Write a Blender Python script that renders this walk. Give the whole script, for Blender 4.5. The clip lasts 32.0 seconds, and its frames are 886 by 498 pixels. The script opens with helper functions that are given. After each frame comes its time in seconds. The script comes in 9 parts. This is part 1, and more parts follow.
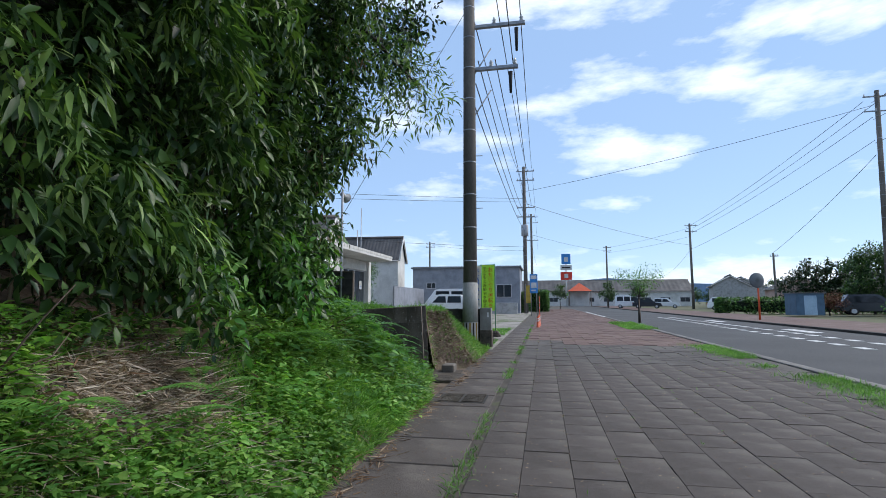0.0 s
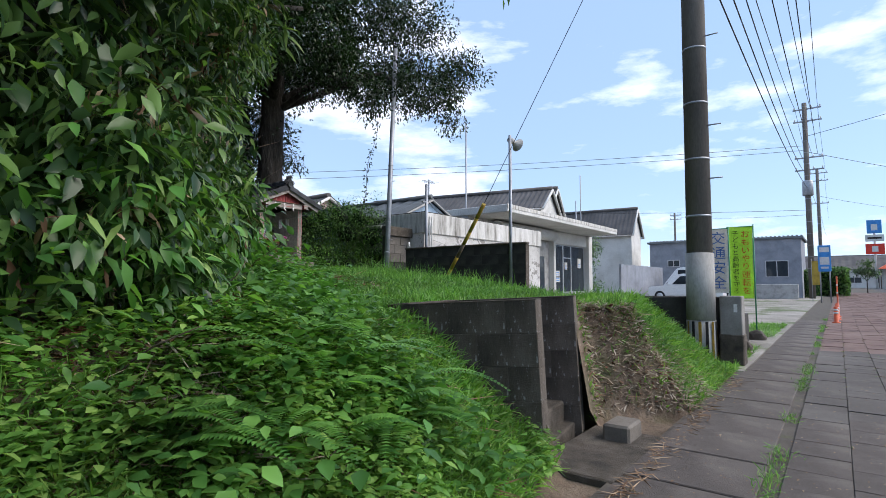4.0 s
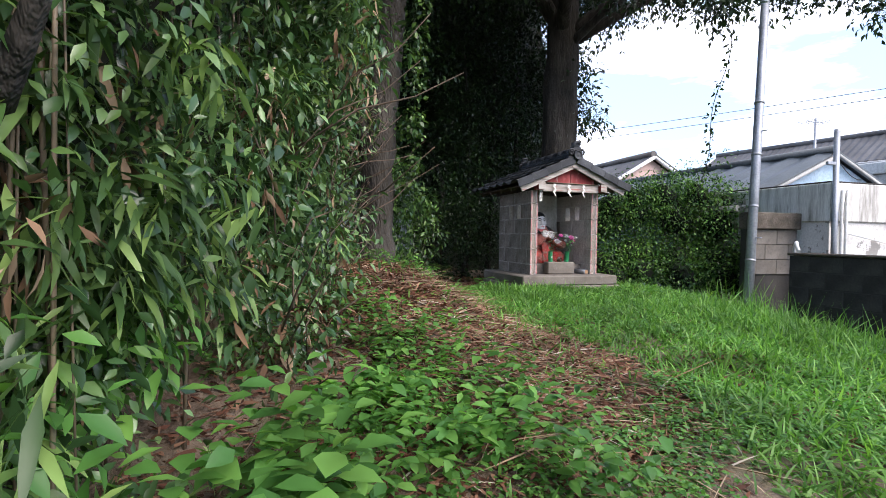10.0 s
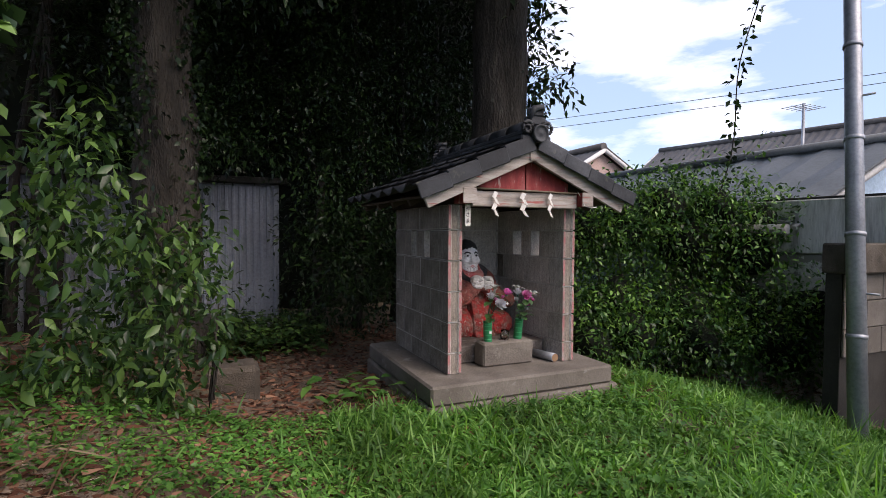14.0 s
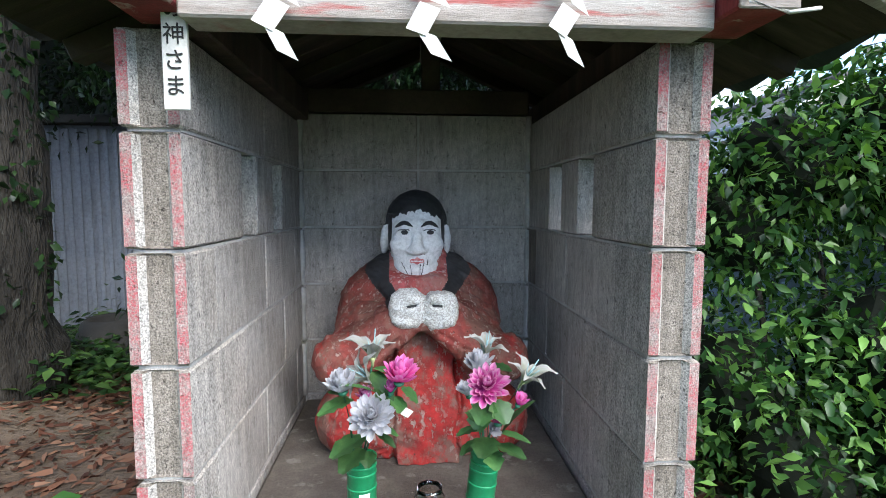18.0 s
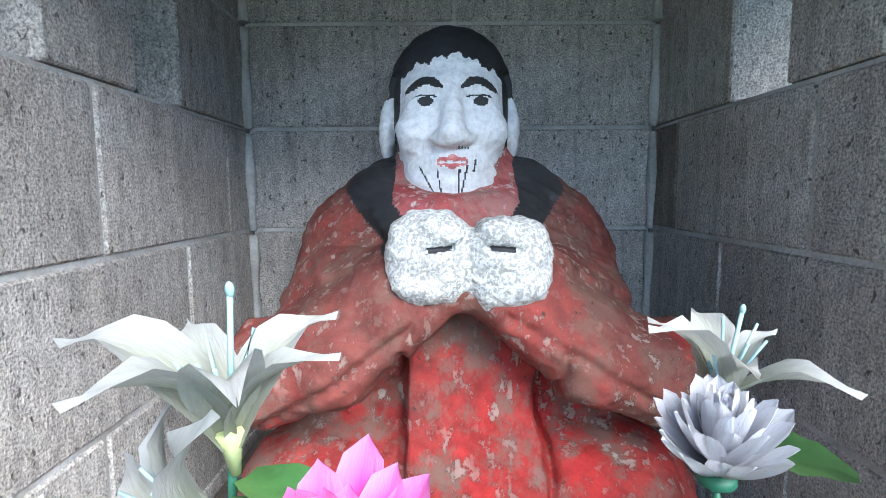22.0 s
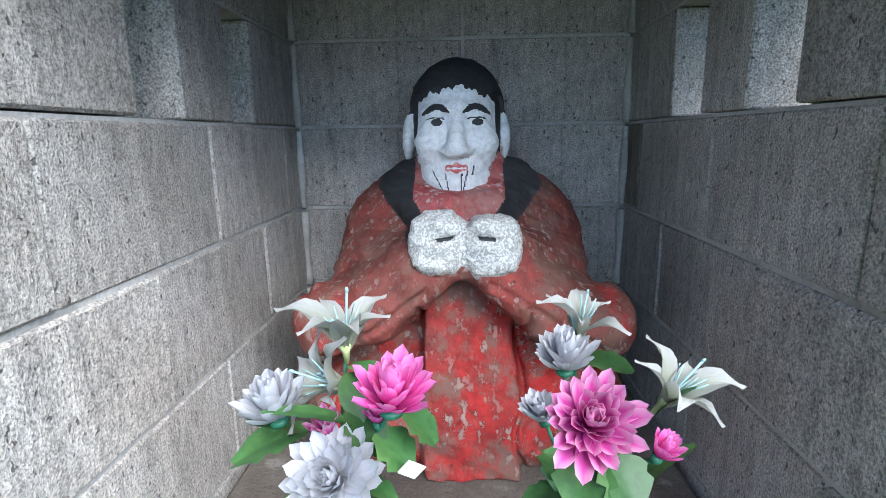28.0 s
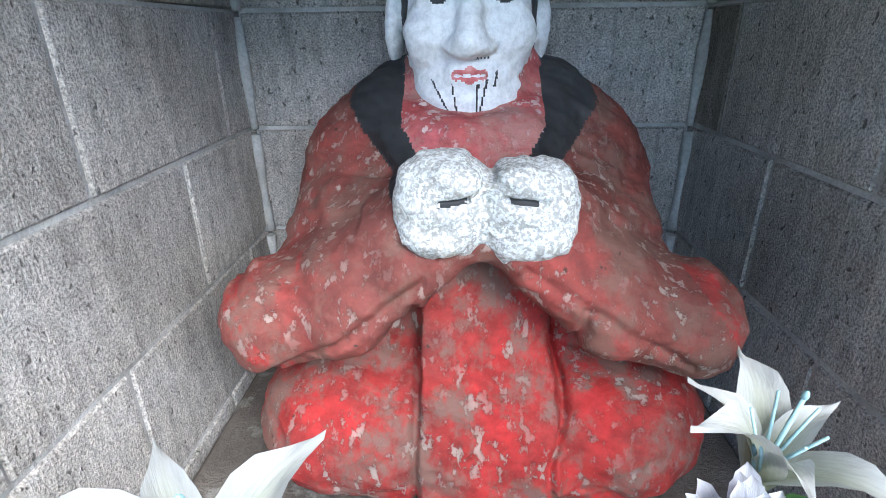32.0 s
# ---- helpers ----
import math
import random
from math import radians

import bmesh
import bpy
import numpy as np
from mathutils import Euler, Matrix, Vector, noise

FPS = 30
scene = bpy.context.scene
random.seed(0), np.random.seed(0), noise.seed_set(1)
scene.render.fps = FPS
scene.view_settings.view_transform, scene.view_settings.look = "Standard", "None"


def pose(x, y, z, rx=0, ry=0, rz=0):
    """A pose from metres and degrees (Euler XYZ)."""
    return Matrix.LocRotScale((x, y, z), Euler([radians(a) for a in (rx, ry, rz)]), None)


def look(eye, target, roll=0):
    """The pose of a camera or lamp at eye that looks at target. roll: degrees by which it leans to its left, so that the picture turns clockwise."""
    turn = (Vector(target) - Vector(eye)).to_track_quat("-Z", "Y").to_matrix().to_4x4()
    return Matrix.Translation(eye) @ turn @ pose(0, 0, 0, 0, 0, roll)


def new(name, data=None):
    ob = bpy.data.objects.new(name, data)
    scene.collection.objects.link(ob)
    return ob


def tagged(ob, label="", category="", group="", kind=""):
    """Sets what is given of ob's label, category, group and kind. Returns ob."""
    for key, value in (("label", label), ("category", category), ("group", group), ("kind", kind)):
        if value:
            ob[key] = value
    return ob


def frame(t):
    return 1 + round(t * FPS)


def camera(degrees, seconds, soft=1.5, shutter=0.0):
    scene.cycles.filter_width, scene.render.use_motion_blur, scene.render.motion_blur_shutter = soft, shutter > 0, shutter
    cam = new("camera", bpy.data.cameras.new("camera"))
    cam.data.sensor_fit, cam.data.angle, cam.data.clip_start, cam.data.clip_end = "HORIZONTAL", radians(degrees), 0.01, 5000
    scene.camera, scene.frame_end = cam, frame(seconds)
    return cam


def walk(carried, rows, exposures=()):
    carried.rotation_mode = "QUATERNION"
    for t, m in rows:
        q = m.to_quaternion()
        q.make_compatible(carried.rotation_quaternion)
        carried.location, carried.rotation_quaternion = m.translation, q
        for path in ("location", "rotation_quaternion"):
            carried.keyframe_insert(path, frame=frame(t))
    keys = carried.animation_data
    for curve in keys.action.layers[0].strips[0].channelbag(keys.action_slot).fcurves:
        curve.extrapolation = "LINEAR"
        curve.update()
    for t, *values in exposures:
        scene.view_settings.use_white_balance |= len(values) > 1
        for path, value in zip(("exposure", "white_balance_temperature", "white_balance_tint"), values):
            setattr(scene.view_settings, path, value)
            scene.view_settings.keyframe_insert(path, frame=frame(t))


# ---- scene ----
# camera and walk: seconds, place, heading left of +y, tilt up, roll
ROWS = [
    (0, -10.194, -10.096, -0.462, -78.91, 5.87, -0.11),
    (0.5, -9.742, -10.073, -0.409, -75.72, 6.13, 0.00),
    (1, -9.446, -10.140, -0.408, -72.39, 6.05, -0.27),
    (1.5, -8.898, -10.075, -0.413, -68.64, 5.83, -0.42),
    (2, -8.413, -10.041, -0.403, -65.05, 5.61, -0.29),
    (2.5, -7.878, -9.985, -0.402, -61.43, 5.32, -0.18),
    (3, -7.322, -9.958, -0.417, -58.29, 4.68, -0.12),
    (3.5, -6.783, -9.931, -0.424, -55.40, 4.10, -0.05),
    (5.5, -4.702, -9.882, -0.413, -41.80, 3.53, 0.16),
    (6, -4.248, -9.792, -0.438, -37.26, 3.57, 0.29),
    (6.5, -3.831, -9.614, -0.409, -31.74, 2.78, 0.77),
    (7, -3.496, -9.325, -0.438, -25.98, 2.44, 1.03),
    (7.2, -3.364, -9.203, -0.450, -22.75, 2.39, 0.28),
    (7.6, -3.227, -8.852, -0.432, -18.44, 2.69, 1.51),
    (8, -3.165, -8.563, -0.396, -15.55, 1.98, 2.42),
    (8.4, -3.204, -8.312, -0.272, -13.02, 1.27, 1.65),
    (8.6, -3.211, -8.213, -0.226, -12.56, 1.19, 1.53),
    (9, -3.399, -7.678, 0.048, -14.07, -0.22, 1.08),
    (9.5, -3.483, -7.353, 0.301, -14.94, -1.33, 0.77),
    (10, -3.540, -6.992, 0.476, -17.00, -1.31, 0.77),
    (10.5, -3.490, -6.724, 0.650, -18.03, -1.32, 0.73),
    (11, -3.311, -6.463, 0.679, -19.17, -0.47, 0.79),
    (11.5, -3.116, -6.068, 0.702, -19.34, -1.00, 0.56),
    (12, -2.901, -5.540, 0.662, -20.93, -0.30, 0.32),
    (12.5, -2.640, -5.125, 0.759, -21.32, -0.51, 0.19),
    (13, -2.422, -4.676, 0.835, -23.06, -1.39, 0.40),
    (13.5, -2.200, -4.261, 0.909, -24.42, -1.96, 0.44),
    (14, -1.865, -3.919, 0.927, -24.04, -1.93, 0.32),
    (14.5, -1.569, -3.590, 0.916, -23.32, -2.17, 0.38),
    (15, -1.238, -3.244, 0.882, -21.56, -2.69, -0.01),
    (15.5, -0.936, -2.961, 0.874, -19.30, -3.65, -0.98),
    (17.5, -0.119, -2.004, 0.798, -6.54, -4.16, 0.15),
    (18, -0.032, -1.819, 0.817, -3.99, -4.85, 0.13),
    (18.5, -0.044, -1.592, 0.818, -2.07, -6.79, 0.94),
    (19, -0.027, -1.446, 0.774, -0.74, -7.48, 0.75),
    (19.5, -0.007, -1.348, 0.600, -0.05, -7.65, 0.40),
    (20, 0.006, -1.314, 0.544, 0.42, -7.74, -0.03),
    (20.5, -0.001, -1.249, 0.597, 0.42, -6.76, -0.05),
    (21, -0.012, -1.129, 0.619, 0.30, -6.18, -0.06),
    (21.5, -0.020, -1.059, 0.607, 0.01, -6.31, -0.20),
    (22, -0.018, -1.031, 0.614, -0.05, -6.34, -0.35),
    (22.5, -0.013, -1.039, 0.625, -0.15, -6.01, -0.40),
    (23, -0.006, -1.058, 0.632, -0.18, -5.53, -0.43),
    (23.5, -0.004, -1.108, 0.636, -0.11, -5.18, -0.47),
    (24, 0.008, -1.142, 0.636, -0.08, -4.92, -0.49),
    (24.5, 0.011, -1.146, 0.630, -0.58, -4.70, -0.45),
    (26.5, 0.037, -1.288, 0.619, 1.37, -2.23, -0.73),
    (27, 0.029, -1.303, 0.719, 1.93, -3.03, -0.74),
    (27.5, 0.010, -1.296, 0.732, 2.21, -7.48, -0.76),
    (28, 0.013, -1.286, 0.712, 2.64, -12.35, -0.91),
    (28.5, 0.011, -1.318, 0.588, 2.86, -12.53, -1.06),
    (29, 0.012, -1.301, 0.732, 2.71, -11.39, -0.88),
    (29.5, 0.005, -1.293, 0.772, 2.02, -11.43, -0.89),
    (30, -0.023, -1.202, 0.752, 2.43, -13.13, -0.91),
    (30.5, -0.021, -1.147, 0.713, 3.02, -15.80, -1.02),
    (31, -0.033, -1.091, 0.742, 3.51, -18.75, -0.86),
    (31.5, -0.009, -1.024, 0.739, 3.01, -21.41, -0.78),
    (32, -0.013, -0.956, 0.703, 2.27, -23.04, -0.84),
]


def aim(x, y, z, yaw, tilt, roll):
    turn = Matrix.Rotation(radians(yaw), 4, "Z") @ Matrix.Rotation(radians(90 + tilt), 4, "X") @ Matrix.Rotation(radians(roll), 4, "Z")
    return Matrix.Translation((x, y, z)) @ turn


cam = camera(81.7, 32.0, soft=0.7)
EXPOSURES = [(0, 0.35, 6600, 12), (3.0, 0.65, 6700, 14), (6.0, 0.6, 6800, 15), (7.0, 0.75, 6800, 15), (8.0, 1.05, 6700, 14), (9.0, 1.5, 6700, 16), (11.0, 1.25, 7000, 22), (13.0, 0.95, 7100, 24), (15.0, 0.6, 7500, 24), (17.5, 1.65, 6500, 12), (18.5, 1.8, 6100, 9), (20.0, 1.85, 5900, 8), (21.0, 2.2, 5950, 8), (24.0, 2.5, 6000, 8), (27.0, 2.08, 5950, 8), (29.0, 1.98, 5950, 8), (32.0, 2.35, 5900, 8)]
walk(cam, [(r[0], aim(*r[1:])) for r in ROWS], EXPOSURES)

# hazy bright day: sky, thin clouds and a soft sun
SUN_EL, SUN_AZ = radians(41), radians(150)
world = bpy.data.worlds.new("sky")
scene.world = world
world.use_nodes = True
wn, wl = world.node_tree.nodes, world.node_tree.links
wn.clear()
w_out, w_bg = wn.new("ShaderNodeOutputWorld"), wn.new("ShaderNodeBackground")
w_sky = wn.new("ShaderNodeTexSky")
w_sky.sky_type, w_sky.sun_disc, w_sky.sun_elevation, w_sky.sun_rotation = "NISHITA", False, SUN_EL, SUN_AZ
w_sky.air_density, w_sky.dust_density, w_sky.ozone_density = 1.0, 0.2, 2.2
w_sky.altitude = 1200
w_co, w_map, w_noise, w_ramp, w_mix = (wn.new("ShaderNode" + n) for n in ("TexCoord", "Mapping", "TexNoise", "ValToRGB", "MixRGB"))
w_map.inputs["Scale"].default_value = (1.3, 1.9, 6.0)
w_map.inputs["Location"].default_value = (0.35, 0.2, 0.0)
w_noise.inputs["Scale"].default_value, w_noise.inputs["Detail"].default_value, w_noise.inputs["Roughness"].default_value = 1.7, 9.0, 0.58
w_ramp.color_ramp.elements[0].position, w_ramp.color_ramp.elements[1].position = 0.5, 0.75
w_mix.inputs["Color2"].default_value = (8.2, 8.7, 9.4, 1)
w_bg.inputs["Strength"].default_value = 0.15
wl.new(w_co.outputs["Generated"], w_map.inputs["Vector"])
wl.new(w_map.outputs["Vector"], w_noise.inputs["Vector"])
wl.new(w_noise.outputs["Fac"], w_ramp.inputs["Fac"])
wl.new(w_ramp.outputs["Color"], w_mix.inputs["Fac"])
w_haze = wn.new("ShaderNodeMixRGB")
w_haze.inputs["Fac"].default_value, w_haze.inputs["Color2"].default_value = 0.7, (2.2, 3.4, 5.3, 1)
wl.new(w_sky.outputs["Color"], w_haze.inputs["Color1"])
wl.new(w_haze.outputs["Color"], w_mix.inputs["Color1"])
wl.new(w_mix.outputs["Color"], w_bg.inputs["Color"])
wl.new(w_bg.outputs["Background"], w_out.inputs["Surface"])
sun = new("sun", bpy.data.lights.new("sun", "SUN"))
sun.data.energy, sun.data.angle, sun.data.color = 2.6, radians(48), (1.0, 0.95, 0.87)
sun.matrix_world = look((math.sin(SUN_AZ) * math.cos(SUN_EL), math.cos(SUN_AZ) * math.cos(SUN_EL), math.sin(SUN_EL)), (0, 0, 0))


# ---- materials ----
def node_mat(name, rough=0.8, metal=0.0, spec=0.5):
    m = bpy.data.materials.new(name)
    m.use_nodes = True
    n, l = m.node_tree.nodes, m.node_tree.links
    b = n["Principled BSDF"]
    b.inputs["Roughness"].default_value, b.inputs["Metallic"].default_value = rough, metal
    b.inputs["Specular IOR Level"].default_value = spec
    return m, n, l, b


def rgb(c):
    return (*c, 1.0) if len(c) == 3 else c


def tone(n, l, scale, stops, detail=6.0, rough=0.6, coord="Object", stretch=(1, 1, 1), seed=0.0):
    """Noise through a colour ramp; stops are (position, colour)."""
    co, mp, no, ra = n.new("ShaderNodeTexCoord"), n.new("ShaderNodeMapping"), n.new("ShaderNodeTexNoise"), n.new("ShaderNodeValToRGB")
    mp.inputs["Scale"].default_value, mp.inputs["Location"].default_value = stretch, (seed, seed * 1.7, seed * 0.6)
    no.inputs["Scale"].default_value, no.inputs["Detail"].default_value, no.inputs["Roughness"].default_value = scale, detail, rough
    while len(ra.color_ramp.elements) < len(stops):
        ra.color_ramp.elements.new(0.5)
    for e, (p, c) in zip(ra.color_ramp.elements, stops):
        e.position, e.color = p, rgb(c)
    l.new(co.outputs[coord], mp.inputs["Vector"])
    l.new(mp.outputs["Vector"], no.inputs["Vector"])
    l.new(no.outputs["Fac"], ra.inputs["Fac"])
    return ra.outputs["Color"], no.outputs["Fac"]


def blend(n, l, kind, fac, a, b):
    mx = n.new("ShaderNodeMixRGB")
    mx.blend_type = kind
    for key, v in (("Fac", fac), ("Color1", a), ("Color2", b)):
        if hasattr(v, "is_output"):
            l.new(v, mx.inputs[key])
        elif isinstance(v, (int, float)):
            mx.inputs[key].default_value = v if key == "Fac" else (v, v, v, 1)
        else:
            mx.inputs[key].default_value = rgb(v)
    return mx.outputs["Color"]


def relief(n, l, b, height, strength=0.4, dist=0.01):
    bp = n.new("ShaderNodeBump")
    bp.inputs["Strength"].default_value, bp.inputs["Distance"].default_value = strength, dist
    l.new(height, bp.inputs["Height"])
    l.new(bp.outputs["Normal"], b.inputs["Normal"])


def piece_shade(n, l, col, lo=0.8, hi=1.15, island=False):
    """Each piece a little lighter or darker than the next."""
    inf = n.new("ShaderNodeNewGeometry" if island else "ShaderNodeObjectInfo")
    mr = n.new("ShaderNodeMapRange")
    mr.inputs["To Min"].default_value, mr.inputs["To Max"].default_value = lo, hi
    l.new(inf.outputs["Random Per Island" if island else "Random"], mr.inputs["Value"])
    return blend(n, l, "MULTIPLY", 1.0, col, mr.outputs["Result"])


def surface(name, base, dark, light, coarse=2.0, fine=60.0, rough=0.85, bump=0.4, dist=0.006, pieces=None, metal=0.0, stains=None, stretch=(1, 1, 1), spec=0.4, coord="Object"):
    """A mottled surface: broad tone, fine grain, optional stains, and relief."""
    m, n, l, b = node_mat(name, rough, metal, spec)
    broad, f1 = tone(n, l, coarse, [(0.3, dark), (0.5, base), (0.72, light)], 5.0, stretch=stretch, coord=coord)
    grain, f2 = tone(n, l, fine, [(0.3, (0.72,) * 3), (0.6, (1.08,) * 3)], 4.0, 0.7, seed=3.1, stretch=stretch, coord=coord)
    col = blend(n, l, "MULTIPLY", 0.8, broad, grain)
    if stains:
        tint, scale, lo, hi, amount = stains
        mask, _ = tone(n, l, scale, [(lo, (0, 0, 0)), (hi, (amount,) * 3)], 8.0, 0.65, seed=7.3, coord=coord, stretch=stretch)
        col = blend(n, l, "MIX", mask, col, tint)
    if pieces:
        col = piece_shade(n, l, col, *pieces)
    l.new(col, b.inputs["Base Color"])
    relief(n, l, b, f2, bump, dist)
    return m


def foliage(name, dark, mid, light, rough=0.45, glow=0.25, spec=0.35):
    """Leaves: each one its own green, some light passing through."""
    m, n, l, b = node_mat(name, rough, 0.0, spec)
    ge, ra = n.new("ShaderNodeNewGeometry"), n.new("ShaderNodeValToRGB")
    ra.color_ramp.elements.new(0.5)
    for e, (p, c) in zip(ra.color_ramp.elements, [(0.0, dark), (0.55, mid), (1.0, light)]):
        e.position, e.color = p, rgb(c)
    l.new(ge.outputs["Random Per Island"], ra.inputs["Fac"])
    patch, _ = tone(n, l, 1.7, [(0.32, (0.45,) * 3), (0.68, (1.35,) * 3)], 4.0)
    col = blend(n, l, "MULTIPLY", 0.8, ra.outputs["Color"], patch)
    l.new(col, b.inputs["Base Color"])
    tr, mx, out = n.new("ShaderNodeBsdfTranslucent"), n.new("ShaderNodeMixShader"), n["Material Output"]
    warm = blend(n, l, "MULTIPLY", 1.0, col, (1.1, 1.25, 0.55))
    l.new(warm, tr.inputs["Color"])
    mx.inputs["Fac"].default_value = glow
    l.new(b.outputs["BSDF"], mx.inputs[1])
    l.new(tr.outputs["BSDF"], mx.inputs[2])
    l.new(mx.outputs["Shader"], out.inputs["Surface"])
    return m


M = {}
def pitted(name, base, dark, light, red=None):
    """Cast hollow block: sandy grain, open pits, faint vertical drag marks."""
    m, n, l, b = node_mat(name, 0.97, 0.0, 0.2)
    broad, _ = tone(n, l, 4.0, [(0.3, dark), (0.5, base), (0.72, light)], 6.0)
    grain, f2 = tone(n, l, 300, [(0.36, (0.42,) * 3), (0.5, (1.0,) * 3), (0.64, (1.5,) * 3)], 3.0, 0.75, seed=3.1)
    clots, f3 = tone(n, l, 95, [(0.35, (0.78,) * 3), (0.62, (1.16,) * 3)], 4.0, 0.7, seed=1.4, stretch=(1, 1, 0.6))
    drag, f4 = tone(n, l, 46, [(0.32, (0.74,) * 3), (0.5, (1.0,) * 3), (0.68, (1.12,) * 3)], 5.0, 0.75, seed=5.0, stretch=(1, 1, 0.1))
    col = blend(n, l, "MULTIPLY", 0.9, blend(n, l, "MULTIPLY", 0.9, blend(n, l, "MULTIPLY", 0.9, broad, grain), clots), drag)
    pit, _ = tone(n, l, 105, [(0.31, (0.95,) * 3), (0.36, (0.0,) * 3)], 3.0, 0.6, seed=9.0, stretch=(1, 1, 0.7))
    col = blend(n, l, "MIX", pit, col, tuple(v * 0.3 for v in base))
    if red:
        mask, _ = tone(n, l, 9.0, [(0.42, (0.12,) * 3), (0.56, (0.9,) * 3)], 10.0, 0.72, seed=7.3)
        worn, _ = tone(n, l, 260, [(0.45, (0.0,) * 3), (0.6, (1.0,) * 3)], 3.0, 0.7, seed=2.2)
        col = blend(n, l, "MIX", blend(n, l, "MULTIPLY", 0.7, mask, worn), col, red)
    col = piece_shade(n, l, col, 0.9, 1.1)
    l.new(col, b.inputs["Base Color"])
    h = n.new("ShaderNodeMath")
    h.operation = "SUBTRACT"
    l.new(f2, h.inputs[0])
    l.new(pit, h.inputs[1])
    g = n.new("ShaderNodeMath")
    g.operation = "ADD"
    l.new(h.outputs["Value"], g.inputs[0])
    l.new(f4, g.inputs[1])
    relief(n, l, b, g.outputs["Value"], 0.9, 0.0045)
    return m


def flaked(name, base, deep, bright, chip, grey, chips=0.6, wear=0.6):
    """Old paint on concrete: two reds, brown wear, pale chips in clusters and small pits."""
    m, n, l, b = node_mat(name, 0.8, 0.0, 0.35)
    broad, _ = tone(n, l, 6.0, [(0.36, deep), (0.5, base), (0.6, bright)], 9.0, 0.68)
    scuff, f1 = tone(n, l, 34, [(0.4, (0.62,) * 3), (0.62, (1.18,) * 3)], 8.0, 0.72, seed=2.3)
    col = blend(n, l, "MULTIPLY", 0.8, broad, scuff)
    brown, _ = tone(n, l, 13, [(0.47, (0.0,) * 3), (0.57, (wear,) * 3)], 10.0, 0.75, seed=4.4, stretch=(1, 1, 0.7))
    col = blend(n, l, "MIX", brown, col, grey)
    where, _ = tone(n, l, 9, [(0.42, (0.0,) * 3), (0.62, (1.0,) * 3)], 4.0, 0.6, seed=8.1)
    small, f2 = tone(n, l, 70, [(0.56, (0.0,) * 3), (0.585, (chips,) * 3)], 6.0, 0.7, seed=6.6, stretch=(1, 1, 0.55))
    mask = blend(n, l, "MULTIPLY", 0.85, small, where)
    col = blend(n, l, "MIX", mask, col, chip)
    pit, _ = tone(n, l, 55, [(0.27, (0.9,) * 3), (0.31, (0.0,) * 3)], 3.0, 0.6, seed=3.7)
    col = blend(n, l, "MIX", pit, col, tuple(v * 0.25 for v in grey))
    l.new(col, b.inputs["Base Color"])
    h = n.new("ShaderNodeMath")
    h.operation = "SUBTRACT"
    l.new(f1, h.inputs[0])
    l.new(mask, h.inputs[1])
    relief(n, l, b, h.outputs["Value"], 0.8, 0.005)
    return m


def petal_skin(name, heart, body, rim, speck=(0.25, 0.23, 0.2)):
    """Cloth petal along its own x: deeper at the heart, paler towards tip and edges, with dust specks."""
    m, n, l, b = node_mat(name, 0.75, 0.0, 0.25)
    co, sep, ed, ra = n.new("ShaderNodeTexCoord"), n.new("ShaderNodeSeparateXYZ"), n.new("ShaderNodeMath"), n.new("ShaderNodeValToRGB")
    ed.operation = "ABSOLUTE"
    l.new(co.outputs["Object"], sep.inputs["Vector"])
    l.new(sep.outputs["Y"], ed.inputs[0])
    ad = n.new("ShaderNodeMath")
    ad.operation, ad.inputs[1].default_value = "MULTIPLY_ADD", 2.2
    l.new(ed.outputs["Value"], ad.inputs[0])
    l.new(sep.outputs["X"], ad.inputs[2])
    ra.color_ramp.elements.new(0.5)
    for e, (p, c) in zip(ra.color_ramp.elements, [(0.15, heart), (0.62, body), (1.0, rim)]):
        e.position, e.color = p, rgb(c)
    half = n.new("ShaderNodeMath")
    half.operation, half.inputs[1].default_value = "MULTIPLY", 0.8
    l.new(ad.outputs["Value"], half.inputs[0])
    l.new(half.outputs["Value"], ra.inputs["Fac"])
    vein, f = tone(n, l, 9, [(0.3, (0.86,) * 3), (0.6, (1.04,) * 3)], 4.0, stretch=(0.4, 6, 1))
    col = blend(n, l, "MULTIPLY", 0.8, ra.outputs["Color"], vein)
    dust, _ = tone(n, l, 14, [(0.7, (0.0,) * 3), (0.74, (0.7,) * 3)], 3.0, seed=5.5)
    col = blend(n, l, "MIX", dust, col, speck)
    col = piece_shade(n, l, col, 0.86, 1.08)
    l.new(col, b.inputs["Base Color"])
    relief(n, l, b, f, 0.25, 0.02)
    tr, mx, out = n.new("ShaderNodeBsdfTranslucent"), n.new("ShaderNodeMixShader"), n["Material Output"]
    l.new(col, tr.inputs["Color"])
    mx.inputs["Fac"].default_value = 0.4
    l.new(b.outputs["BSDF"], mx.inputs[1])
    l.new(tr.outputs["BSDF"], mx.inputs[2])
    l.new(mx.outputs["Shader"], out.inputs["Surface"])
    return m


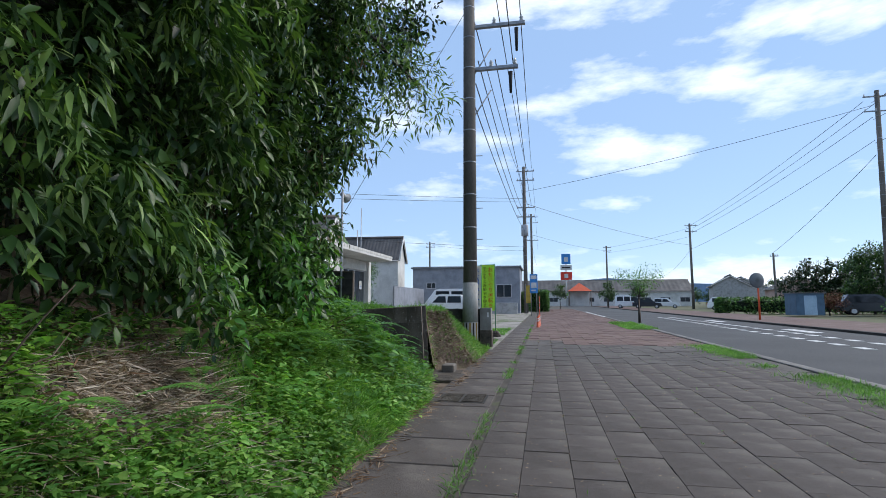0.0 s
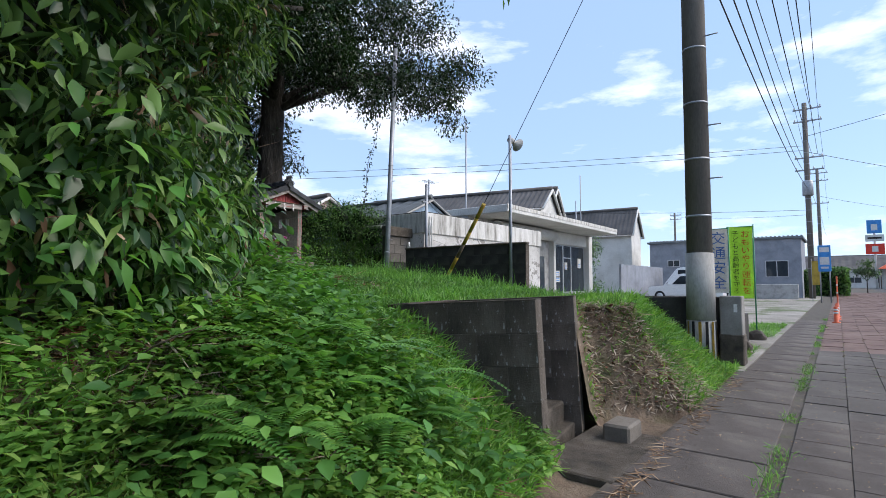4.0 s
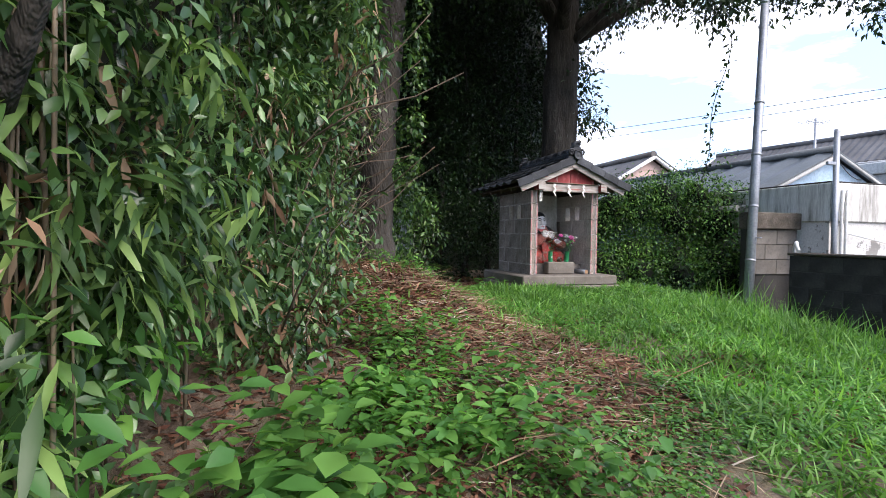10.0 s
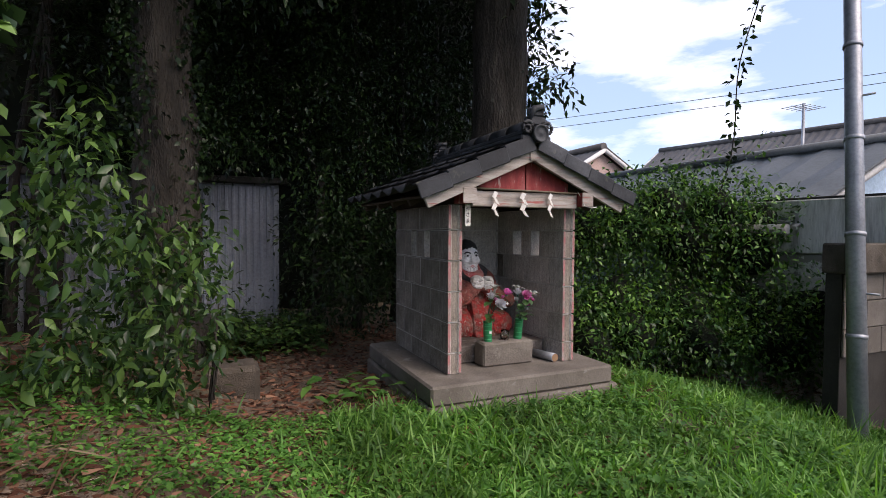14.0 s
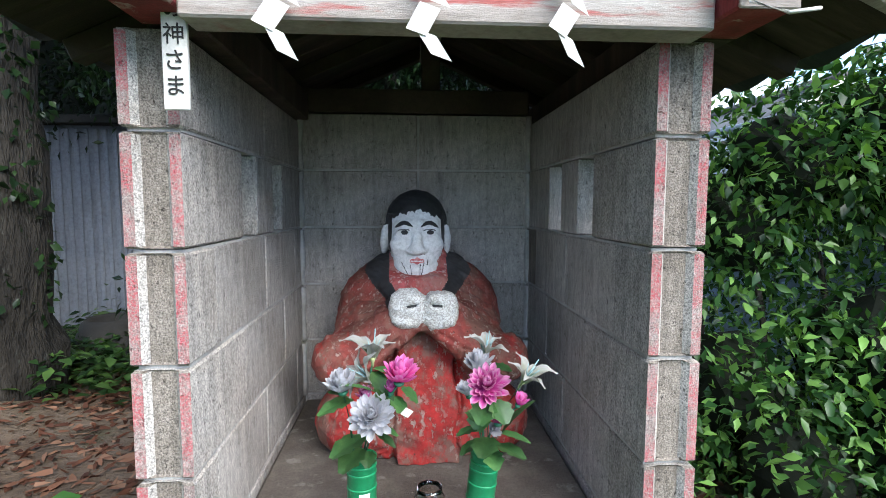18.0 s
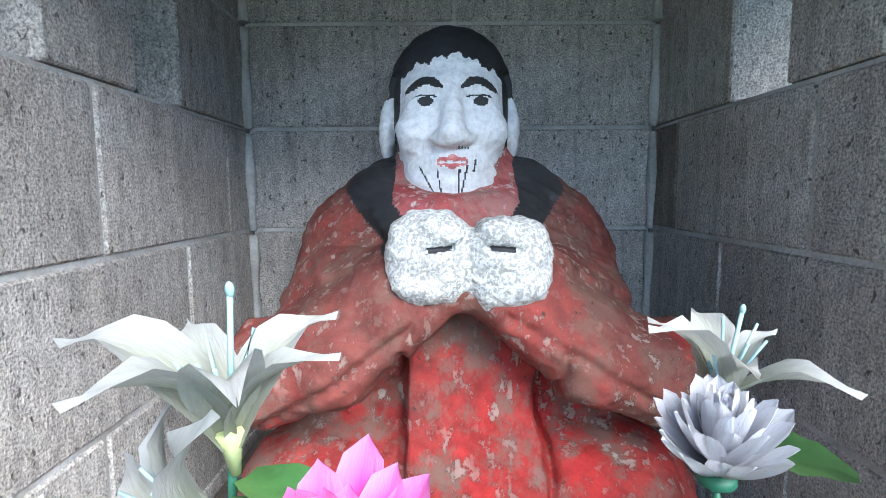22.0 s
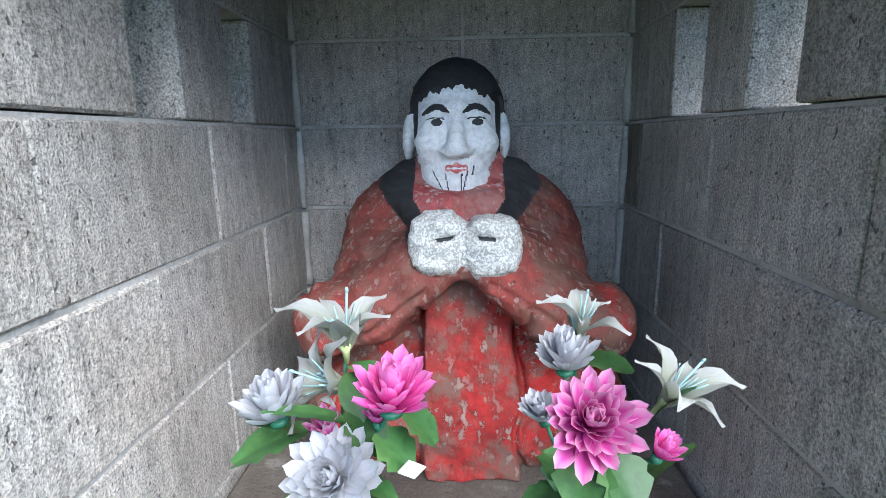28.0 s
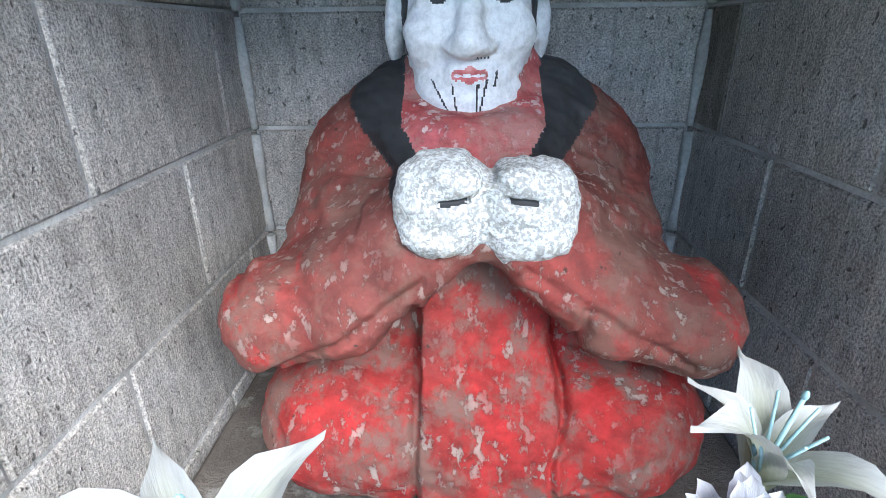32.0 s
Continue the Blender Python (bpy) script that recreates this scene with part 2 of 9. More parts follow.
M["block"] = pitted("hollow_block", (0.47, 0.435, 0.40), (0.38, 0.35, 0.32), (0.56, 0.53, 0.50))
# darker, browner copy of the block material, for outward and front faces
M["outer_block"] = pitted("dark_brown_block_face", (0.22, 0.19, 0.16), (0.14, 0.12, 0.10), (0.30, 0.265, 0.23))
M["mortar"] = surface("mortar", (0.50, 0.49, 0.47), (0.34, 0.33, 0.31), (0.62, 0.61, 0.59), 9.0, 160, 0.95, 0.8, 0.004)
M["pinkblock"] = pitted("red_painted_block_edge", (0.31, 0.275, 0.25), (0.24, 0.21, 0.19), (0.38, 0.345, 0.315), (0.50, 0.09, 0.11))
M["slab"] = surface("cast_concrete", (0.15, 0.132, 0.112), (0.095, 0.083, 0.07), (0.21, 0.19, 0.165), 3.0, 90, 0.95, 0.6, 0.006, stains=((0.42, 0.41, 0.39), 7.0, 0.62, 0.72, 0.5))
M["floor"] = surface("damp_concrete_floor", (0.125, 0.105, 0.09), (0.07, 0.058, 0.049), (0.20, 0.175, 0.15), 7.0, 130, 0.9, 0.9, 0.008, stains=((0.30, 0.285, 0.26), 16.0, 0.58, 0.66, 0.6))
M["oldblock"] = surface("old_dark_block", (0.088, 0.072, 0.058), (0.032, 0.027, 0.022), (0.15, 0.128, 0.106), 3.0, 150, 0.95, 1.0, 0.01, (0.9, 1.1), stains=((0.34, 0.335, 0.33), 48.0, 0.61, 0.66, 0.75), stretch=(1, 1, 0.45))
M["step"] = surface("old_step_concrete", (0.088, 0.073, 0.057), (0.04, 0.034, 0.027), (0.15, 0.128, 0.105), 5.0, 130, 0.95, 1.0, 0.014, stains=((0.28, 0.26, 0.23), 60.0, 0.64, 0.69, 0.6))
M["paver"] = surface("grey_paver", (0.092, 0.078, 0.07), (0.058, 0.049, 0.044), (0.13, 0.113, 0.10), 1.6, 110, 0.93, 0.8, 0.006, (0.9, 1.1), stains=((0.17, 0.15, 0.132), 3.5, 0.52, 0.7, 0.6))
M["redpaver"] = surface("red_paver", (0.165, 0.105, 0.09), (0.11, 0.07, 0.062), (0.21, 0.145, 0.125), 1.2, 70, 0.93, 0.5, 0.005, (0.75, 1.25))
M["joint"] = surface("paver_joint_soil", (0.082, 0.071, 0.06), (0.055, 0.049, 0.041), (0.11, 0.097, 0.08), 6.0, 90, 0.98, 0.7, 0.006, stains=((0.09, 0.12, 0.03), 2.0, 0.56, 0.68, 0.5))
M["asphalt"] = surface("asphalt", (0.055, 0.057, 0.06), (0.043, 0.045, 0.047), (0.07, 0.072, 0.076), 0.4, 120, 0.9, 0.4, 0.004)
M["kerb"] = surface("kerb_concrete", (0.2, 0.19, 0.175), (0.12, 0.112, 0.1), (0.29, 0.28, 0.265), 2.0, 80, 0.93, 0.5, 0.005, (0.85, 1.12))
M["whiteline"] = surface("road_paint", (0.62, 0.62, 0.6), (0.4, 0.4, 0.39), (0.72, 0.72, 0.7), 5.0, 60, 0.8, 0.3, 0.003)
M["soil"] = surface("soil_litter", (0.145, 0.105, 0.075), (0.075, 0.055, 0.039), (0.23, 0.175, 0.13), 3.5, 45, 0.98, 0.9, 0.02, stains=((0.045, 0.07, 0.02), 1.6, 0.5, 0.64, 0.5))
M["earth"] = surface("open_ground", (0.10, 0.105, 0.05), (0.06, 0.07, 0.03), (0.15, 0.14, 0.09), 0.05, 2.0, 0.98, 0.4, 0.05)
M["gravel"] = surface("gravel_lot", (0.27, 0.25, 0.22), (0.17, 0.16, 0.14), (0.36, 0.34, 0.31), 1.0, 50, 0.98, 0.8, 0.02, stains=((0.07, 0.11, 0.03), 0.5, 0.52, 0.6, 0.8))
M["wood"] = surface("weathered_wood", (0.34, 0.30, 0.27), (0.2, 0.175, 0.155), (0.46, 0.43, 0.40), 4.0, 70, 0.85, 0.5, 0.004, stretch=(1.0, 1.0, 9.0), stains=((0.33, 0.05, 0.045), 3.0, 0.58, 0.66, 0.8))
M["redwood"] = surface("red_painted_wood", (0.25, 0.035, 0.035), (0.14, 0.025, 0.025), (0.33, 0.1, 0.09), 4.0, 60, 0.8, 0.4, 0.003, stretch=(3, 3, 1), stains=((0.45, 0.38, 0.34), 9.0, 0.6, 0.68, 0.7))
# dark brown wood of the beams and boards under the roof
M["darkwood"] = surface("dark_brown_wood", (0.06, 0.042, 0.03), (0.03, 0.022, 0.017), (0.1, 0.075, 0.055), 3.0, 50, 0.85, 0.4, 0.004, stretch=(1, 6, 1))
M["tile"] = surface("fired_roof_tile", (0.034, 0.038, 0.044), (0.017, 0.019, 0.022), (0.07, 0.075, 0.083), 4.0, 70, 0.6, 0.4, 0.004, (0.7, 1.3), stains=((0.13, 0.135, 0.10), 9.0, 0.62, 0.7, 0.5), spec=0.25)
M["bark"] = surface("tree_bark", (0.03, 0.026, 0.021), (0.012, 0.0105, 0.009), (0.06, 0.053, 0.045), 6.0, 11, 0.95, 1.0, 0.08, stretch=(1, 1, 0.25), stains=((0.14, 0.15, 0.13), 17.0, 0.62, 0.68, 0.5))
M["cane"] = surface("bamboo_cane", (0.17, 0.13, 0.088), (0.075, 0.055, 0.037), (0.30, 0.235, 0.165), 3.0, 30, 0.6, 0.2, 0.003, (0.55, 1.3), stretch=(1, 1, 0.3))
M["twig"] = surface("brown_twig", (0.11, 0.075, 0.055), (0.06, 0.042, 0.032), (0.19, 0.145, 0.115), 9.0, 60, 0.8, 0.4, 0.003)
M["straw"] = foliage("dry_straw", (0.10, 0.055, 0.032), (0.22, 0.135, 0.08), (0.42, 0.32, 0.22), 0.85, 0.05, 0.2)
M["pale_straw"] = foliage("bleached_straw", (0.17, 0.13, 0.095), (0.36, 0.295, 0.225), (0.58, 0.51, 0.42), 0.85, 0.08, 0.2)
M["litter"] = foliage("fallen_leaves", (0.055, 0.024, 0.016), (0.15, 0.062, 0.038), (0.30, 0.17, 0.11), 0.85, 0.05, 0.2)
M["grass"] = foliage("grass_blades", (0.055, 0.155, 0.034), (0.125, 0.295, 0.062), (0.25, 0.45, 0.125), 0.5, 0.46)
M["weed"] = foliage("broad_weeds", (0.05, 0.15, 0.036), (0.095, 0.25, 0.054), (0.18, 0.38, 0.085), 0.42, 0.40)
# weed greens lightened for the bank; extra light put into the leaf colour
M["bankweed"] = foliage("brightened_bank_weeds", (0.075, 0.19, 0.04), (0.15, 0.33, 0.065), (0.30, 0.47, 0.12), 0.45, 0.42)
M["bamboo"] = foliage("bamboo_leaves", (0.02, 0.052, 0.017), (0.06, 0.128, 0.036), (0.24, 0.37, 0.11), 0.38, 0.3)
M["leaf"] = foliage("broad_leaves", (0.014, 0.038, 0.013), (0.038, 0.088, 0.027), (0.13, 0.235, 0.06), 0.33, 0.28)
M["shrubleaf"] = foliage("glossy_shrub_leaves", (0.022, 0.058, 0.022), (0.055, 0.125, 0.045), (0.16, 0.27, 0.10), 0.3, 0.22, 0.5)
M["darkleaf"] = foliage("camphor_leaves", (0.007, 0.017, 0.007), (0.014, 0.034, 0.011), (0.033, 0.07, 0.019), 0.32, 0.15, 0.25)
M["hedge"] = foliage("hedge_leaves", (0.012, 0.042, 0.012), (0.042, 0.115, 0.03), (0.22, 0.42, 0.10), 0.34, 0.32)
# one near-black colour standing for the shade deep inside foliage
M["shade_core"] = surface("near_black_foliage_shade", (0.007, 0.011, 0.005), (0.004, 0.006, 0.003), (0.014, 0.018, 0.009), 3.0, 20, 0.95, 0.3, 0.02)
M["steel"] = surface("galvanised_pole", (0.30, 0.32, 0.35), (0.22, 0.235, 0.26), (0.38, 0.40, 0.43), 3.0, 40, 0.5, 0.15, 0.002, metal=0.5)
M["polecon"] = surface("pole_concrete", (0.13, 0.118, 0.105), (0.085, 0.078, 0.07), (0.19, 0.175, 0.16), 2.0, 60, 0.9, 0.3, 0.003, stretch=(1, 1, 0.2))
M["poleguard"] = surface("pole_guard_sheet", (0.33, 0.33, 0.31), (0.24, 0.235, 0.22), (0.42, 0.42, 0.40), 3.0, 40, 0.7, 0.2, 0.003, stretch=(1, 1, 0.3))
M["plaster"] = surface("white_plaster", (0.58, 0.58, 0.56), (0.45, 0.45, 0.43), (0.66, 0.66, 0.64), 0.8, 20, 0.85, 0.15, 0.003)
M["stained"] = surface("streaked_white_wall", (0.55, 0.54, 0.51), (0.2, 0.19, 0.17), (0.68, 0.67, 0.65), 2.5, 30, 0.9, 0.3, 0.004, stretch=(3.0, 3.0, 0.35), stains=((0.09, 0.085, 0.075), 4.0, 0.6, 0.7, 0.75))
M["peeling"] = surface("peeling_white_wall", (0.55, 0.54, 0.52), (0.42, 0.41, 0.39), (0.62, 0.61, 0.59), 1.5, 40, 0.9, 0.6, 0.006, stains=((0.2, 0.19, 0.175), 3.2, 0.56, 0.58, 0.9))
M["blackwall"] = surface("mould_and_recess_black", (0.035, 0.033, 0.03), (0.02, 0.019, 0.017), (0.065, 0.06, 0.055), 2.0, 50, 0.95, 0.6, 0.005)
M["rooftile"] = surface("far_roof_tile", (0.085, 0.08, 0.078), (0.055, 0.052, 0.05), (0.13, 0.122, 0.118), 0.6, 12, 0.7, 0.3, 0.01, stretch=(1, 1, 1))
M["bluewall"] = surface("pale_blue_siding", (0.35, 0.48, 0.60), (0.28, 0.39, 0.5), (0.42, 0.55, 0.66), 1.0, 25, 0.8, 0.2, 0.003)
M["tin"] = surface("grey_sheet_roof", (0.13, 0.148, 0.16), (0.095, 0.11, 0.12), (0.175, 0.195, 0.21), 1.0, 30, 0.6, 0.1, 0.002)
M["siding"] = surface("corrugated_siding", (0.23, 0.25, 0.29), (0.175, 0.19, 0.22), (0.29, 0.31, 0.35), 1.5, 30, 0.7, 0.15, 0.003)
M["paper"] = surface("white_paper", (0.6, 0.59, 0.56), (0.5, 0.49, 0.46), (0.68, 0.67, 0.65), 8.0, 60, 0.85, 0.1, 0.001)
M["ink"] = surface("black_ink", (0.02, 0.02, 0.02), (0.01, 0.01, 0.01), (0.035, 0.035, 0.035), 8.0, 60, 0.8, 0.1, 0.001)
M["vase"] = surface("green_plastic", (0.012, 0.19, 0.075), (0.008, 0.15, 0.055), (0.02, 0.235, 0.1), 6.0, 50, 0.35, 0.05, 0.001)
M["vase_rim"] = surface("green_plastic_ring", (0.02, 0.27, 0.11), (0.015, 0.22, 0.09), (0.04, 0.33, 0.15), 6.0, 50, 0.35, 0.05, 0.001)
M["stem"] = surface("plastic_stem", (0.02, 0.12, 0.07), (0.012, 0.08, 0.045), (0.04, 0.17, 0.1), 8.0, 50, 0.5, 0.05, 0.001)
M["artleaf"] = surface("cloth_leaf", (0.045, 0.115, 0.032), (0.02, 0.07, 0.02), (0.11, 0.20, 0.06), 14.0, 90, 0.5, 0.3, 0.001, (0.55, 1.5))
M["petal_white"] = petal_skin("white_cloth_petal", (0.48, 0.48, 0.52), (0.56, 0.56, 0.60), (0.60, 0.60, 0.64))
M["petal_lily"] = petal_skin("ivory_cloth_petal", (0.33, 0.35, 0.26), (0.42, 0.42, 0.405), (0.47, 0.47, 0.46), (0.30, 0.26, 0.19))
M["petal_pink"] = petal_skin("pink_cloth_petal", (0.62, 0.02, 0.3), (0.85, 0.12, 0.5), (0.9, 0.42, 0.7), (0.6, 0.2, 0.4))
M["petal_mag"] = petal_skin("magenta_cloth_petal", (0.40, 0.015, 0.2), (0.62, 0.08, 0.36), (0.88, 0.58, 0.74), (0.5, 0.2, 0.3))
M["throat"] = surface("pale_green_cloth", (0.42, 0.47, 0.22), (0.33, 0.38, 0.16), (0.5, 0.54, 0.3), 20.0, 60, 0.7, 0.1, 0.001)
M["stamen"] = surface("pale_blue_stamen", (0.26, 0.4, 0.42), (0.2, 0.34, 0.36), (0.32, 0.44, 0.46), 20.0, 60, 0.6, 0.1, 0.001)
M["st_red"] = flaked("worn_red_paint", (0.21, 0.05, 0.04), (0.15, 0.045, 0.036), (0.29, 0.05, 0.042), (0.46, 0.38, 0.33), (0.17, 0.095, 0.072), 0.7, 0.7)
M["st_bright"] = flaked("bright_red_paint", (0.32, 0.026, 0.023), (0.23, 0.035, 0.03), (0.42, 0.025, 0.024), (0.36, 0.30, 0.26), (0.18, 0.095, 0.075), 0.8, 0.95)
M["st_pink"] = flaked("scraped_red_collar", (0.42, 0.10, 0.095), (0.32, 0.05, 0.05), (0.52, 0.12, 0.13), (0.62, 0.52, 0.49), (0.33, 0.2, 0.17), 0.9, 0.6)
M["st_black"] = surface("black_paint", (0.028, 0.028, 0.03), (0.016, 0.016, 0.018), (0.05, 0.05, 0.052), 5.0, 60, 0.6, 0.4, 0.003, stains=((0.3, 0.29, 0.27), 26.0, 0.68, 0.72, 0.6))
M["st_white"] = surface("white_face_paint", (0.76, 0.76, 0.77), (0.68, 0.68, 0.68), (0.82, 0.82, 0.83), 8.0, 120, 0.7, 0.6, 0.0035, stains=((0.32, 0.31, 0.29), 34.0, 0.70, 0.73, 0.75))
M["st_stone"] = surface("flaking_white_concrete", (0.42, 0.405, 0.38), (0.33, 0.315, 0.29), (0.50, 0.485, 0.46), 30.0, 240, 0.9, 0.9, 0.004, stains=((0.74, 0.74, 0.73), 240.0, 0.47, 0.53, 0.9))
M["st_lip"] = surface("faded_lip_red", (0.5, 0.12, 0.12), (0.4, 0.08, 0.08), (0.6, 0.35, 0.33), 30.0, 90, 0.75, 0.2, 0.002)
mg, ng, lg, bg = node_mat("clear_glass", 0.06, 0.0, 0.5)
bg.inputs["Transmission Weight"].default_value, bg.inputs["Base Color"].default_value = 1.0, (0.85, 0.88, 0.86, 1)
M["glass"] = mg


# ---- small builders ----
def mesh_ob(name, bm, mat, parent=None, label=""):
    me = bpy.data.meshes.new(name)
    bm.to_mesh(me)
    bm.free()
    for m in mat if isinstance(mat, (list, tuple)) else [mat]:
        me.materials.append(m)
    ob = new(name, me)
    if parent:
        ob.parent = parent
    if label:
        ob["label"] = label
    return ob


def part(name, bm, mat, parent, label="", smooth=False):
    if smooth:
        for f in bm.faces:
            f.smooth = True
    return mesh_ob(name, bm, mat, parent, label)


def thing(name, place=(0, 0, 0), label="", category="", group="", kind=""):
    ob = new(name)
    ob.empty_display_size = 0.1
    ob.location = place
    return tagged(ob, label, category, group, kind)


def setting(name, bm, mat, label, category="", smooth=False):
    ob = mesh_ob(name, bm, mat)
    if smooth:
        for p in ob.data.polygons:
            p.use_smooth = True
    return tagged(ob, label, category or name.split("_")[0], kind="structure")


def box(bm, lo, hi, bev=0.0, m=None, mi=0):
    """A box from corner to corner, with its edges bevelled."""
    r = bmesh.ops.create_cube(bm, size=1.0)
    vs = r["verts"]
    c, d = [(a + b) / 2 for a, b in zip(lo, hi)], [b - a for a, b in zip(lo, hi)]
    for v in vs:
        v.co = Vector((c[0] + v.co.x * d[0], c[1] + v.co.y * d[1], c[2] + v.co.z * d[2]))
    fs = list({f for v in vs for f in v.link_faces})
    if bev:
        es = list({e for v in vs for e in v.link_edges})
        rr = bmesh.ops.bevel(bm, geom=es, offset=bev, segments=1, affect="EDGES")
        fs = [f for f in rr["faces"]] + [f for f in fs if f.is_valid]
        vs = list({v for f in fs for v in f.verts})
    for f in fs:
        f.material_index = mi
    if m is not None:
        bmesh.ops.transform(bm, matrix=m, verts=vs)
    return bm


def one_box(lo, hi, bev=0.0, m=None):
    return box(bmesh.new(), lo, hi, bev, m)


def tube(bm, pts, radii, sides=8, cap=True, mi=0):
    """A round bar along points, with a radius at each."""
    pts = [Vector(p) for p in pts]
    rings = []
    for i, p in enumerate(pts):
        d = (pts[min(i + 1, len(pts) - 1)] - pts[max(i - 1, 0)]).normalized()
        a = d.orthogonal().normalized() if abs(d.z) < 0.9 else d.cross(Vector((0, 1, 0))).normalized()
        b = d.cross(a)
        r = float(radii[i] if isinstance(radii, (list, tuple)) else radii)
        rings.append([bm.verts.new(p + r * (math.cos(k * math.tau / sides) * a + math.sin(k * math.tau / sides) * b)) for k in range(sides)])
    for r0, r1 in zip(rings[:-1], rings[1:]):
        for k in range(sides):
            f = bm.faces.new((r0[k], r0[(k + 1) % sides], r1[(k + 1) % sides], r1[k]))
            f.smooth, f.material_index = True, mi
    if cap:
        for r in (rings[0][::-1], rings[-1]):
            bm.faces.new(r).material_index = mi
    return bm


def one_tube(pts, radii, sides=8):
    bm = tube(bmesh.new(), pts, radii, sides)
    bmesh.ops.recalc_face_normals(bm, faces=bm.faces)
    return bm


def turned(profile, sides=24):
    """A turned body from (radius, height) pairs."""
    bm = bmesh.new()
    rings = [[bm.verts.new((r * math.cos(k * math.tau / sides), r * math.sin(k * math.tau / sides), z)) for k in range(sides)] for r, z in profile]
    for r0, r1 in zip(rings[:-1], rings[1:]):
        for k in range(sides):
            bm.faces.new((r0[k], r0[(k + 1) % sides], r1[(k + 1) % sides], r1[k])).smooth = True
    bm.faces.new(rings[0][::-1])
    bm.faces.new(rings[-1])
    return bm


def from_arrays(name, verts, faces, mat, parent=None, label=""):
    me = bpy.data.meshes.new(name)
    verts, faces = np.asarray(verts, np.float32), np.asarray(faces, np.int32)
    k = faces.shape[1]
    me.vertices.add(len(verts))
    me.vertices.foreach_set("co", verts.ravel())
    me.loops.add(faces.size)
    me.loops.foreach_set("vertex_index", faces.ravel())
    me.polygons.add(len(faces))
    me.polygons.foreach_set("loop_start", np.arange(0, faces.size, k, dtype=np.int32))
    me.polygons.foreach_set("use_smooth", np.ones(len(faces), bool))
    me.update(calc_edges=True)
    me.materials.append(mat)
    ob = new(name, me)
    if parent:
        ob.parent = parent
    if label:
        ob["label"] = label
    return ob


rng = np.random.default_rng(7)


def unit(v):
    return v / np.maximum(np.linalg.norm(v, axis=-1, keepdims=True), 1e-9)


def blades(roots, ways, length, width, droop, rows=3):
    """Grass blades: tapered, bending strips. ways: leaning directions; one length, width and droop each."""
    n = len(roots)
    side = unit(np.cross(ways, rng.normal(size=(n, 3)) * 0.4 + np.array([0, 0, 1.0])))
    v = []
    for k in range(rows + 1):
        s = k / rows
        mid = roots + ways * (length * s)[:, None] - np.array([0, 0, 1.0]) * (droop * length * s * s)[:, None]
        w = (width * (1 - s) ** 0.7 * (0.55 + 0.45 * min(1, s * 3 + 0.3)))[:, None] / 2
        if k == rows:
            v.append(mid[:, None])
        else:
            v.append(np.stack([mid - side * w, mid + side * w], 1))
    vv = np.concatenate(v, 1)
    per = vv.shape[1]
    f = []
    for k in range(rows - 1):
        f += [[2 * k, 2 * k + 1, 2 * k + 3], [2 * k, 2 * k + 3, 2 * k + 2]]
    f.append([2 * rows - 2, 2 * rows - 1, 2 * rows])
    f = np.array(f)
    faces = (np.arange(n) * per)[:, None, None] + f[None]
    return vv.reshape(-1, 3), faces.reshape(-1, 3)


def leaves(places, ways, ups, length, width, fold=0.25, curl=0.2):
    """Pointed leaves with a folded midrib: six corners and four faces each."""
    n = len(places)
    ways = unit(ways)
    side = unit(np.cross(ways, ups))
    nor = unit(np.cross(side, ways))
    L, W = length[:, None], width[:, None]
    tip = places + ways * L - nor * L * curl
    m1 = places + ways * L * 0.38 - nor * L * curl * 0.1
    a = m1 - side * W / 2 + nor * W * fold
    b = m1 + side * W / 2 + nor * W * fold
    m2 = places + ways * L * 0.72 - nor * L * curl * 0.45
    c = m2 - side * W * 0.34 + nor * W * fold * 0.7
    d = m2 + side * W * 0.34 + nor * W * fold * 0.7
    v = np.stack([places, a, b, m1, c, d, m2, tip], 1)
    f = np.array([[0, 3, 1], [0, 2, 3], [1, 3, 6], [1, 6, 4], [3, 2, 5], [3, 5, 6], [4, 6, 7], [6, 5, 7]])
    return v.reshape(-1, 3), ((np.arange(n) * 8)[:, None, None] + f[None]).reshape(-1, 3)


def small_leaves(places, ways, ups, length, width):
    """Small leaves, two folded halves each."""
    n = len(places)
    ways = unit(ways)
    side = unit(np.cross(ways, ups))
    nor = np.cross(side, ways)
    L, W = length[:, None], width[:, None]
    mid = places + ways * L * 0.45
    v = np.stack([places, mid - side * W / 2 + nor * W * 0.15, mid + side * W / 2 + nor * W * 0.15, places + ways * L - nor * L * 0.12, mid], 1)
    f = np.array([[0, 4, 1], [0, 2, 4], [1, 4, 3], [4, 2, 3]])
    return v.reshape(-1, 3), ((np.arange(n) * 5)[:, None, None] + f[None]).reshape(-1, 3)


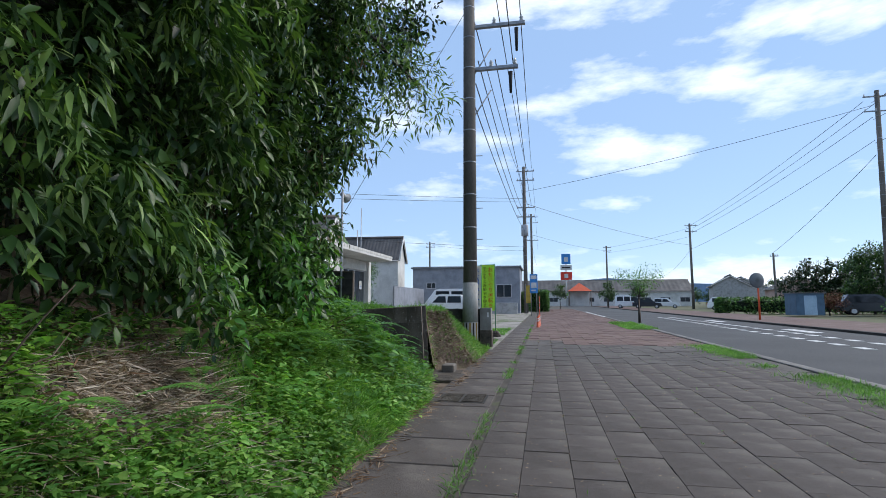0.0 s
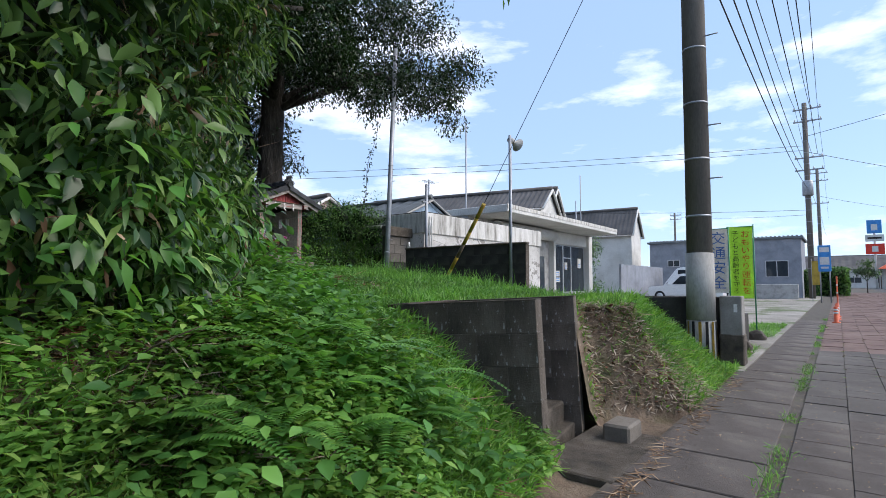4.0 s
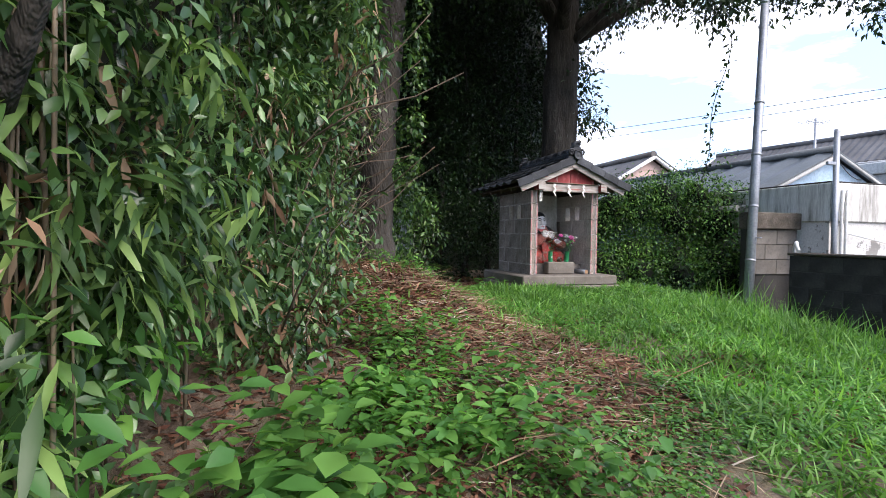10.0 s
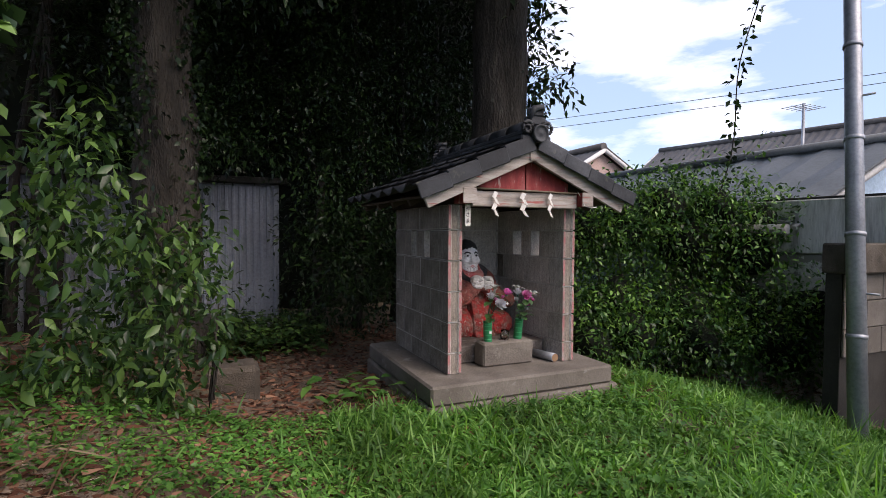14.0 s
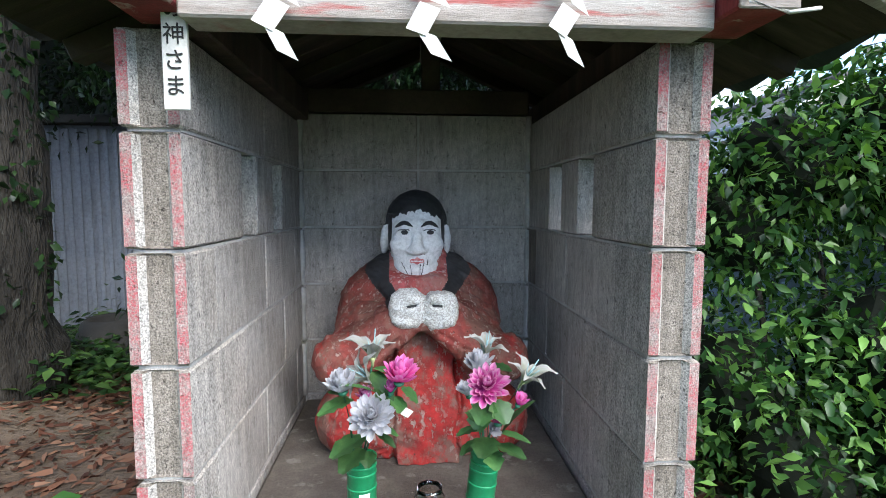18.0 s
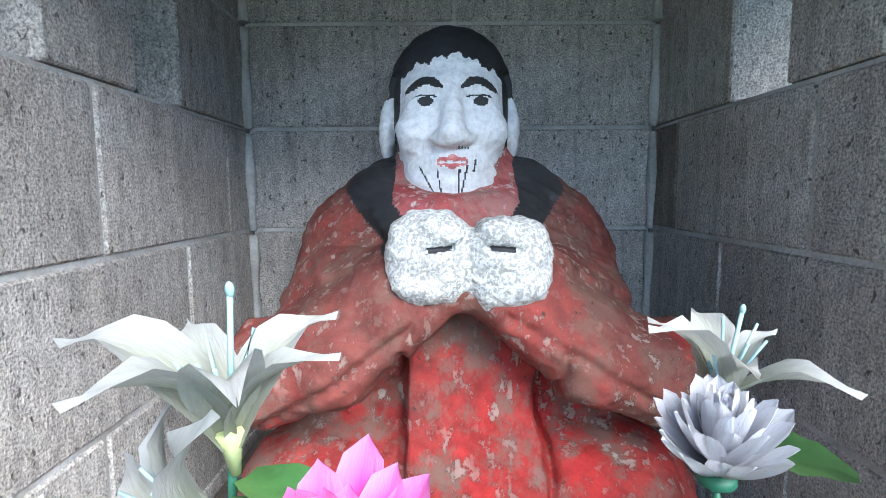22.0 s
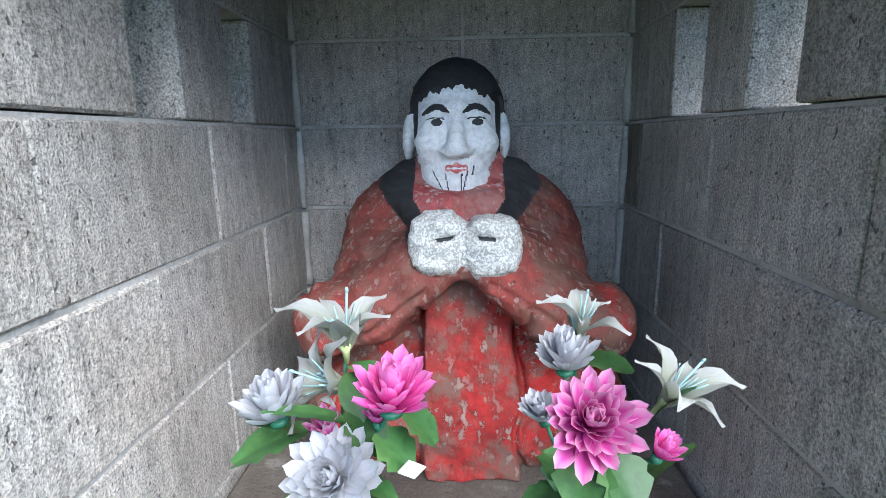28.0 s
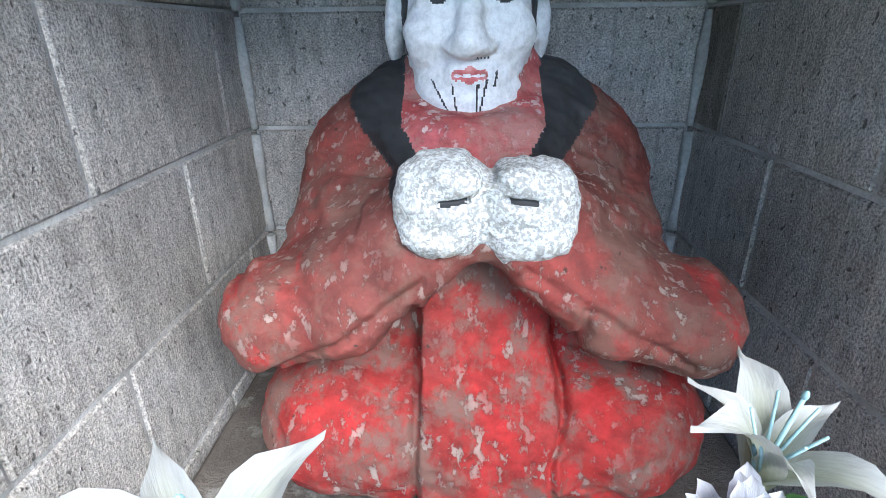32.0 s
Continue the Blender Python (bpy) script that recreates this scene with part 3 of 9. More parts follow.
def scatter_leaves(name, centres, radius, per, size, mat, parent=None, droop=0.4, aspect=0.42, flat=1.0, label="", out=0.6, small=False):
    """Leaf clusters round centres: leaves point outwards and droop."""
    centres = np.asarray(centres, float)
    n = len(centres) * per
    c = np.repeat(centres, per, 0)
    d = unit(rng.normal(size=(n, 3)) * np.array([1, 1, flat]))
    r = (np.asarray(radius) if np.ndim(radius) else np.full(len(centres), radius)).repeat(per)
    p = c + d * (r * rng.uniform(0.35, 1.0, n) ** 0.6)[:, None]
    w = d * out + rng.normal(size=(n, 3)) * 0.5 + np.array([0, 0, -droop])
    up = np.array([0, 0, 1.0]) + rng.normal(size=(n, 3)) * 0.5 + d * 0.5
    L = size * rng.uniform(0.6, 1.25, n)
    wd = L * aspect * rng.uniform(0.8, 1.2, n)
    v, f = small_leaves(p, w, up, L, wd) if small else leaves(p, w, up, L, wd, 0.15, 0.18)
    return from_arrays(name, v, f, mat, parent, label)


# ---- ground ----
PAVE = -1.48
STAIR_M = pose(-3.36, -8.46, 0, 0, 0, 9)   # front left inner corner of the stair well
STAIR_W, STAIR_D = 0.775, 0.97


def smooth01(a, b, x):
    s = np.clip((x - a) / (b - a), 0, 1)
    return s * s * (3 - 2 * s)


def lumps(x, y, s=1.0):
    return 0.035 * np.sin(2.1 * x * s + 1.3) * np.cos(1.7 * y * s) + 0.02 * np.sin(5.3 * x * s + 2.0 * y) + 0.012 * np.sin(9.1 * y * s - 3 * x)


def ground_z(x, y):
    """Height of the grassy mound and the lot beside it."""
    x, y = np.asarray(x, float), np.asarray(y, float)
    top = np.interp(y, [-8.6, -7.35, -6.3, -5.0, -3.0, -1.2, 0.5, 6.0], [-0.62, -0.66, -0.57, -0.42, -0.26, -0.17, -0.25, -0.35])
    top = top + 0.50 * smooth01(-1.5, -2.9, x) * smooth01(-5.6, -2.6, y) * smooth01(2.0, -0.5, y)
    top = top + 0.9 * smooth01(-4.2, -9.0, x) * smooth01(-8.6, -5.0, y)
    top = top - 0.28 * smooth01(0.8, 2.3, x) * smooth01(-7.0, -4.0, y)
    foot = np.interp(x, [-12, -5.0, -4.2, -3.45, -2.5, -2.25, -1.7, 0.6], [-8.93, -8.93, -8.75, -8.6, -8.45, -8.42, -8.93, -8.93])
    bank = PAVE + (y - foot) * np.interp(x, [-12, -4.4, -3.6, -3.46, -3.3, -2.4, -1.6, -1.0, 0.6], [0.85, 0.85, 0.82, 0.82, 5.0, 6.0, 1.3, 1.1, 0.9])
    z = np.minimum(top, bank) + 0.5 * lumps(x, y) * smooth01(PAVE, PAVE + 0.3, np.minimum(top, bank))
    edge = np.interp(y, [-9.0, -8.4, -7.0, -5.2, -4.5], [0.35, 0.75, 1.15, 2.2, 2.5])
    side = PAVE + 0.03 + np.maximum(0, edge - x) * 0.85
    return np.maximum(np.minimum(z, np.where(y < -4.6, side, 9.0)), PAVE - 0.04)


def in_stair(x, y, grow=0.0):
    a = radians(9)
    u, v = (x + 3.36) * math.cos(a) + (y + 8.46) * math.sin(a), -(x + 3.36) * math.sin(a) + (y + 8.46) * math.cos(a)
    return (u > -grow) & (u < STAIR_W + grow) & (v < STAIR_D + grow)


def grid_mesh(name, x0, x1, y0, y1, step, mat, label):
    nx, ny = int((x1 - x0) / step) + 1, int((y1 - y0) / step) + 1
    gx, gy = np.meshgrid(np.linspace(x0, x1, nx), np.linspace(y0, y1, ny))
    v = np.stack([gx, gy, ground_z(gx, gy)], -1).reshape(-1, 3)
    i = np.arange(nx * ny).reshape(ny, nx)
    f = np.stack([i[:-1, :-1], i[:-1, 1:], i[1:, 1:], i[1:, :-1]], -1).reshape(-1, 4)
    c = v[f].mean(1)
    f = f[~in_stair(c[:, 0], c[:, 1], 0.05)]
    ob = from_arrays(name, v, f, mat)
    return tagged(ob, label, "ground", kind="structure")


grid_mesh("ground_mound", -16, 2.6, -8.98, 6.0, 0.06, M["soil"], "brown soil mound with leaf litter beneath the grass")
setting("ground", one_box((-1500, -1500, -2.2), (1500, 1500, PAVE - 0.11)), M["earth"], "open flat ground reaching to the horizon")
setting("ground_lot", one_box((0.7, -9.0, -1.9), (45, 14, PAVE + 0.02)), M["gravel"], "pale gravel parking lot with weeds")
setting("ground_hill", one_box((-60, 5.9, -1.7), (2.6, 60, -0.4)), M["earth"], "shaded ground behind the trees")
setting("pavement", one_box((-45, -13.75, -1.9), (120, -8.9, PAVE - 0.007)), M["joint"], "bed of dark sandy joints between pavers")
setting("road", one_box((-80, -20.3, -1.9), (160, -14.0, PAVE - 0.06)), M["asphalt"], "grey asphalt road")


# ---- wayside shrine ----
COURSES = [(0.0, 0.14), (0.14, 0.34), (0.34, 0.54), (0.54, 0.74), (0.74, 0.94), (0.94, 1.105)]
block_cache = {}


def block(parent, lo, hi, mat, name="block", inset=0.004, bev=0.003):
    """One hollow block; blocks of one size share their mesh."""
    size = tuple(round(b - a - 2 * inset, 3) for a, b in zip(lo, hi))
    key = (size, mat.name, bev)
    if key not in block_cache:
        bm = one_box([-s / 2 for s in size], [s / 2 for s in size], bev)
        me = bpy.data.meshes.new(name)
        bm.to_mesh(me)
        bm.free()
        me.materials.append(mat)
        block_cache[key] = me
    ob = new(name, block_cache[key])
    ob.location = [(a + b) / 2 for a, b in zip(lo, hi)]
    ob.parent = parent
    return ob


def end_block(parent, x, y0, y1, z0, z1):
    """A block whose front end has a shallow groove between two red-painted edges."""
    bm = bmesh.new()
    w, l = 0.0485, (y1 - y0) / 2 - 0.004
    ring = [(-w, -l), (-0.03, -l), (-0.021, -l + 0.013), (0.021, -l + 0.013), (0.03, -l), (w, -l), (w, l), (-w, l)]
    h = (z1 - z0) / 2 - 0.004
    lo, hi = [bm.verts.new((a, b, -h)) for a, b in ring], [bm.verts.new((a, b, h)) for a, b in ring]
    for k in range(8):
        f = bm.faces.new((lo[k], lo[(k + 1) % 8], hi[(k + 1) % 8], hi[k]))
        f.material_index = 1 if k in (0, 4) else 0
    bm.faces.new(lo[::-1])
    bm.faces.new(hi)
    bmesh.ops.bevel(bm, geom=[e for e in bm.edges if abs(e.verts[0].co.z) > h - 1e-4 and abs(e.verts[1].co.z) > h - 1e-4 and e.verts[0].co.z * e.verts[1].co.z > 0], offset=0.004, segments=1, affect="EDGES")
    ob = part("block", bm, [M["block"], M["pinkblock"]], parent, "block with red-painted front edges")
    ob.location = (x, (y0 + y1) / 2, (z0 + z1) / 2)
    return ob


shrine = thing("shrine", (0, 0, 0), "small grey concrete-block wayside shrine with a tiled gable roof", "shrine")
base = part("base_slab", one_box((-0.70, -1.15, -0.122), (0.68, 0.19, 0.0), 0.014), M["slab"], shrine, "worn concrete base slab")
part("lower_step", one_box((-0.715, -1.168, -0.5), (0.72, 0.2, -0.125), 0.015), M["slab"], shrine)
part("bench", one_box((-0.398, -0.72, 0.001), (0.398, -0.002, 0.125), 0.01), M["floor"], shrine, "raised concrete bench inside")
YF, YB = -0.945, 0.1
CUTS = {-1: {0: [-0.64, -0.26], 1: [-0.83, -0.47, -0.1], 2: [-0.64, -0.26], 3: [-0.805, -0.448, -0.1], 5: [-0.79, -0.432]},
        1: {0: [-0.6, -0.25], 1: [-0.775, -0.437, -0.09], 2: [-0.604, -0.262], 3: [-0.778, -0.44, -0.1], 5: [-0.781, -0.36]}}
SLOTS = {-1: [(-0.63, -0.522), (-0.36, -0.256)], 1: [(-0.638, -0.53), (-0.382, -0.266)]}
for side in (-1, 1):
    wall = part("side_wall", one_box((side * 0.45 - 0.0425, YF + 0.02, 0.0), (side * 0.45 + 0.0425, YB - 0.004, 0.7415)), M["mortar"], shrine)
    x = side * 0.45
    for i, (z0, z1) in enumerate(COURSES):
        if i == 4:
            runs = [YF] + [v for q in SLOTS[side] for v in q] + [YB]
            spans = [(runs[k], runs[k + 1]) for k in range(0, len(runs), 2)]
        else:
            runs = [YF] + CUTS[side][i] + [YB]
            spans = list(zip(runs[:-1], runs[1:]))
        for k, (a, b) in enumerate(spans):
            if k == 0:
                end_block(wall, x, a, b, z0, z1)
            else:
                o = block(wall, (x - 0.05, a, z0), (x + 0.05, b, z1), M["block"], inset=0.0034)
                o.location.x += random.uniform(-0.0012, 0.0012)
    # outward faces and front grooves get the darker brown block
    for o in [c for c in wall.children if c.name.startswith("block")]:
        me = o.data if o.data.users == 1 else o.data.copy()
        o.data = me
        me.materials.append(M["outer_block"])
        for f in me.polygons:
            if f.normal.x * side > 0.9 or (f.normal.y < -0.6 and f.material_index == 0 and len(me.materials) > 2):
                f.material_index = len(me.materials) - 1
    core = part("wall_core", one_box((side * 0.45 - 0.0425, YF + 0.02, 0.9385), (side * 0.45 + 0.0425, YB - 0.004, 1.102)), M["mortar"], shrine)
    # the mortar cores take the same darker brown on their outward sides
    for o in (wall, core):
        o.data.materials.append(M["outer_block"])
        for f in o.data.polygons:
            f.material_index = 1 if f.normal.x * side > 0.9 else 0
    for k in range(5):
        bm = one_tube([(side * 0.398, -0.004 + 0.002 * math.sin(5 * t + k), 0.14 + 0.2 * k + 0.19 * t) for t in np.linspace(0, 1, 6)], [0.009 + 0.0025 * math.sin(7 * t + 2 * k) for t in np.linspace(0, 1, 6)], 7)
        part("corner_mortar", bm, M["mortar"], wall)
back = part("back_wall", one_box((-0.4, 0.0085, 0.0), (0.4, 0.093, 1.13)), M["mortar"], shrine)
for i, (z0, z1) in enumerate(COURSES[:5] + [(0.94, 1.135)]):
    cuts = [-0.4, 0.0, 0.4] if i % 2 else [-0.4, -0.2, 0.2, 0.4]
    if i >= 4:
        cuts = [-0.4, 0.007, 0.4]
    for a, b in zip(cuts[:-1], cuts[1:]):
        o = block(back, (a, 0.0, z0), (b, 0.1, z1), M["block"], inset=0.0034)
        o.location.y += random.uniform(-0.0012, 0.0012)

# roof: purlins, boards, barge boards, tiles
RX, RTOP, RHALF, RDROP = 0.055, 1.50, 0.785, 0.345
SLOPE = math.atan2(RDROP, RHALF)
for x in (-0.415, 0.50):
    pu = part("purlin", one_box((x - 0.045, -0.93, 1.108), (x + 0.045, 0.32, 1.2), 0.004), M["darkwood"], shrine, "dark brown purlin")
    part("purlin_end", one_box((x - 0.0455, -1.07, 1.1075), (x + 0.0455, -0.931, 1.2005), 0.004), M["redwood"], pu, "red-painted purlin end")
    part("end_cap", one_box((x - 0.047, -1.078, 1.106), (x + 0.047, -1.0712, 1.202), 0.002), M["wood"], pu, "bare grey wood end")
part("tie_beam", one_box((-0.368, -1.02, 1.092), (0.452, -0.95, 1.19), 0.004), M["wood"], shrine, "weathered grey beam with traces of red")
part("back_beam", one_box((-0.4, 0.005, 1.137), (0.4, 0.095, 1.22), 0.004), M["darkwood"], shrine)
part("king_post", one_box((0.02, 0.03, 1.222), (0.085, 0.09, 1.42), 0.003), M["darkwood"], shrine)
part("ridge_purlin", one_box((RX - 0.035, -1.085, 1.395), (RX + 0.035, 0.33, 1.46), 0.003), M["wood"], shrine, "ridge purlin with nailed end")
for a, b in ((-0.30, 0.045), (0.055, 0.40)):
    bm = bmesh.new()
    z0 = 1.203
    za, zb = (RTOP - 0.085 - abs(v - RX) * math.tan(SLOPE) for v in (a, b))
    vs = [bm.verts.new((x, y, z)) for y in (-0.985, -0.965) for x, z in ((a, z0), (b, z0), (b, max(zb, z0 + 0.004)), (a, max(za, z0 + 0.004)))]
    for q in ((0, 1, 2, 3), (7, 6, 5, 4), (0, 4, 5, 1), (1, 5, 6, 2), (2, 6, 7, 3), (3, 7, 4, 0)):
        bm.faces.new([vs[i] for i in q])
    part("gable_board", bm, M["redwood"], shrine, "flaking red gable board")
for s in (-1, 1):
    m = pose(RX, 0, RTOP) @ Matrix.Rotation(s * SLOPE, 4, "Y")
    L = RHALF / math.cos(SLOPE)

    def along(a, b, y0, y1, z0, z1, bev=0.003):
        lo, hi = sorted((s * a, s * b))
        return one_box((lo, y0, z0), (hi, y1, z1), bev, m)
    part("barge_board", along(0.0, L, -1.075, -1.05, -0.095, 0.0), M["wood"], shrine, "weathered barge board with old red paint")
    for k in range(8):
        part("roof_board", along(0.0, L - 0.01, -1.048 + 0.181 * k, -1.048 + 0.181 * k + 0.1795, -0.03, -0.012), M["darkwood"], shrine)
    for yy in (-0.75, -0.4, -0.05, 0.3):
        part("rafter", along(0.03, L - 0.02, yy, yy + 0.045, -0.075, -0.031), M["darkwood"], shrine)
    # pan tiles, four rows of six
    tb = bmesh.new()
    nu, wid, lng = 10, 0.262, 0.245
    grid = []
    for j, t in enumerate((0.0, 1.0)):
        for lay in (0.0, -0.014):
            grid.append([tb.verts.new((t * lng, -wid / 2 + wid * k / nu, 0.022 * math.sin(2.3 + 5.4 * k / nu) + lay)) for k in range(nu + 1)])
    for k in range(nu):
        for q in ((grid[0][k], grid[2][k], grid[2][k + 1], grid[0][k + 1]), (grid[1][k], grid[1][k + 1], grid[3][k + 1], grid[3][k]), (grid[2][k], grid[3][k], grid[3][k + 1], grid[2][k + 1])):
            tb.faces.new(q).smooth = True
    tm = bpy.data.meshes.new("roof_tile")
    tb.to_mesh(tm)
    tb.free()
    tm.materials.append(M["tile"])
    for row in range(4):
        for col in range(6):
            ob = new("roof_tile", tm)
            ob.parent = shrine
            a = 0.02 + row * 0.2185
            ob.matrix_basis = m @ pose(s * a, -0.93 + col * 0.25 + random.uniform(-0.004, 0.004), 0.052 + random.uniform(-0.003, 0.003), 0, s * 4.2, 0 if s > 0 else 180)
        vb = bmesh.new()
        a = 0.015 + row * 0.2185
        lo, hi = sorted((s * a, s * (a + 0.224)))
        tilt = m @ Matrix.Translation((s * a, 0, 0.03)) @ Matrix.Rotation(-s * radians(3.2), 4, "Y") @ Matrix.Translation((-s * a, 0, -0.03))
        box(vb, (lo, -1.115 - 0.004 * row, -0.036), (hi, -1.1 - 0.004 * row, 0.056), 0.005, tilt)
        box(vb, (lo, -1.112, 0.045), (hi, -0.99, 0.063), 0.005, tilt)
        part("verge_tile", vb, M["tile"], shrine, "dark verge tile")
rb = bmesh.new()
for i in range(3):
    box(rb, (RX - 0.09 + 0.012 * i, -1.05, 1.51 + 0.032 * i), (RX + 0.09 - 0.012 * i, 0.40, 1.538 + 0.032 * i), 0.005)
ridge = part("ridge", rb, M["tile"], shrine, "stacked ridge tiles")
for i in range(6):
    bm = one_tube([(RX, -1.04 + i * 0.24, 1.612), (RX, -0.81 + i * 0.24, 1.618)], [0.062, 0.055], 14)
    part("ridge_cap", bm, M["tile"], ridge)


def spiral(c, r0, r1, turns, rad, flip=1, n=34):
    out = []
    for k in range(n):
        t = k / (n - 1)
        a = flip * (math.tau * turns * t) + (0.4 if flip > 0 else math.pi - 0.4)
        r = r0 + (r1 - r0) * t
        out.append((c[0] + r * math.cos(a), c[1], c[2] + r * math.sin(a)))
    return one_tube(out, [rad * (0.55 + 0.45 * t / n) for t in range(n)], 7)


for yy, sc in ((-1.09, 1.0), (0.43, 0.8)):
    oni = bmesh.new()
    for k, (w, z) in enumerate([(0.115, 1.5), (0.10, 1.56), (0.075, 1.62), (0.06, 1.68), (0.03, 1.735)]):
        if k:
            box(oni, (RX - pw * sc, yy - 0.012, pz), (RX + pw * sc, yy + 0.03, z), 0.01)
        pw, pz = w, z
    orn = part("ridge_end_tile", oni, M["tile"], shrine, "ornamental ridge-end tile with scrolls")
    for s in (-1, 1):
        part("scroll", spiral((RX + s * 0.075 * sc, yy - 0.02, 1.60), 0.012, 0.05 * sc, 1.6, 0.016, s), M["tile"], orn)
    part("crest", one_tube([(RX - 0.06 * sc, yy - 0.015, 1.655), (RX - 0.03, yy - 0.03, 1.725), (RX + 0.03, yy - 0.03, 1.74), (RX + 0.065 * sc, yy - 0.02, 1.70)], [0.014, 0.022, 0.02, 0.01], 8), M["tile"], orn)
disc = turned([(0.0, 0.0), (0.058, 0.0), (0.058, 0.03), (0.05, 0.034), (0.047, 0.026), (0.02, 0.028), (0.0, 0.034)], 28)
d = part("round_end_tile", disc, M["tile"], shrine, "round crest tile with lichen")
d.matrix_basis = pose(RX + 0.01, -1.11, 1.565, 90, 0, 0)

# straw rope on a thin cane, paper streamers, name board
rope = thing("bamboo_rod", (0, 0, 0), "thin bamboo rod tied along the shrine beam", "rod")
part("rod", one_tube([(-0.37, -1.035, 1.204), (0.1, -1.036, 1.2), (0.44, -1.035, 1.196)], [0.007, 0.0065, 0.006], 8), M["cane"], rope)
part("tie_wire", one_tube([(0.44, -1.04, 1.21), (0.47, -1.06, 1.15), (0.46, -1.09, 1.11), (0.52, -1.09, 1.096), (0.57, -1.086, 1.105)], 0.003, 6), M["paper"], rope)
for i, (x, turn) in enumerate(((-0.21, 8), (0.0, -6), (0.218, 14))):
    st = thing("paper_streamer", (x, -1.048, 1.19), "white zigzag paper streamer hanging from the rod", "paper streamer", "paper streamers")
    bm = bmesh.new()
    w, h, cx = 0.03, 0.05, 0.0
    for k in range(4):
        sgn = 1 if k % 2 else -1
        a = [(cx - w / 2, -0.002 * k, -k * 0.038), (cx + w / 2, -0.002 * k, -k * 0.038 - 0.012), (cx + w / 2 + sgn * 0.022, -0.004 - 0.003 * k, -k * 0.038 - h), (cx - w / 2 + sgn * 0.022, -0.004 - 0.003 * k, -k * 0.038 - h + 0.012)]
        vs = [bm.verts.new((p[0], p[1] + dy, p[2])) for dy in (0, 0.0012) for p in a]
        for q in ((0, 1, 2, 3), (7, 6, 5, 4), (0, 4, 5, 1), (1, 5, 6, 2), (2, 6, 7, 3), (3, 7, 4, 0)):
            bm.faces.new([vs[j] for j in q])
        cx += sgn * 0.008
    ob = part("zigzag", bm, M["paper"], st)
    st.rotation_euler = (radians(4), radians(turn * 0.3), radians(turn))


def lettering(word, size, mat, parent, place, rot=(90, 0, 0), extrude=0.0006, name="character"):
    cu = bpy.data.curves.new(name, "FONT")
    cu.body, cu.size, cu.extrude, cu.align_x, cu.align_y = word, size, extrude, "CENTER", "CENTER"
    tmp = bpy.data.objects.new(name, cu)
    scene.collection.objects.link(tmp)
    bpy.context.view_layer.update()
    me = bpy.data.meshes.new_from_object(tmp.evaluated_get(bpy.context.evaluated_depsgraph_get()))
    bpy.data.objects.remove(tmp)
    me.materials.clear()
    me.materials.append(mat)
    ob = new(name, me)
    ob.parent = parent
    ob.matrix_basis = pose(*place, *rot)
    return ob


board = thing("name_board", (-0.385, -0.985, 0.963), "narrow white board with black brush writing beside the post", "sign")
part("board", one_box((-0.019, -0.004, 0), (0.019, 0.004, 0.235), 0.001), M["paper"], board)
for k, ch in enumerate("田の神さま"):
    lettering(ch, 0.034, M["ink"], board, (0, -0.0052, 0.188 - 0.0385 * k))

# offering block, bamboo piece, jar
offer = thing("offering_block", (0, 0, 0), "chipped concrete offering block on the shrine floor", "block")
bm = one_box((-0.20, -0.875, 0.001), (0.2, -0.735, 0.165), 0.012)
bmesh.ops.subdivide_edges(bm, edges=bm.edges, cuts=3, use_grid_fill=True)
for v in bm.verts:
    v.co += Vector((noise.noise(v.co * 14), noise.noise(v.co * 14 + Vector((5, 1, 2))), noise.noise(v.co * 11 + Vector((2, 7, 1))))) * 0.006
    v.co.z = max(v.co.z, 0.001)
part("block", bm, M["slab"], offer)
can = thing("bamboo_tube", (0.33, -0.84, 0.032), "blue-grey bamboo tube with a pale cut end lying on the slab", "tube")
part("tube", one_tube([(-0.03, 0.11, 0), (0.0, 0.0, 0), (0.02, -0.085, 0)], 0.03, 18), M["tube_blue"] if "tube_blue" in M else M["steel"], can)
part("cut_end", one_tube([(0.0202, -0.0855, 0), (0.0205, -0.089, 0)], 0.0285, 18), M["straw"], can, "pale cut wood end")
jar = thing("glass_jar", (0.012, -0.795, 0.166), "small clear glass jar with rusty residue", "jar")
jar_bm = turned([(0.026, 0.0), (0.031, 0.004), (0.032, 0.045), (0.027, 0.054), (0.0265, 0.066), (0.0235, 0.066), (0.024, 0.054), (0.0285, 0.044), (0.0275, 0.006), (0.0, 0.005)], 26)
part("glass_body", jar_bm, M["glass"], jar)
part("residue", turned([(0.0, 0.0065), (0.0265, 0.0068), (0.0265, 0.016), (0.0, 0.013)], 20), M["litter"], jar, "brown residue")


# ---- seated statue: one body worked out as a smooth solid ----
def ell(p, c, r):
    q = (p - np.array(c)) / np.array(r)
    k = np.linalg.norm(q, axis=-1)
    return (k - 1) * min(r)


def caps(p, a, b, r0, r1=None):
    a, b = np.array(a), np.array(b)
    t = np.clip(((p - a) @ (b - a)) / ((b - a) @ (b - a)), 0, 1)
    return np.linalg.norm(p - a - t[..., None] * (b - a), axis=-1) - (r0 + ((r1 or r0) - r0) * t)


def join(d, e, k):
    h = np.clip(0.5 + 0.5 * (e - d) / k, 0, 1)
    return e + (d - e) * h - k * h * (1 - h)


def rough(p, amp, s):
    x, y, z = p[..., 0], p[..., 1], p[..., 2]
    return amp * (np.sin(s * x + 2.1 * np.sin(0.7 * s * z)) * np.sin(0.9 * s * z + 1.3) + 0.6 * np.sin(1.9 * s * y + 0.8 * s * x) * np.sin(1.7 * s * z))


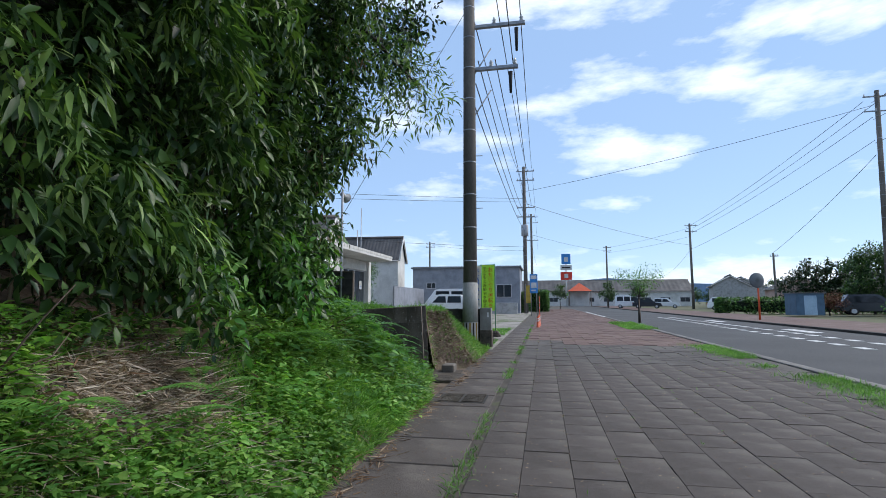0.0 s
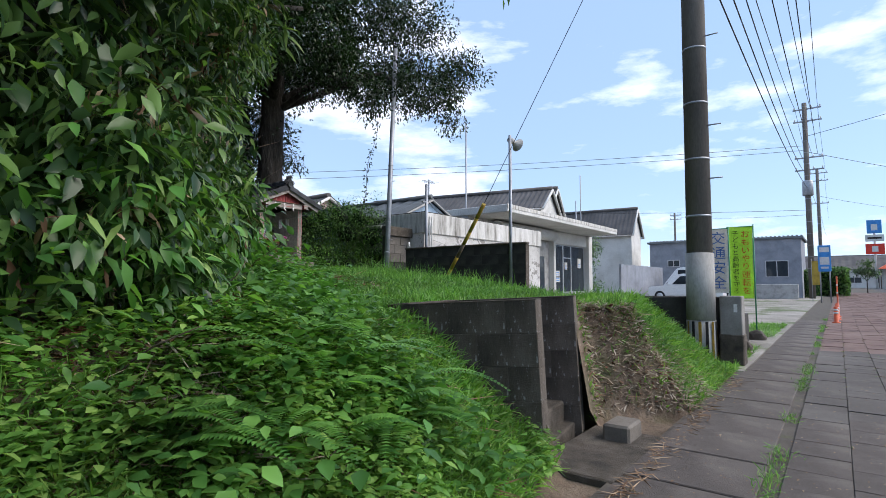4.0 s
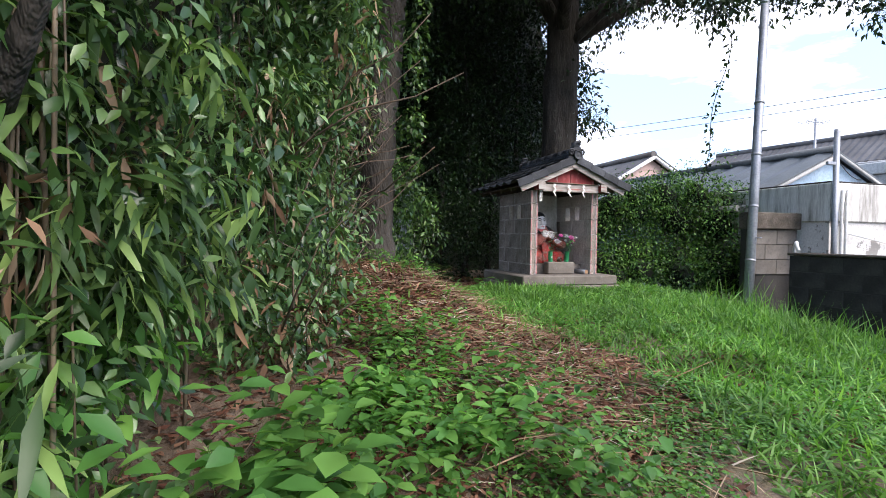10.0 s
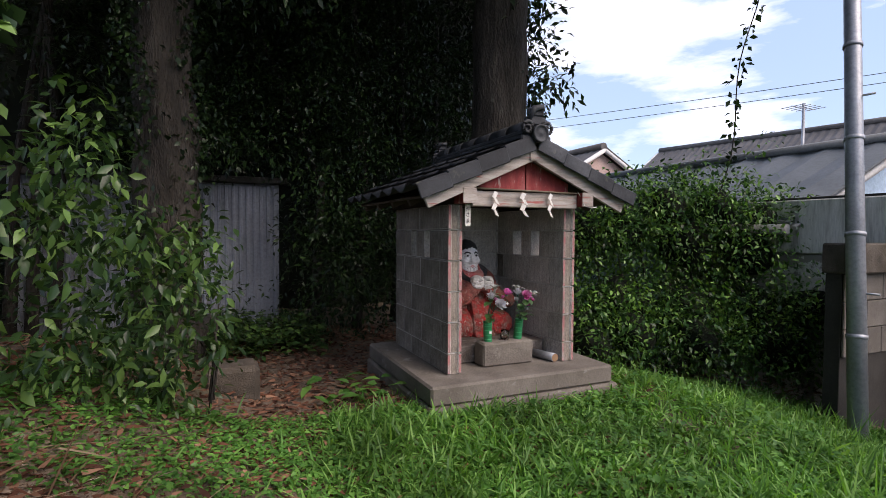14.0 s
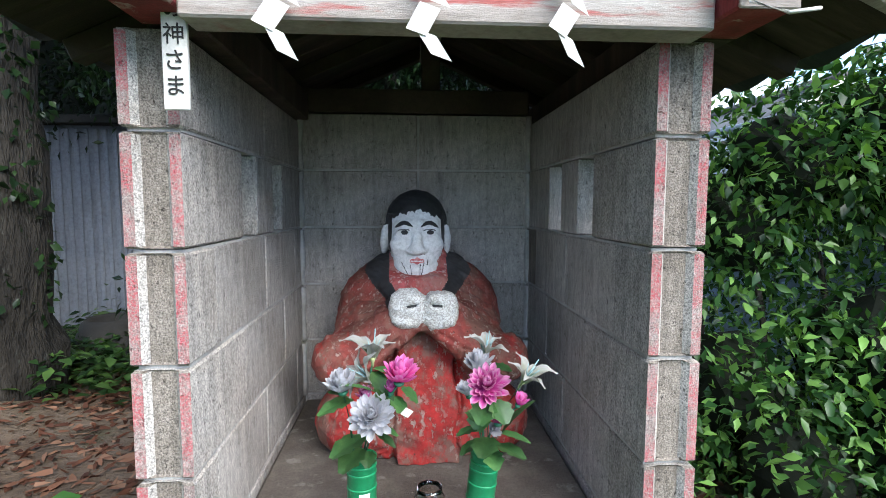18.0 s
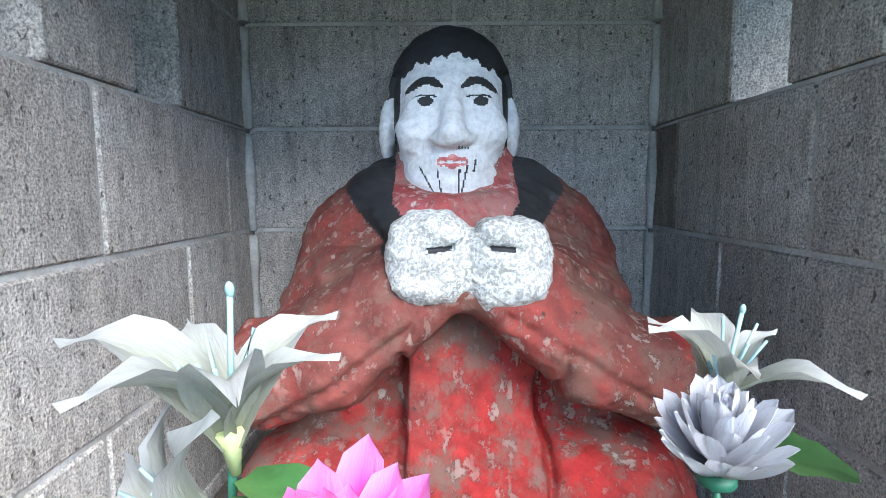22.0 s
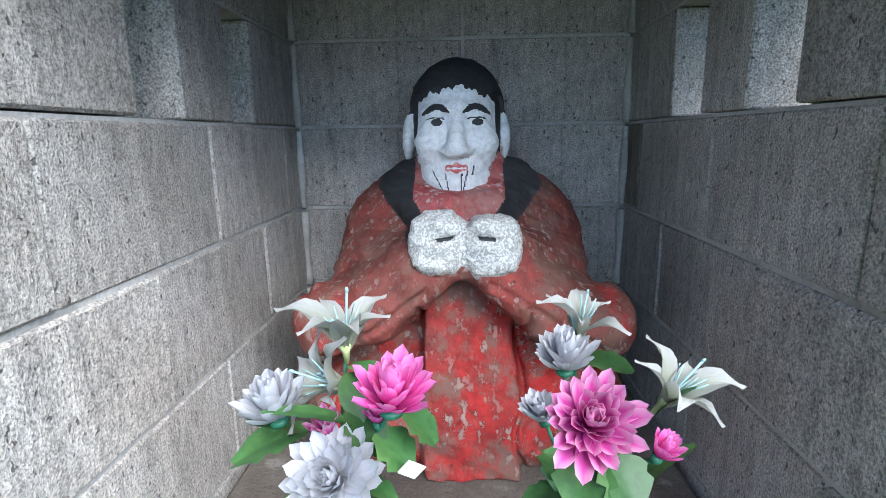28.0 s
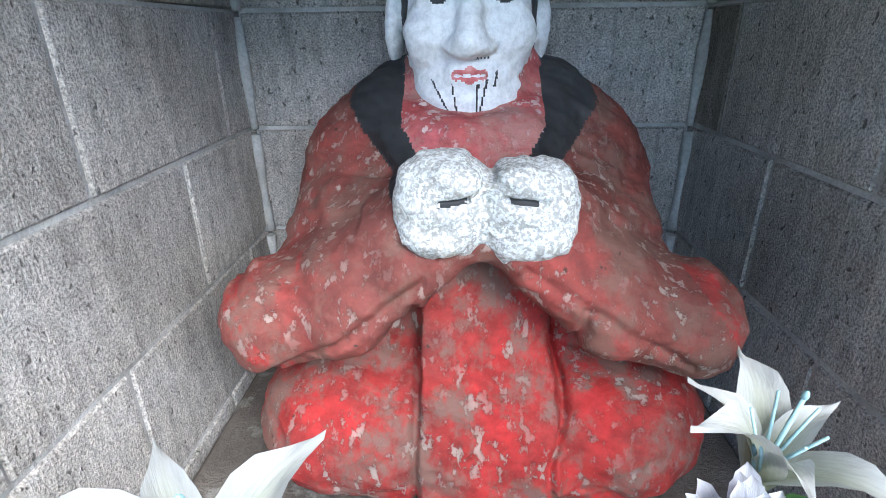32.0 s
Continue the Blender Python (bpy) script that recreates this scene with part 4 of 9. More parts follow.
def skin(field, lo, hi, step):
    """Surface of field = 0 on a grid, as quads."""
    n = [int((b - a) / step) + 1 for a, b in zip(lo, hi)]
    ax = [lo[i] + step * np.arange(n[i]) for i in range(3)]
    p = np.stack(np.meshgrid(*ax, indexing="ij"), -1)
    f = field(p)
    inside = f < 0
    cnt, acc = np.zeros([k - 1 for k in n]), np.zeros([k - 1 for k in n] + [3])
    crossings = []
    for axis in range(3):
        s0, s1 = [slice(None)] * 3, [slice(None)] * 3
        s0[axis], s1[axis] = slice(None, -1), slice(1, None)
        a, b = f[tuple(s0)], f[tuple(s1)]
        hit = inside[tuple(s0)] != inside[tuple(s1)]
        t = np.where(hit, a / np.where(hit, a - b, 1), 0)
        pt = p[tuple(s0)].copy()
        pt[..., axis] += t * step
        o = [k for k in range(3) if k != axis]
        for da in (0, 1):
            for db in (0, 1):
                src, dst = [slice(None)] * 3, [slice(None)] * 3
                for k, d in ((o[0], da), (o[1], db)):
                    src[k] = slice(d, n[k] - 1 + d)
                h = hit[tuple(src)]
                cnt += h
                acc += pt[tuple(src)] * h[..., None]
        crossings.append((hit, inside[tuple(s0)]))
    ids = np.full(cnt.shape, -1)
    live = cnt > 0
    ids[live] = np.arange(live.sum())
    verts = acc[live] / cnt[live][:, None]
    faces = []
    for axis, (hit, ins) in enumerate(crossings):
        o = [k for k in range(3) if k != axis]
        idx = np.argwhere(hit)
        idx = idx[(idx[:, o[0]] > 0) & (idx[:, o[1]] > 0) & (idx[:, o[0]] < n[o[0]] - 1) & (idx[:, o[1]] < n[o[1]] - 1)]
        q = []
        for da, db in ((0, 0), (1, 0), (1, 1), (0, 1)):
            c = idx.copy()
            c[:, o[0]] -= da
            c[:, o[1]] -= db
            q.append(ids[tuple(c.T)])
        q = np.stack(q, 1)
        flip = ins[tuple(idx.T)] ^ (axis == 1)
        q[flip] = q[flip][:, ::-1]
        faces.append(q)
    return verts, np.concatenate(faces)


def body_field(p):
    x, y, z = p[..., 0], p[..., 1], p[..., 2]
    q = np.abs((p - np.array((0.004, -0.20, 0.37))) / np.array((0.238, 0.165, 0.305)))
    d = (np.sqrt((q[..., 0] ** 2.8 + q[..., 2] ** 2.8 + 1e-9) ** (2 / 2.8) + q[..., 1] ** 2) - 1) * 0.17
    d = join(d, ell(p, (0.01, -0.29, 0.185), (0.30, 0.20, 0.15)), 0.05)
    for s in (-1, 1):
        d = join(d, ell(p, (s * 0.19 + 0.01, -0.37, 0.205), (0.115, 0.12, 0.105)), 0.03)
        d = join(d, caps(p, (s * 0.152, -0.24, 0.50), (s * 0.165, -0.32, 0.42), 0.062, 0.06), 0.1)
        d = join(d, caps(p, (s * 0.175, -0.35, 0.43), (s * 0.06 + 0.012, -0.42, 0.525), 0.056, 0.045), 0.08)
    # front panel of the robe, proud of the lap and rounded at its head
    face = -0.398 - 0.105 * np.clip((0.45 - z) / 0.32, -0.2, 1.1) - 0.006 * np.sin(28 * z + 14 * x)
    panel = np.maximum(np.abs(x - 0.02 + 0.012 * (z - 0.3)) - 0.084, face - y)
    panel = np.maximum(np.maximum(panel, z - 0.475 + 5 * (x - 0.02) ** 2), y + 0.2)
    d = join(d, panel, 0.012)
    # sleeves falling from the wrists out to both sides
    for s in (-1, 1):
        slv = caps(p, (0.012 + s * 0.022, -0.452, 0.50), (0.005 + s * 0.14, -0.475, 0.415), 0.026, 0.034)
        slv = join(slv, caps(p, (0.005 + s * 0.14, -0.475, 0.415), (s * 0.232 + 0.006, -0.455, 0.392), 0.034, 0.044), 0.03)
        slv = join(slv, caps(p, (s * 0.10, -0.43, 0.485), (s * 0.22, -0.41, 0.41), 0.042, 0.05), 0.06)
        d = join(d, slv, 0.03)
        d = join(d, ell(p, (s * 0.242 + 0.006, -0.43, 0.40), (0.052, 0.07, 0.056)), 0.03)
        fold = np.abs((z - 0.455) + 0.62 * (s * x - 0.08) - 0.012 * np.sin(9 * x))
        d = d + 0.007 * np.exp(-(fold / 0.007) ** 2) * (s * x > 0.05) * (s * x < 0.24) * (y < -0.40)
        fold = np.abs((z - 0.50) + 0.5 * (s * x - 0.16))
        d = d + 0.005 * np.exp(-(fold / 0.009) ** 2) * (s * x > 0.12) * (s * x < 0.28) * (y < -0.25)
    # neck, rolled collar and the dark scarf
    d = join(d, caps(p, (0.0, -0.225, 0.56), (0.0, -0.235, 0.66), 0.10, 0.075), 0.03)
    ring = np.sqrt((np.sqrt(((x - 0.0) / 1.0) ** 2 + ((y + 0.255) / 1.05) ** 2) - 0.088) ** 2 + (z - 0.605 - 0.25 * (y + 0.255)) ** 2) - 0.028
    d = join(d, ring, 0.015)
    for s in (-1, 1):
        sc = join(caps(p, (s * 0.08, -0.15, 0.642), (s * 0.125, -0.24, 0.618), 0.024, 0.024), caps(p, (s * 0.125, -0.24, 0.618), (s * 0.05, -0.372, 0.552), 0.024, 0.022), 0.01)
        d = join(d, sc, 0.03)
    groove = np.minimum(np.abs(x + 0.066 + 0.03 * (0.4 - z)), np.abs(x - 0.105 + 0.01 * np.sin(40 * z)))
    d = d + 0.009 * np.exp(-(groove / 0.005) ** 2) * (z < 0.44) * (y < -0.36)
    return np.maximum(d + rough(p, 0.0022, 60) + rough(p, 0.0012, 145), 0.126 - z)


def head_field(p):
    x, y, z = p[..., 0] + 0.004, p[..., 1], p[..., 2]
    d = ell(p, (-0.004, -0.215, 0.745), (0.088, 0.098, 0.112))
    d = join(d, ell(p, (-0.004, -0.235, 0.672), (0.077, 0.082, 0.082)), 0.03)
    d = join(d, ell(p, (-0.004, -0.285, 0.622), (0.058, 0.036, 0.032)), 0.035)
    d = join(d, caps(p, (-0.004, -0.308, 0.755), (-0.004, -0.336, 0.692), 0.010, 0.017), 0.016)
    d = join(d, ell(p, (-0.004, -0.327, 0.686), (0.028, 0.017, 0.012)), 0.01)
    d = join(d, ell(p, (-0.004, -0.318, 0.655), (0.026, 0.011, 0.013)), 0.009)
    d = d + 0.003 * np.exp(-((z - 0.654) / 0.003) ** 2) * (np.abs(x) < 0.021) * (y < -0.30)
    for s in (-1, 1):
        d = join(d, caps(p, (s * 0.016 - 0.004, -0.309, 0.764), (s * 0.060 - 0.004, -0.286, 0.757), 0.0085, 0.008), 0.012)
        d = join(d, ell(p, (s * 0.038 - 0.004, -0.302, 0.739), (0.019, 0.008, 0.009)), 0.006)
        d = join(d, ell(p, (s * 0.045 - 0.004, -0.288, 0.70), (0.034, 0.026, 0.03)), 0.02)
        ear = ell(p, (s * 0.097 - 0.006, -0.205, 0.708), (0.0135, 0.026, 0.046))
        d = join(d, ear, 0.008)
    hair = np.maximum(ell(p, (-0.004, -0.20, 0.765), (0.0955, 0.106, 0.101)), 0.735 - z + 0.9 * np.maximum(0, -0.25 - y))
    d = join(d, np.maximum(hair, 0.792 - z + 0.0 * y) * (y < -0.22) + hair * (y >= -0.22), 0.006)
    return d + rough(p, 0.0009, 130)


def fist_field(p):
    d = np.full(p.shape[:-1], 1.0)
    for s in (-1, 1):
        c = np.array((0.012 + s * 0.044, -0.452, 0.535 - 0.004 * s))
        q = np.abs((p - c) / np.array((0.05, 0.045, 0.056)))
        e = ((q ** 2.6).sum(-1) ** (1 / 2.6) - 1) * 0.045
        d = join(d, e, 0.012)
        for k in range(3):
            d = join(d, ell(p, (c[0] + s * (0.012 * k - 0.012), -0.487, 0.572 - 0.03 * k), (0.024, 0.014, 0.014)), 0.012)
    cut = np.abs(p[..., 2] - 0.553 + 0.10 * (np.abs(p[..., 0] - 0.012) - 0.04)) / 0.004
    d = d + 0.006 * np.exp(-cut ** 2) * (np.abs(np.abs(p[..., 0] - 0.012) - 0.036) < 0.019)
    return d + rough(p, 0.0012, 110) + rough(p, 0.0009, 310)


def face_slots(c):
    """Paint of the head by place: 0 white, 1 black, 2 lip red."""
    x, y, z = c[:, 0] + 0.004, c[:, 1], c[:, 2]
    ax = np.abs(x)
    jag = 0.0035 * np.sin(90 * x + 1) + 0.003 * np.sin(230 * x) + 0.002 * np.sin(520 * x + 2)
    out = np.zeros(len(c), int)
    ear = ax > 0.087
    hair = (z > 0.800 + jag - 7.5 * np.maximum(0, ax - 0.012) ** 2) | ((ax > 0.0735 + 0.04 * np.maximum(0, 0.76 - z)) & (z > 0.675) & (y > -0.285)) | ((y > -0.17) & (z > 0.63))
    out[hair & ~(ear & (z < 0.757))] = 1
    front = y < -0.262
    mid = 0.7545 + 0.0115 * np.cos((ax - 0.036) * 62)
    brow = front & (np.abs(z - mid) < 0.0062 * np.clip(1.25 - ((ax - 0.038) / 0.027) ** 2, 0, 1)) & (ax > 0.012) & (ax < 0.065)
    iris = front & (((ax - 0.038 - np.sign(x) * 0.002) / 0.0105) ** 2 + ((z - 0.738) / 0.0068) ** 2 < 1)
    lid = front & (np.abs(z - 0.7465 + 9 * (ax - 0.038) ** 2) < 0.0013) & (np.abs(ax - 0.038) < 0.018)
    out[brow | iris | lid] = 1
    out[front & ((x / 0.022) ** 2 + ((z - 0.655) / (0.0085 + 0.002 * np.cos(x * 300))) ** 2 < 1)] = 2
    out[front & (np.abs(z - 0.6545) < 0.0013) & (ax < 0.019)] = 0
    lines = ((np.abs(x + 0.022 - 0.18 * (0.65 - z)) < 0.0010) & (z > 0.606) & (z < 0.645)) | ((np.abs(x - 0.010 + 0.02 * (0.65 - z)) < 0.0012) & (z < 0.645)) | ((np.abs(x - 0.022 + 0.22 * (0.655 - z)) < 0.0012) & (z < 0.65)) | ((np.abs(x + 0.046 - 0.55 * (0.65 - z)) < 0.0012) & (z > 0.605) & (z < 0.65)) | ((np.abs(x - 0.031 - 0.2 * (z - 0.65)) < 0.0014) & (z > 0.642) & (z < 0.66))
    out[front & lines & (z > 0.594)] = 1
    out[front & (np.abs(z - 0.6735) < 0.0016) & (x > 0.006) & (x < 0.024) & (np.sin(1500 * x + 700 * z) > 0.1)] = 1
    return out


def robe_slots(c):
    """Paint of the robe: 3 worn red, 4 bright red, 5 scarf, 6 collar."""
    x, y, z = c[:, 0], c[:, 1], c[:, 2]
    ax = np.abs(x - 0.012)
    out = np.full(len(c), 3)
    edge = np.interp(ax, [0.0, 0.08, 0.15, 0.22, 0.30], [0.487, 0.405, 0.365, 0.318, 0.30])
    out[(z < edge) & (y < -0.30)] = 4
    out[(np.abs(x) > 0.19) & (z > 0.325) & (y < -0.42) & (np.sin(60 * x + 40 * z) > 0.75)] = 4
    inner = np.interp(z, [0.53, 0.56, 0.60, 0.66], [0.0, 0.052, 0.085, 0.088])
    outer = np.interp(z, [0.515, 0.54, 0.58, 0.62, 0.65, 0.69], [0.05, 0.085, 0.13, 0.162, 0.15, 0.10])
    neck = (z > 0.515) & (np.abs(x) < outer)
    out[neck] = 5
    out[neck & (np.abs(x) < inner) & (y < -0.17)] = 6
    return out


st_v, st_f, st_m, base_n = [], [], [], 0
for field, lo, hi, step, paint in ((body_field, (-0.38, -0.58, 0.115), (0.38, -0.02, 0.71), 0.004, robe_slots), (head_field, (-0.125, -0.37, 0.57), (0.12, -0.08, 0.89), 0.0022, face_slots), (fist_field, (-0.10, -0.53, 0.45), (0.14, -0.38, 0.61), 0.0026, lambda c: np.where((np.abs(c[:, 2] - 0.553 + 0.10 * (np.abs(c[:, 0] - 0.012) - 0.04)) < 0.003) & (np.abs(np.abs(c[:, 0] - 0.012) - 0.034) < 0.013) & (c[:, 1] < -0.465), 1, 7))):
    v, f = skin(field, lo, hi, step)
    st_m.append(paint(v[f].mean(1)))
    st_v.append(v)
    st_f.append(f + base_n)
    base_n += len(v)
statue = from_arrays("statue", np.concatenate(st_v), np.concatenate(st_f), M["st_white"])
for key in ("st_black", "st_lip", "st_red", "st_bright", "st_black", "st_pink", "st_stone"):
    statue.data.materials.append(M[key])
statue.data.polygons.foreach_set("material_index", np.concatenate(st_m).astype(np.int32))
tagged(statue, "seated painted concrete statue in a red robe with a white face", "statue")


# ---- green vases with cloth flowers ----
petal_cache = {}


def petal_mesh(kind, mat, l, w, cup, point):
    """One petal along +x, cupped and thickened; lily petals rise from a funnel and turn back at the tip."""
    key = (kind, mat.name)
    if key in petal_cache:
        return petal_cache[key]
    bm = bmesh.new()
    rows, n = [], 9
    for i in range(n):
        t = i / (n - 1)
        if kind == "lily":
            hw = w / 2 * (0.22 + 0.78 * math.sin(math.pi * min(1, 0.05 + t * 0.93)) ** 0.85) * (1 - t ** 6) + 0.004
            px, pz, wave = l * (0.25 * t + 0.45 * t * t + 0.28 * t ** 4), l * (1.10 * t - 0.36 * t ** 3), 0.07 * math.sin(11 * t) * t
        else:
            hw = w / 2 * math.sin(math.pi * (0.16 + 0.66 * t)) ** 0.7 * (1 if t < 0.8 else math.sqrt(max(0.02, 1 - ((t - 0.8) / 0.205) ** 2)))
            px, pz, wave = l * t, cup * l * (t ** 1.8), 0.0
        rows.append([bm.verts.new((px - (0.03 * l * abs(q) if t > 0.9 else 0), q * hw, pz + (abs(q) ** 1.5) * hw * 0.5 - (0.14 * hw if q == 0 else 0) + wave * abs(q) * l)) for q in (-1, -0.5, 0, 0.5, 1)])
    for a, b in zip(rows[:-1], rows[1:]):
        for k in range(4):
            bm.faces.new((a[k], b[k], b[k + 1], a[k + 1])).smooth = True
    me = bpy.data.meshes.new("petal")
    bm.to_mesh(me)
    bm.free()
    me.materials.append(mat)
    petal_cache[key] = me
    return me


def bloom(parent, place, face, dia, mat, kind="mum", name="chrysanthemum", layers=4, closed=0.0, label=""):
    """A flower head at place, facing a direction; every petal a piece of its own."""
    head = thing(name, place)
    head.parent = parent
    if label:
        head["label"] = label
    head.rotation_mode = "QUATERNION"
    head.rotation_quaternion = Vector(face).normalized().to_track_quat("Z", "Y")
    r = dia / 2
    me = petal_mesh(kind, mat, 1.0, 0.30 if kind == "mum" else 0.40, 0.34, kind == "lily")
    if kind == "lily":
        for k in range(6):
            o = new("petal", me)
            o.parent = head
            s = r * random.uniform(0.95, 1.12) * (1.08 if k % 2 else 0.94)
            o.matrix_basis = pose(0, 0, 0.0, 0, -14 * closed + random.uniform(-9, 9), k * 60 + random.uniform(-8, 8)) @ Matrix.Diagonal((s, s * (1.2 if k % 2 else 0.92), s * random.uniform(0.9, 1.2), 1))
        part("throat", turned([(0.002, -0.012), (r * 0.07, 0.0), (r * 0.12, r * 0.16), (r * 0.06, r * 0.17)], 10), M["throat"], head, "pale green throat")
        for k in range(6):
            a = k * 1.05 + random.uniform(-0.2, 0.2)
            e = Vector((math.cos(a) * r * 0.3, math.sin(a) * r * 0.3, r * random.uniform(0.7, 1.05)))
            bm = one_tube([(0, 0, 0.01), e * 0.6 + Vector((0, 0, r * 0.1)), e], [0.0009, 0.0009, 0.0008], 5)
            part("stamen", bm, M["stamen"], head)
        for k, h in ((0, 1.2), (1, 0.6)):
            tip = Vector((r * (0.12 - 0.3 * k), r * 0.05, r * h))
            sb = bmesh.new()
            bmesh.ops.create_icosphere(sb, subdivisions=2, radius=r * 0.04, matrix=Matrix.Translation(tip) @ Matrix.Diagonal((0.8, 0.8, 1.5, 1)))
            part("pistil_tip", sb, M["stamen"], head)
            part("pistil", one_tube([(0, 0, 0.01), tip * 0.5, tip], [0.0013, 0.0012, 0.0012], 5), M["stamen"], head)
        return head
    for lay in range(layers):
        t = lay / max(1, layers - 1)
        count = max(7, int(17 - 9 * t))
        for k in range(count):
            o = new("petal", me)
            o.parent = head
            lift = 2 + 62 * t * (1 - 0.4 * closed) + 42 * closed
            s = r * (1.05 - 0.38 * t) * random.uniform(0.86, 1.12)
            o.matrix_basis = pose(0, 0, 0.002 + 0.004 * lay, 0, -lift + random.uniform(-7, 7), (k + 0.5 * (lay % 2)) * 360 / count + random.uniform(-6, 6)) @ Matrix.Diagonal((s, s * (1.05 + 0.25 * t), s * (1.25 if lay > 1 else 1.0), 1))
    part("calyx", turned([(0.0, -0.009), (r * 0.10, -0.006), (r * 0.24, -0.001), (r * 0.22, 0.003), (0.0, 0.004)], 12), M["stem"], head)
    return head


def cloth_leaf(parent, place, way, l, w, lobed=True, bend=0.25):
    """A pressed cloth leaf with veins as folds and a toothed edge."""
    bm = bmesh.new()
    n, rows = 9, []
    for i in range(n):
        t = i / (n - 1)
        hw = w / 2 * math.sin(math.pi * (0.10 + 0.86 * t)) ** 0.75 * (1 + (0.16 * math.cos(t * 19) if lobed else 0))
        z = -bend * l * t * t
        rows.append([bm.verts.new((l * t + (0.05 * l * abs(s) if lobed else 0), s * hw, z + 0.16 * hw * abs(s) + 0.05 * hw * math.sin(9 * t * math.pi) * abs(s))) for s in (-1, -0.6, -0.25, 0, 0.25, 0.6, 1)])
    for a, b in zip(rows[:-1], rows[1:]):
        for k in range(6):
            bm.faces.new((a[k], b[k], b[k + 1], a[k + 1])).smooth = True
    ob = part("leaf", bm, M["artleaf"], parent)
    ob.rotation_mode = "QUATERNION"
    ob.location = place
    ob.rotation_quaternion = Vector(way).normalized().to_track_quat("X", "Z")
    return ob


def vase(x, lean, label):
    v = thing("vase", (x, -0.80, 0.158), label, "vase", "flower vases")
    v.rotation_euler = (radians(-2), radians(lean), 0)
    prof = [(0.0285, 0.0), (0.030, 0.003), (0.030, 0.138), (0.0315, 0.142), (0.0315, 0.147), (0.028, 0.148), (0.0275, 0.10), (0.0, 0.10)]
    part("tube", turned(prof, 32), M["vase"], v)
    for k, z in enumerate((0.022, 0.052, 0.084, 0.114, 0.129)):
        part("ring", turned([(0.0299, z - 0.0022), (0.0311, z - 0.001), (0.0311, z + 0.001), (0.0299, z + 0.0022)], 32), M["vase_rim"], v)
    return v


def stems(parent, foot, heads):
    for h in heads:
        h = Vector(h)
        f = Vector(foot) + Vector((random.uniform(-0.012, 0.012), random.uniform(-0.012, 0.012), 0))
        mid = f.lerp(h, 0.5) + Vector((0, 0.006, 0.02))
        part("stem", one_tube([f, mid, h], 0.0019, 6), M["stem"], parent)


va = vase(-0.127, -0.3, "green plastic bamboo-shaped vase with a torn paper label")
bm = bmesh.new()
ring = [[bm.verts.new((0.0306 * math.sin(a), -0.0306 * math.cos(a), z)) for a in (-0.1, 0.15, 0.4, 0.62)] for z in (0.062, 0.079)]
for k in range(3):
    bm.faces.new((ring[0][k], ring[0][k + 1], ring[1][k + 1], ring[1][k]))
part("paper_label", bm, M["paper"], va, "torn white price label")
vb = vase(0.113, 6.6, "green plastic bamboo-shaped vase leaning slightly")
fa = thing("flower_bouquet", (0, 0, 0), "bouquet of white, pink and lily cloth flowers in a green vase", "artificial flowers", "cloth bouquets")
fb = thing("flower_bouquet", (0, 0, 0), "bouquet of magenta, white and lily cloth flowers in a leaning vase", "artificial flowers", "cloth bouquets")
LIL, MUM = "lily", "chrysanthemum"
heads_a = [((-0.10, -0.842, 0.516), (0.0, -0.20, 1), 0.108, "petal_lily", "lily", 0.15), ((-0.098, -0.842, 0.478), (-0.75, -0.42, 0.5), 0.105, "petal_lily", "lily", 0.3),
           ((-0.048, -0.912, 0.497), (0.1, -0.32, 1), 0.084, "petal_pink", "mum", 0.62), ((-0.064, -0.885, 0.468), (0.05, -0.35, 1), 0.046, "petal_pink", "mum", 0.95),
           ((-0.108, -0.88, 0.452), (-0.15, -0.35, 1), 0.05, "petal_mag", "mum", 0.85), ((-0.096, -0.905, 0.426), (-0.05, -0.75, 0.65), 0.092, "petal_white", "mum", 0.12),
           ((-0.152, -0.885, 0.471), (-0.15, -0.22, 1), 0.078, "petal_white", "mum", 0.58)]
heads_b = [((0.132, -0.762, 0.492), (0.05, -0.15, 1), 0.100, "petal_lily", "lily", 0.1), ((0.192, -0.845, 0.466), (0.5, -0.3, 0.85), 0.098, "petal_lily", "lily", 0.1),
           ((0.112, -0.902, 0.478), (-0.05, -0.72, 0.7), 0.088, "petal_mag", "mum", 0.2), ((0.176, -0.885, 0.438), (0.3, -0.35, 0.9), 0.046, "petal_pink", "mum", 0.9),
           ((0.112, -0.80, 0.478), (-0.05, -0.2, 1), 0.078, "petal_white", "mum", 0.55), ((0.090, -0.825, 0.436), (-0.35, -0.3, 0.9), 0.058, "petal_white", "mum", 0.8),
           ((0.136, -0.895, 0.408), (0.05, -0.3, 1), 0.062, "petal_mag", "mum", 0.6), ((0.128, -0.88, 0.388), (0.15, -0.7, 0.5), 0.042, "petal_white", "mum", 0.7)]
for par, foot, hs in ((fa, (-0.127, -0.805, 0.295), heads_a), (fb, (0.128, -0.805, 0.295), heads_b)):
    for p, face, dia, mt, kind, cl in hs:
        bloom(par, p, face, dia, M[mt], kind, LIL if kind == "lily" else MUM, 5 if dia > 0.06 else 3, cl)
    stems(par, foot, [h[0] for h in hs])
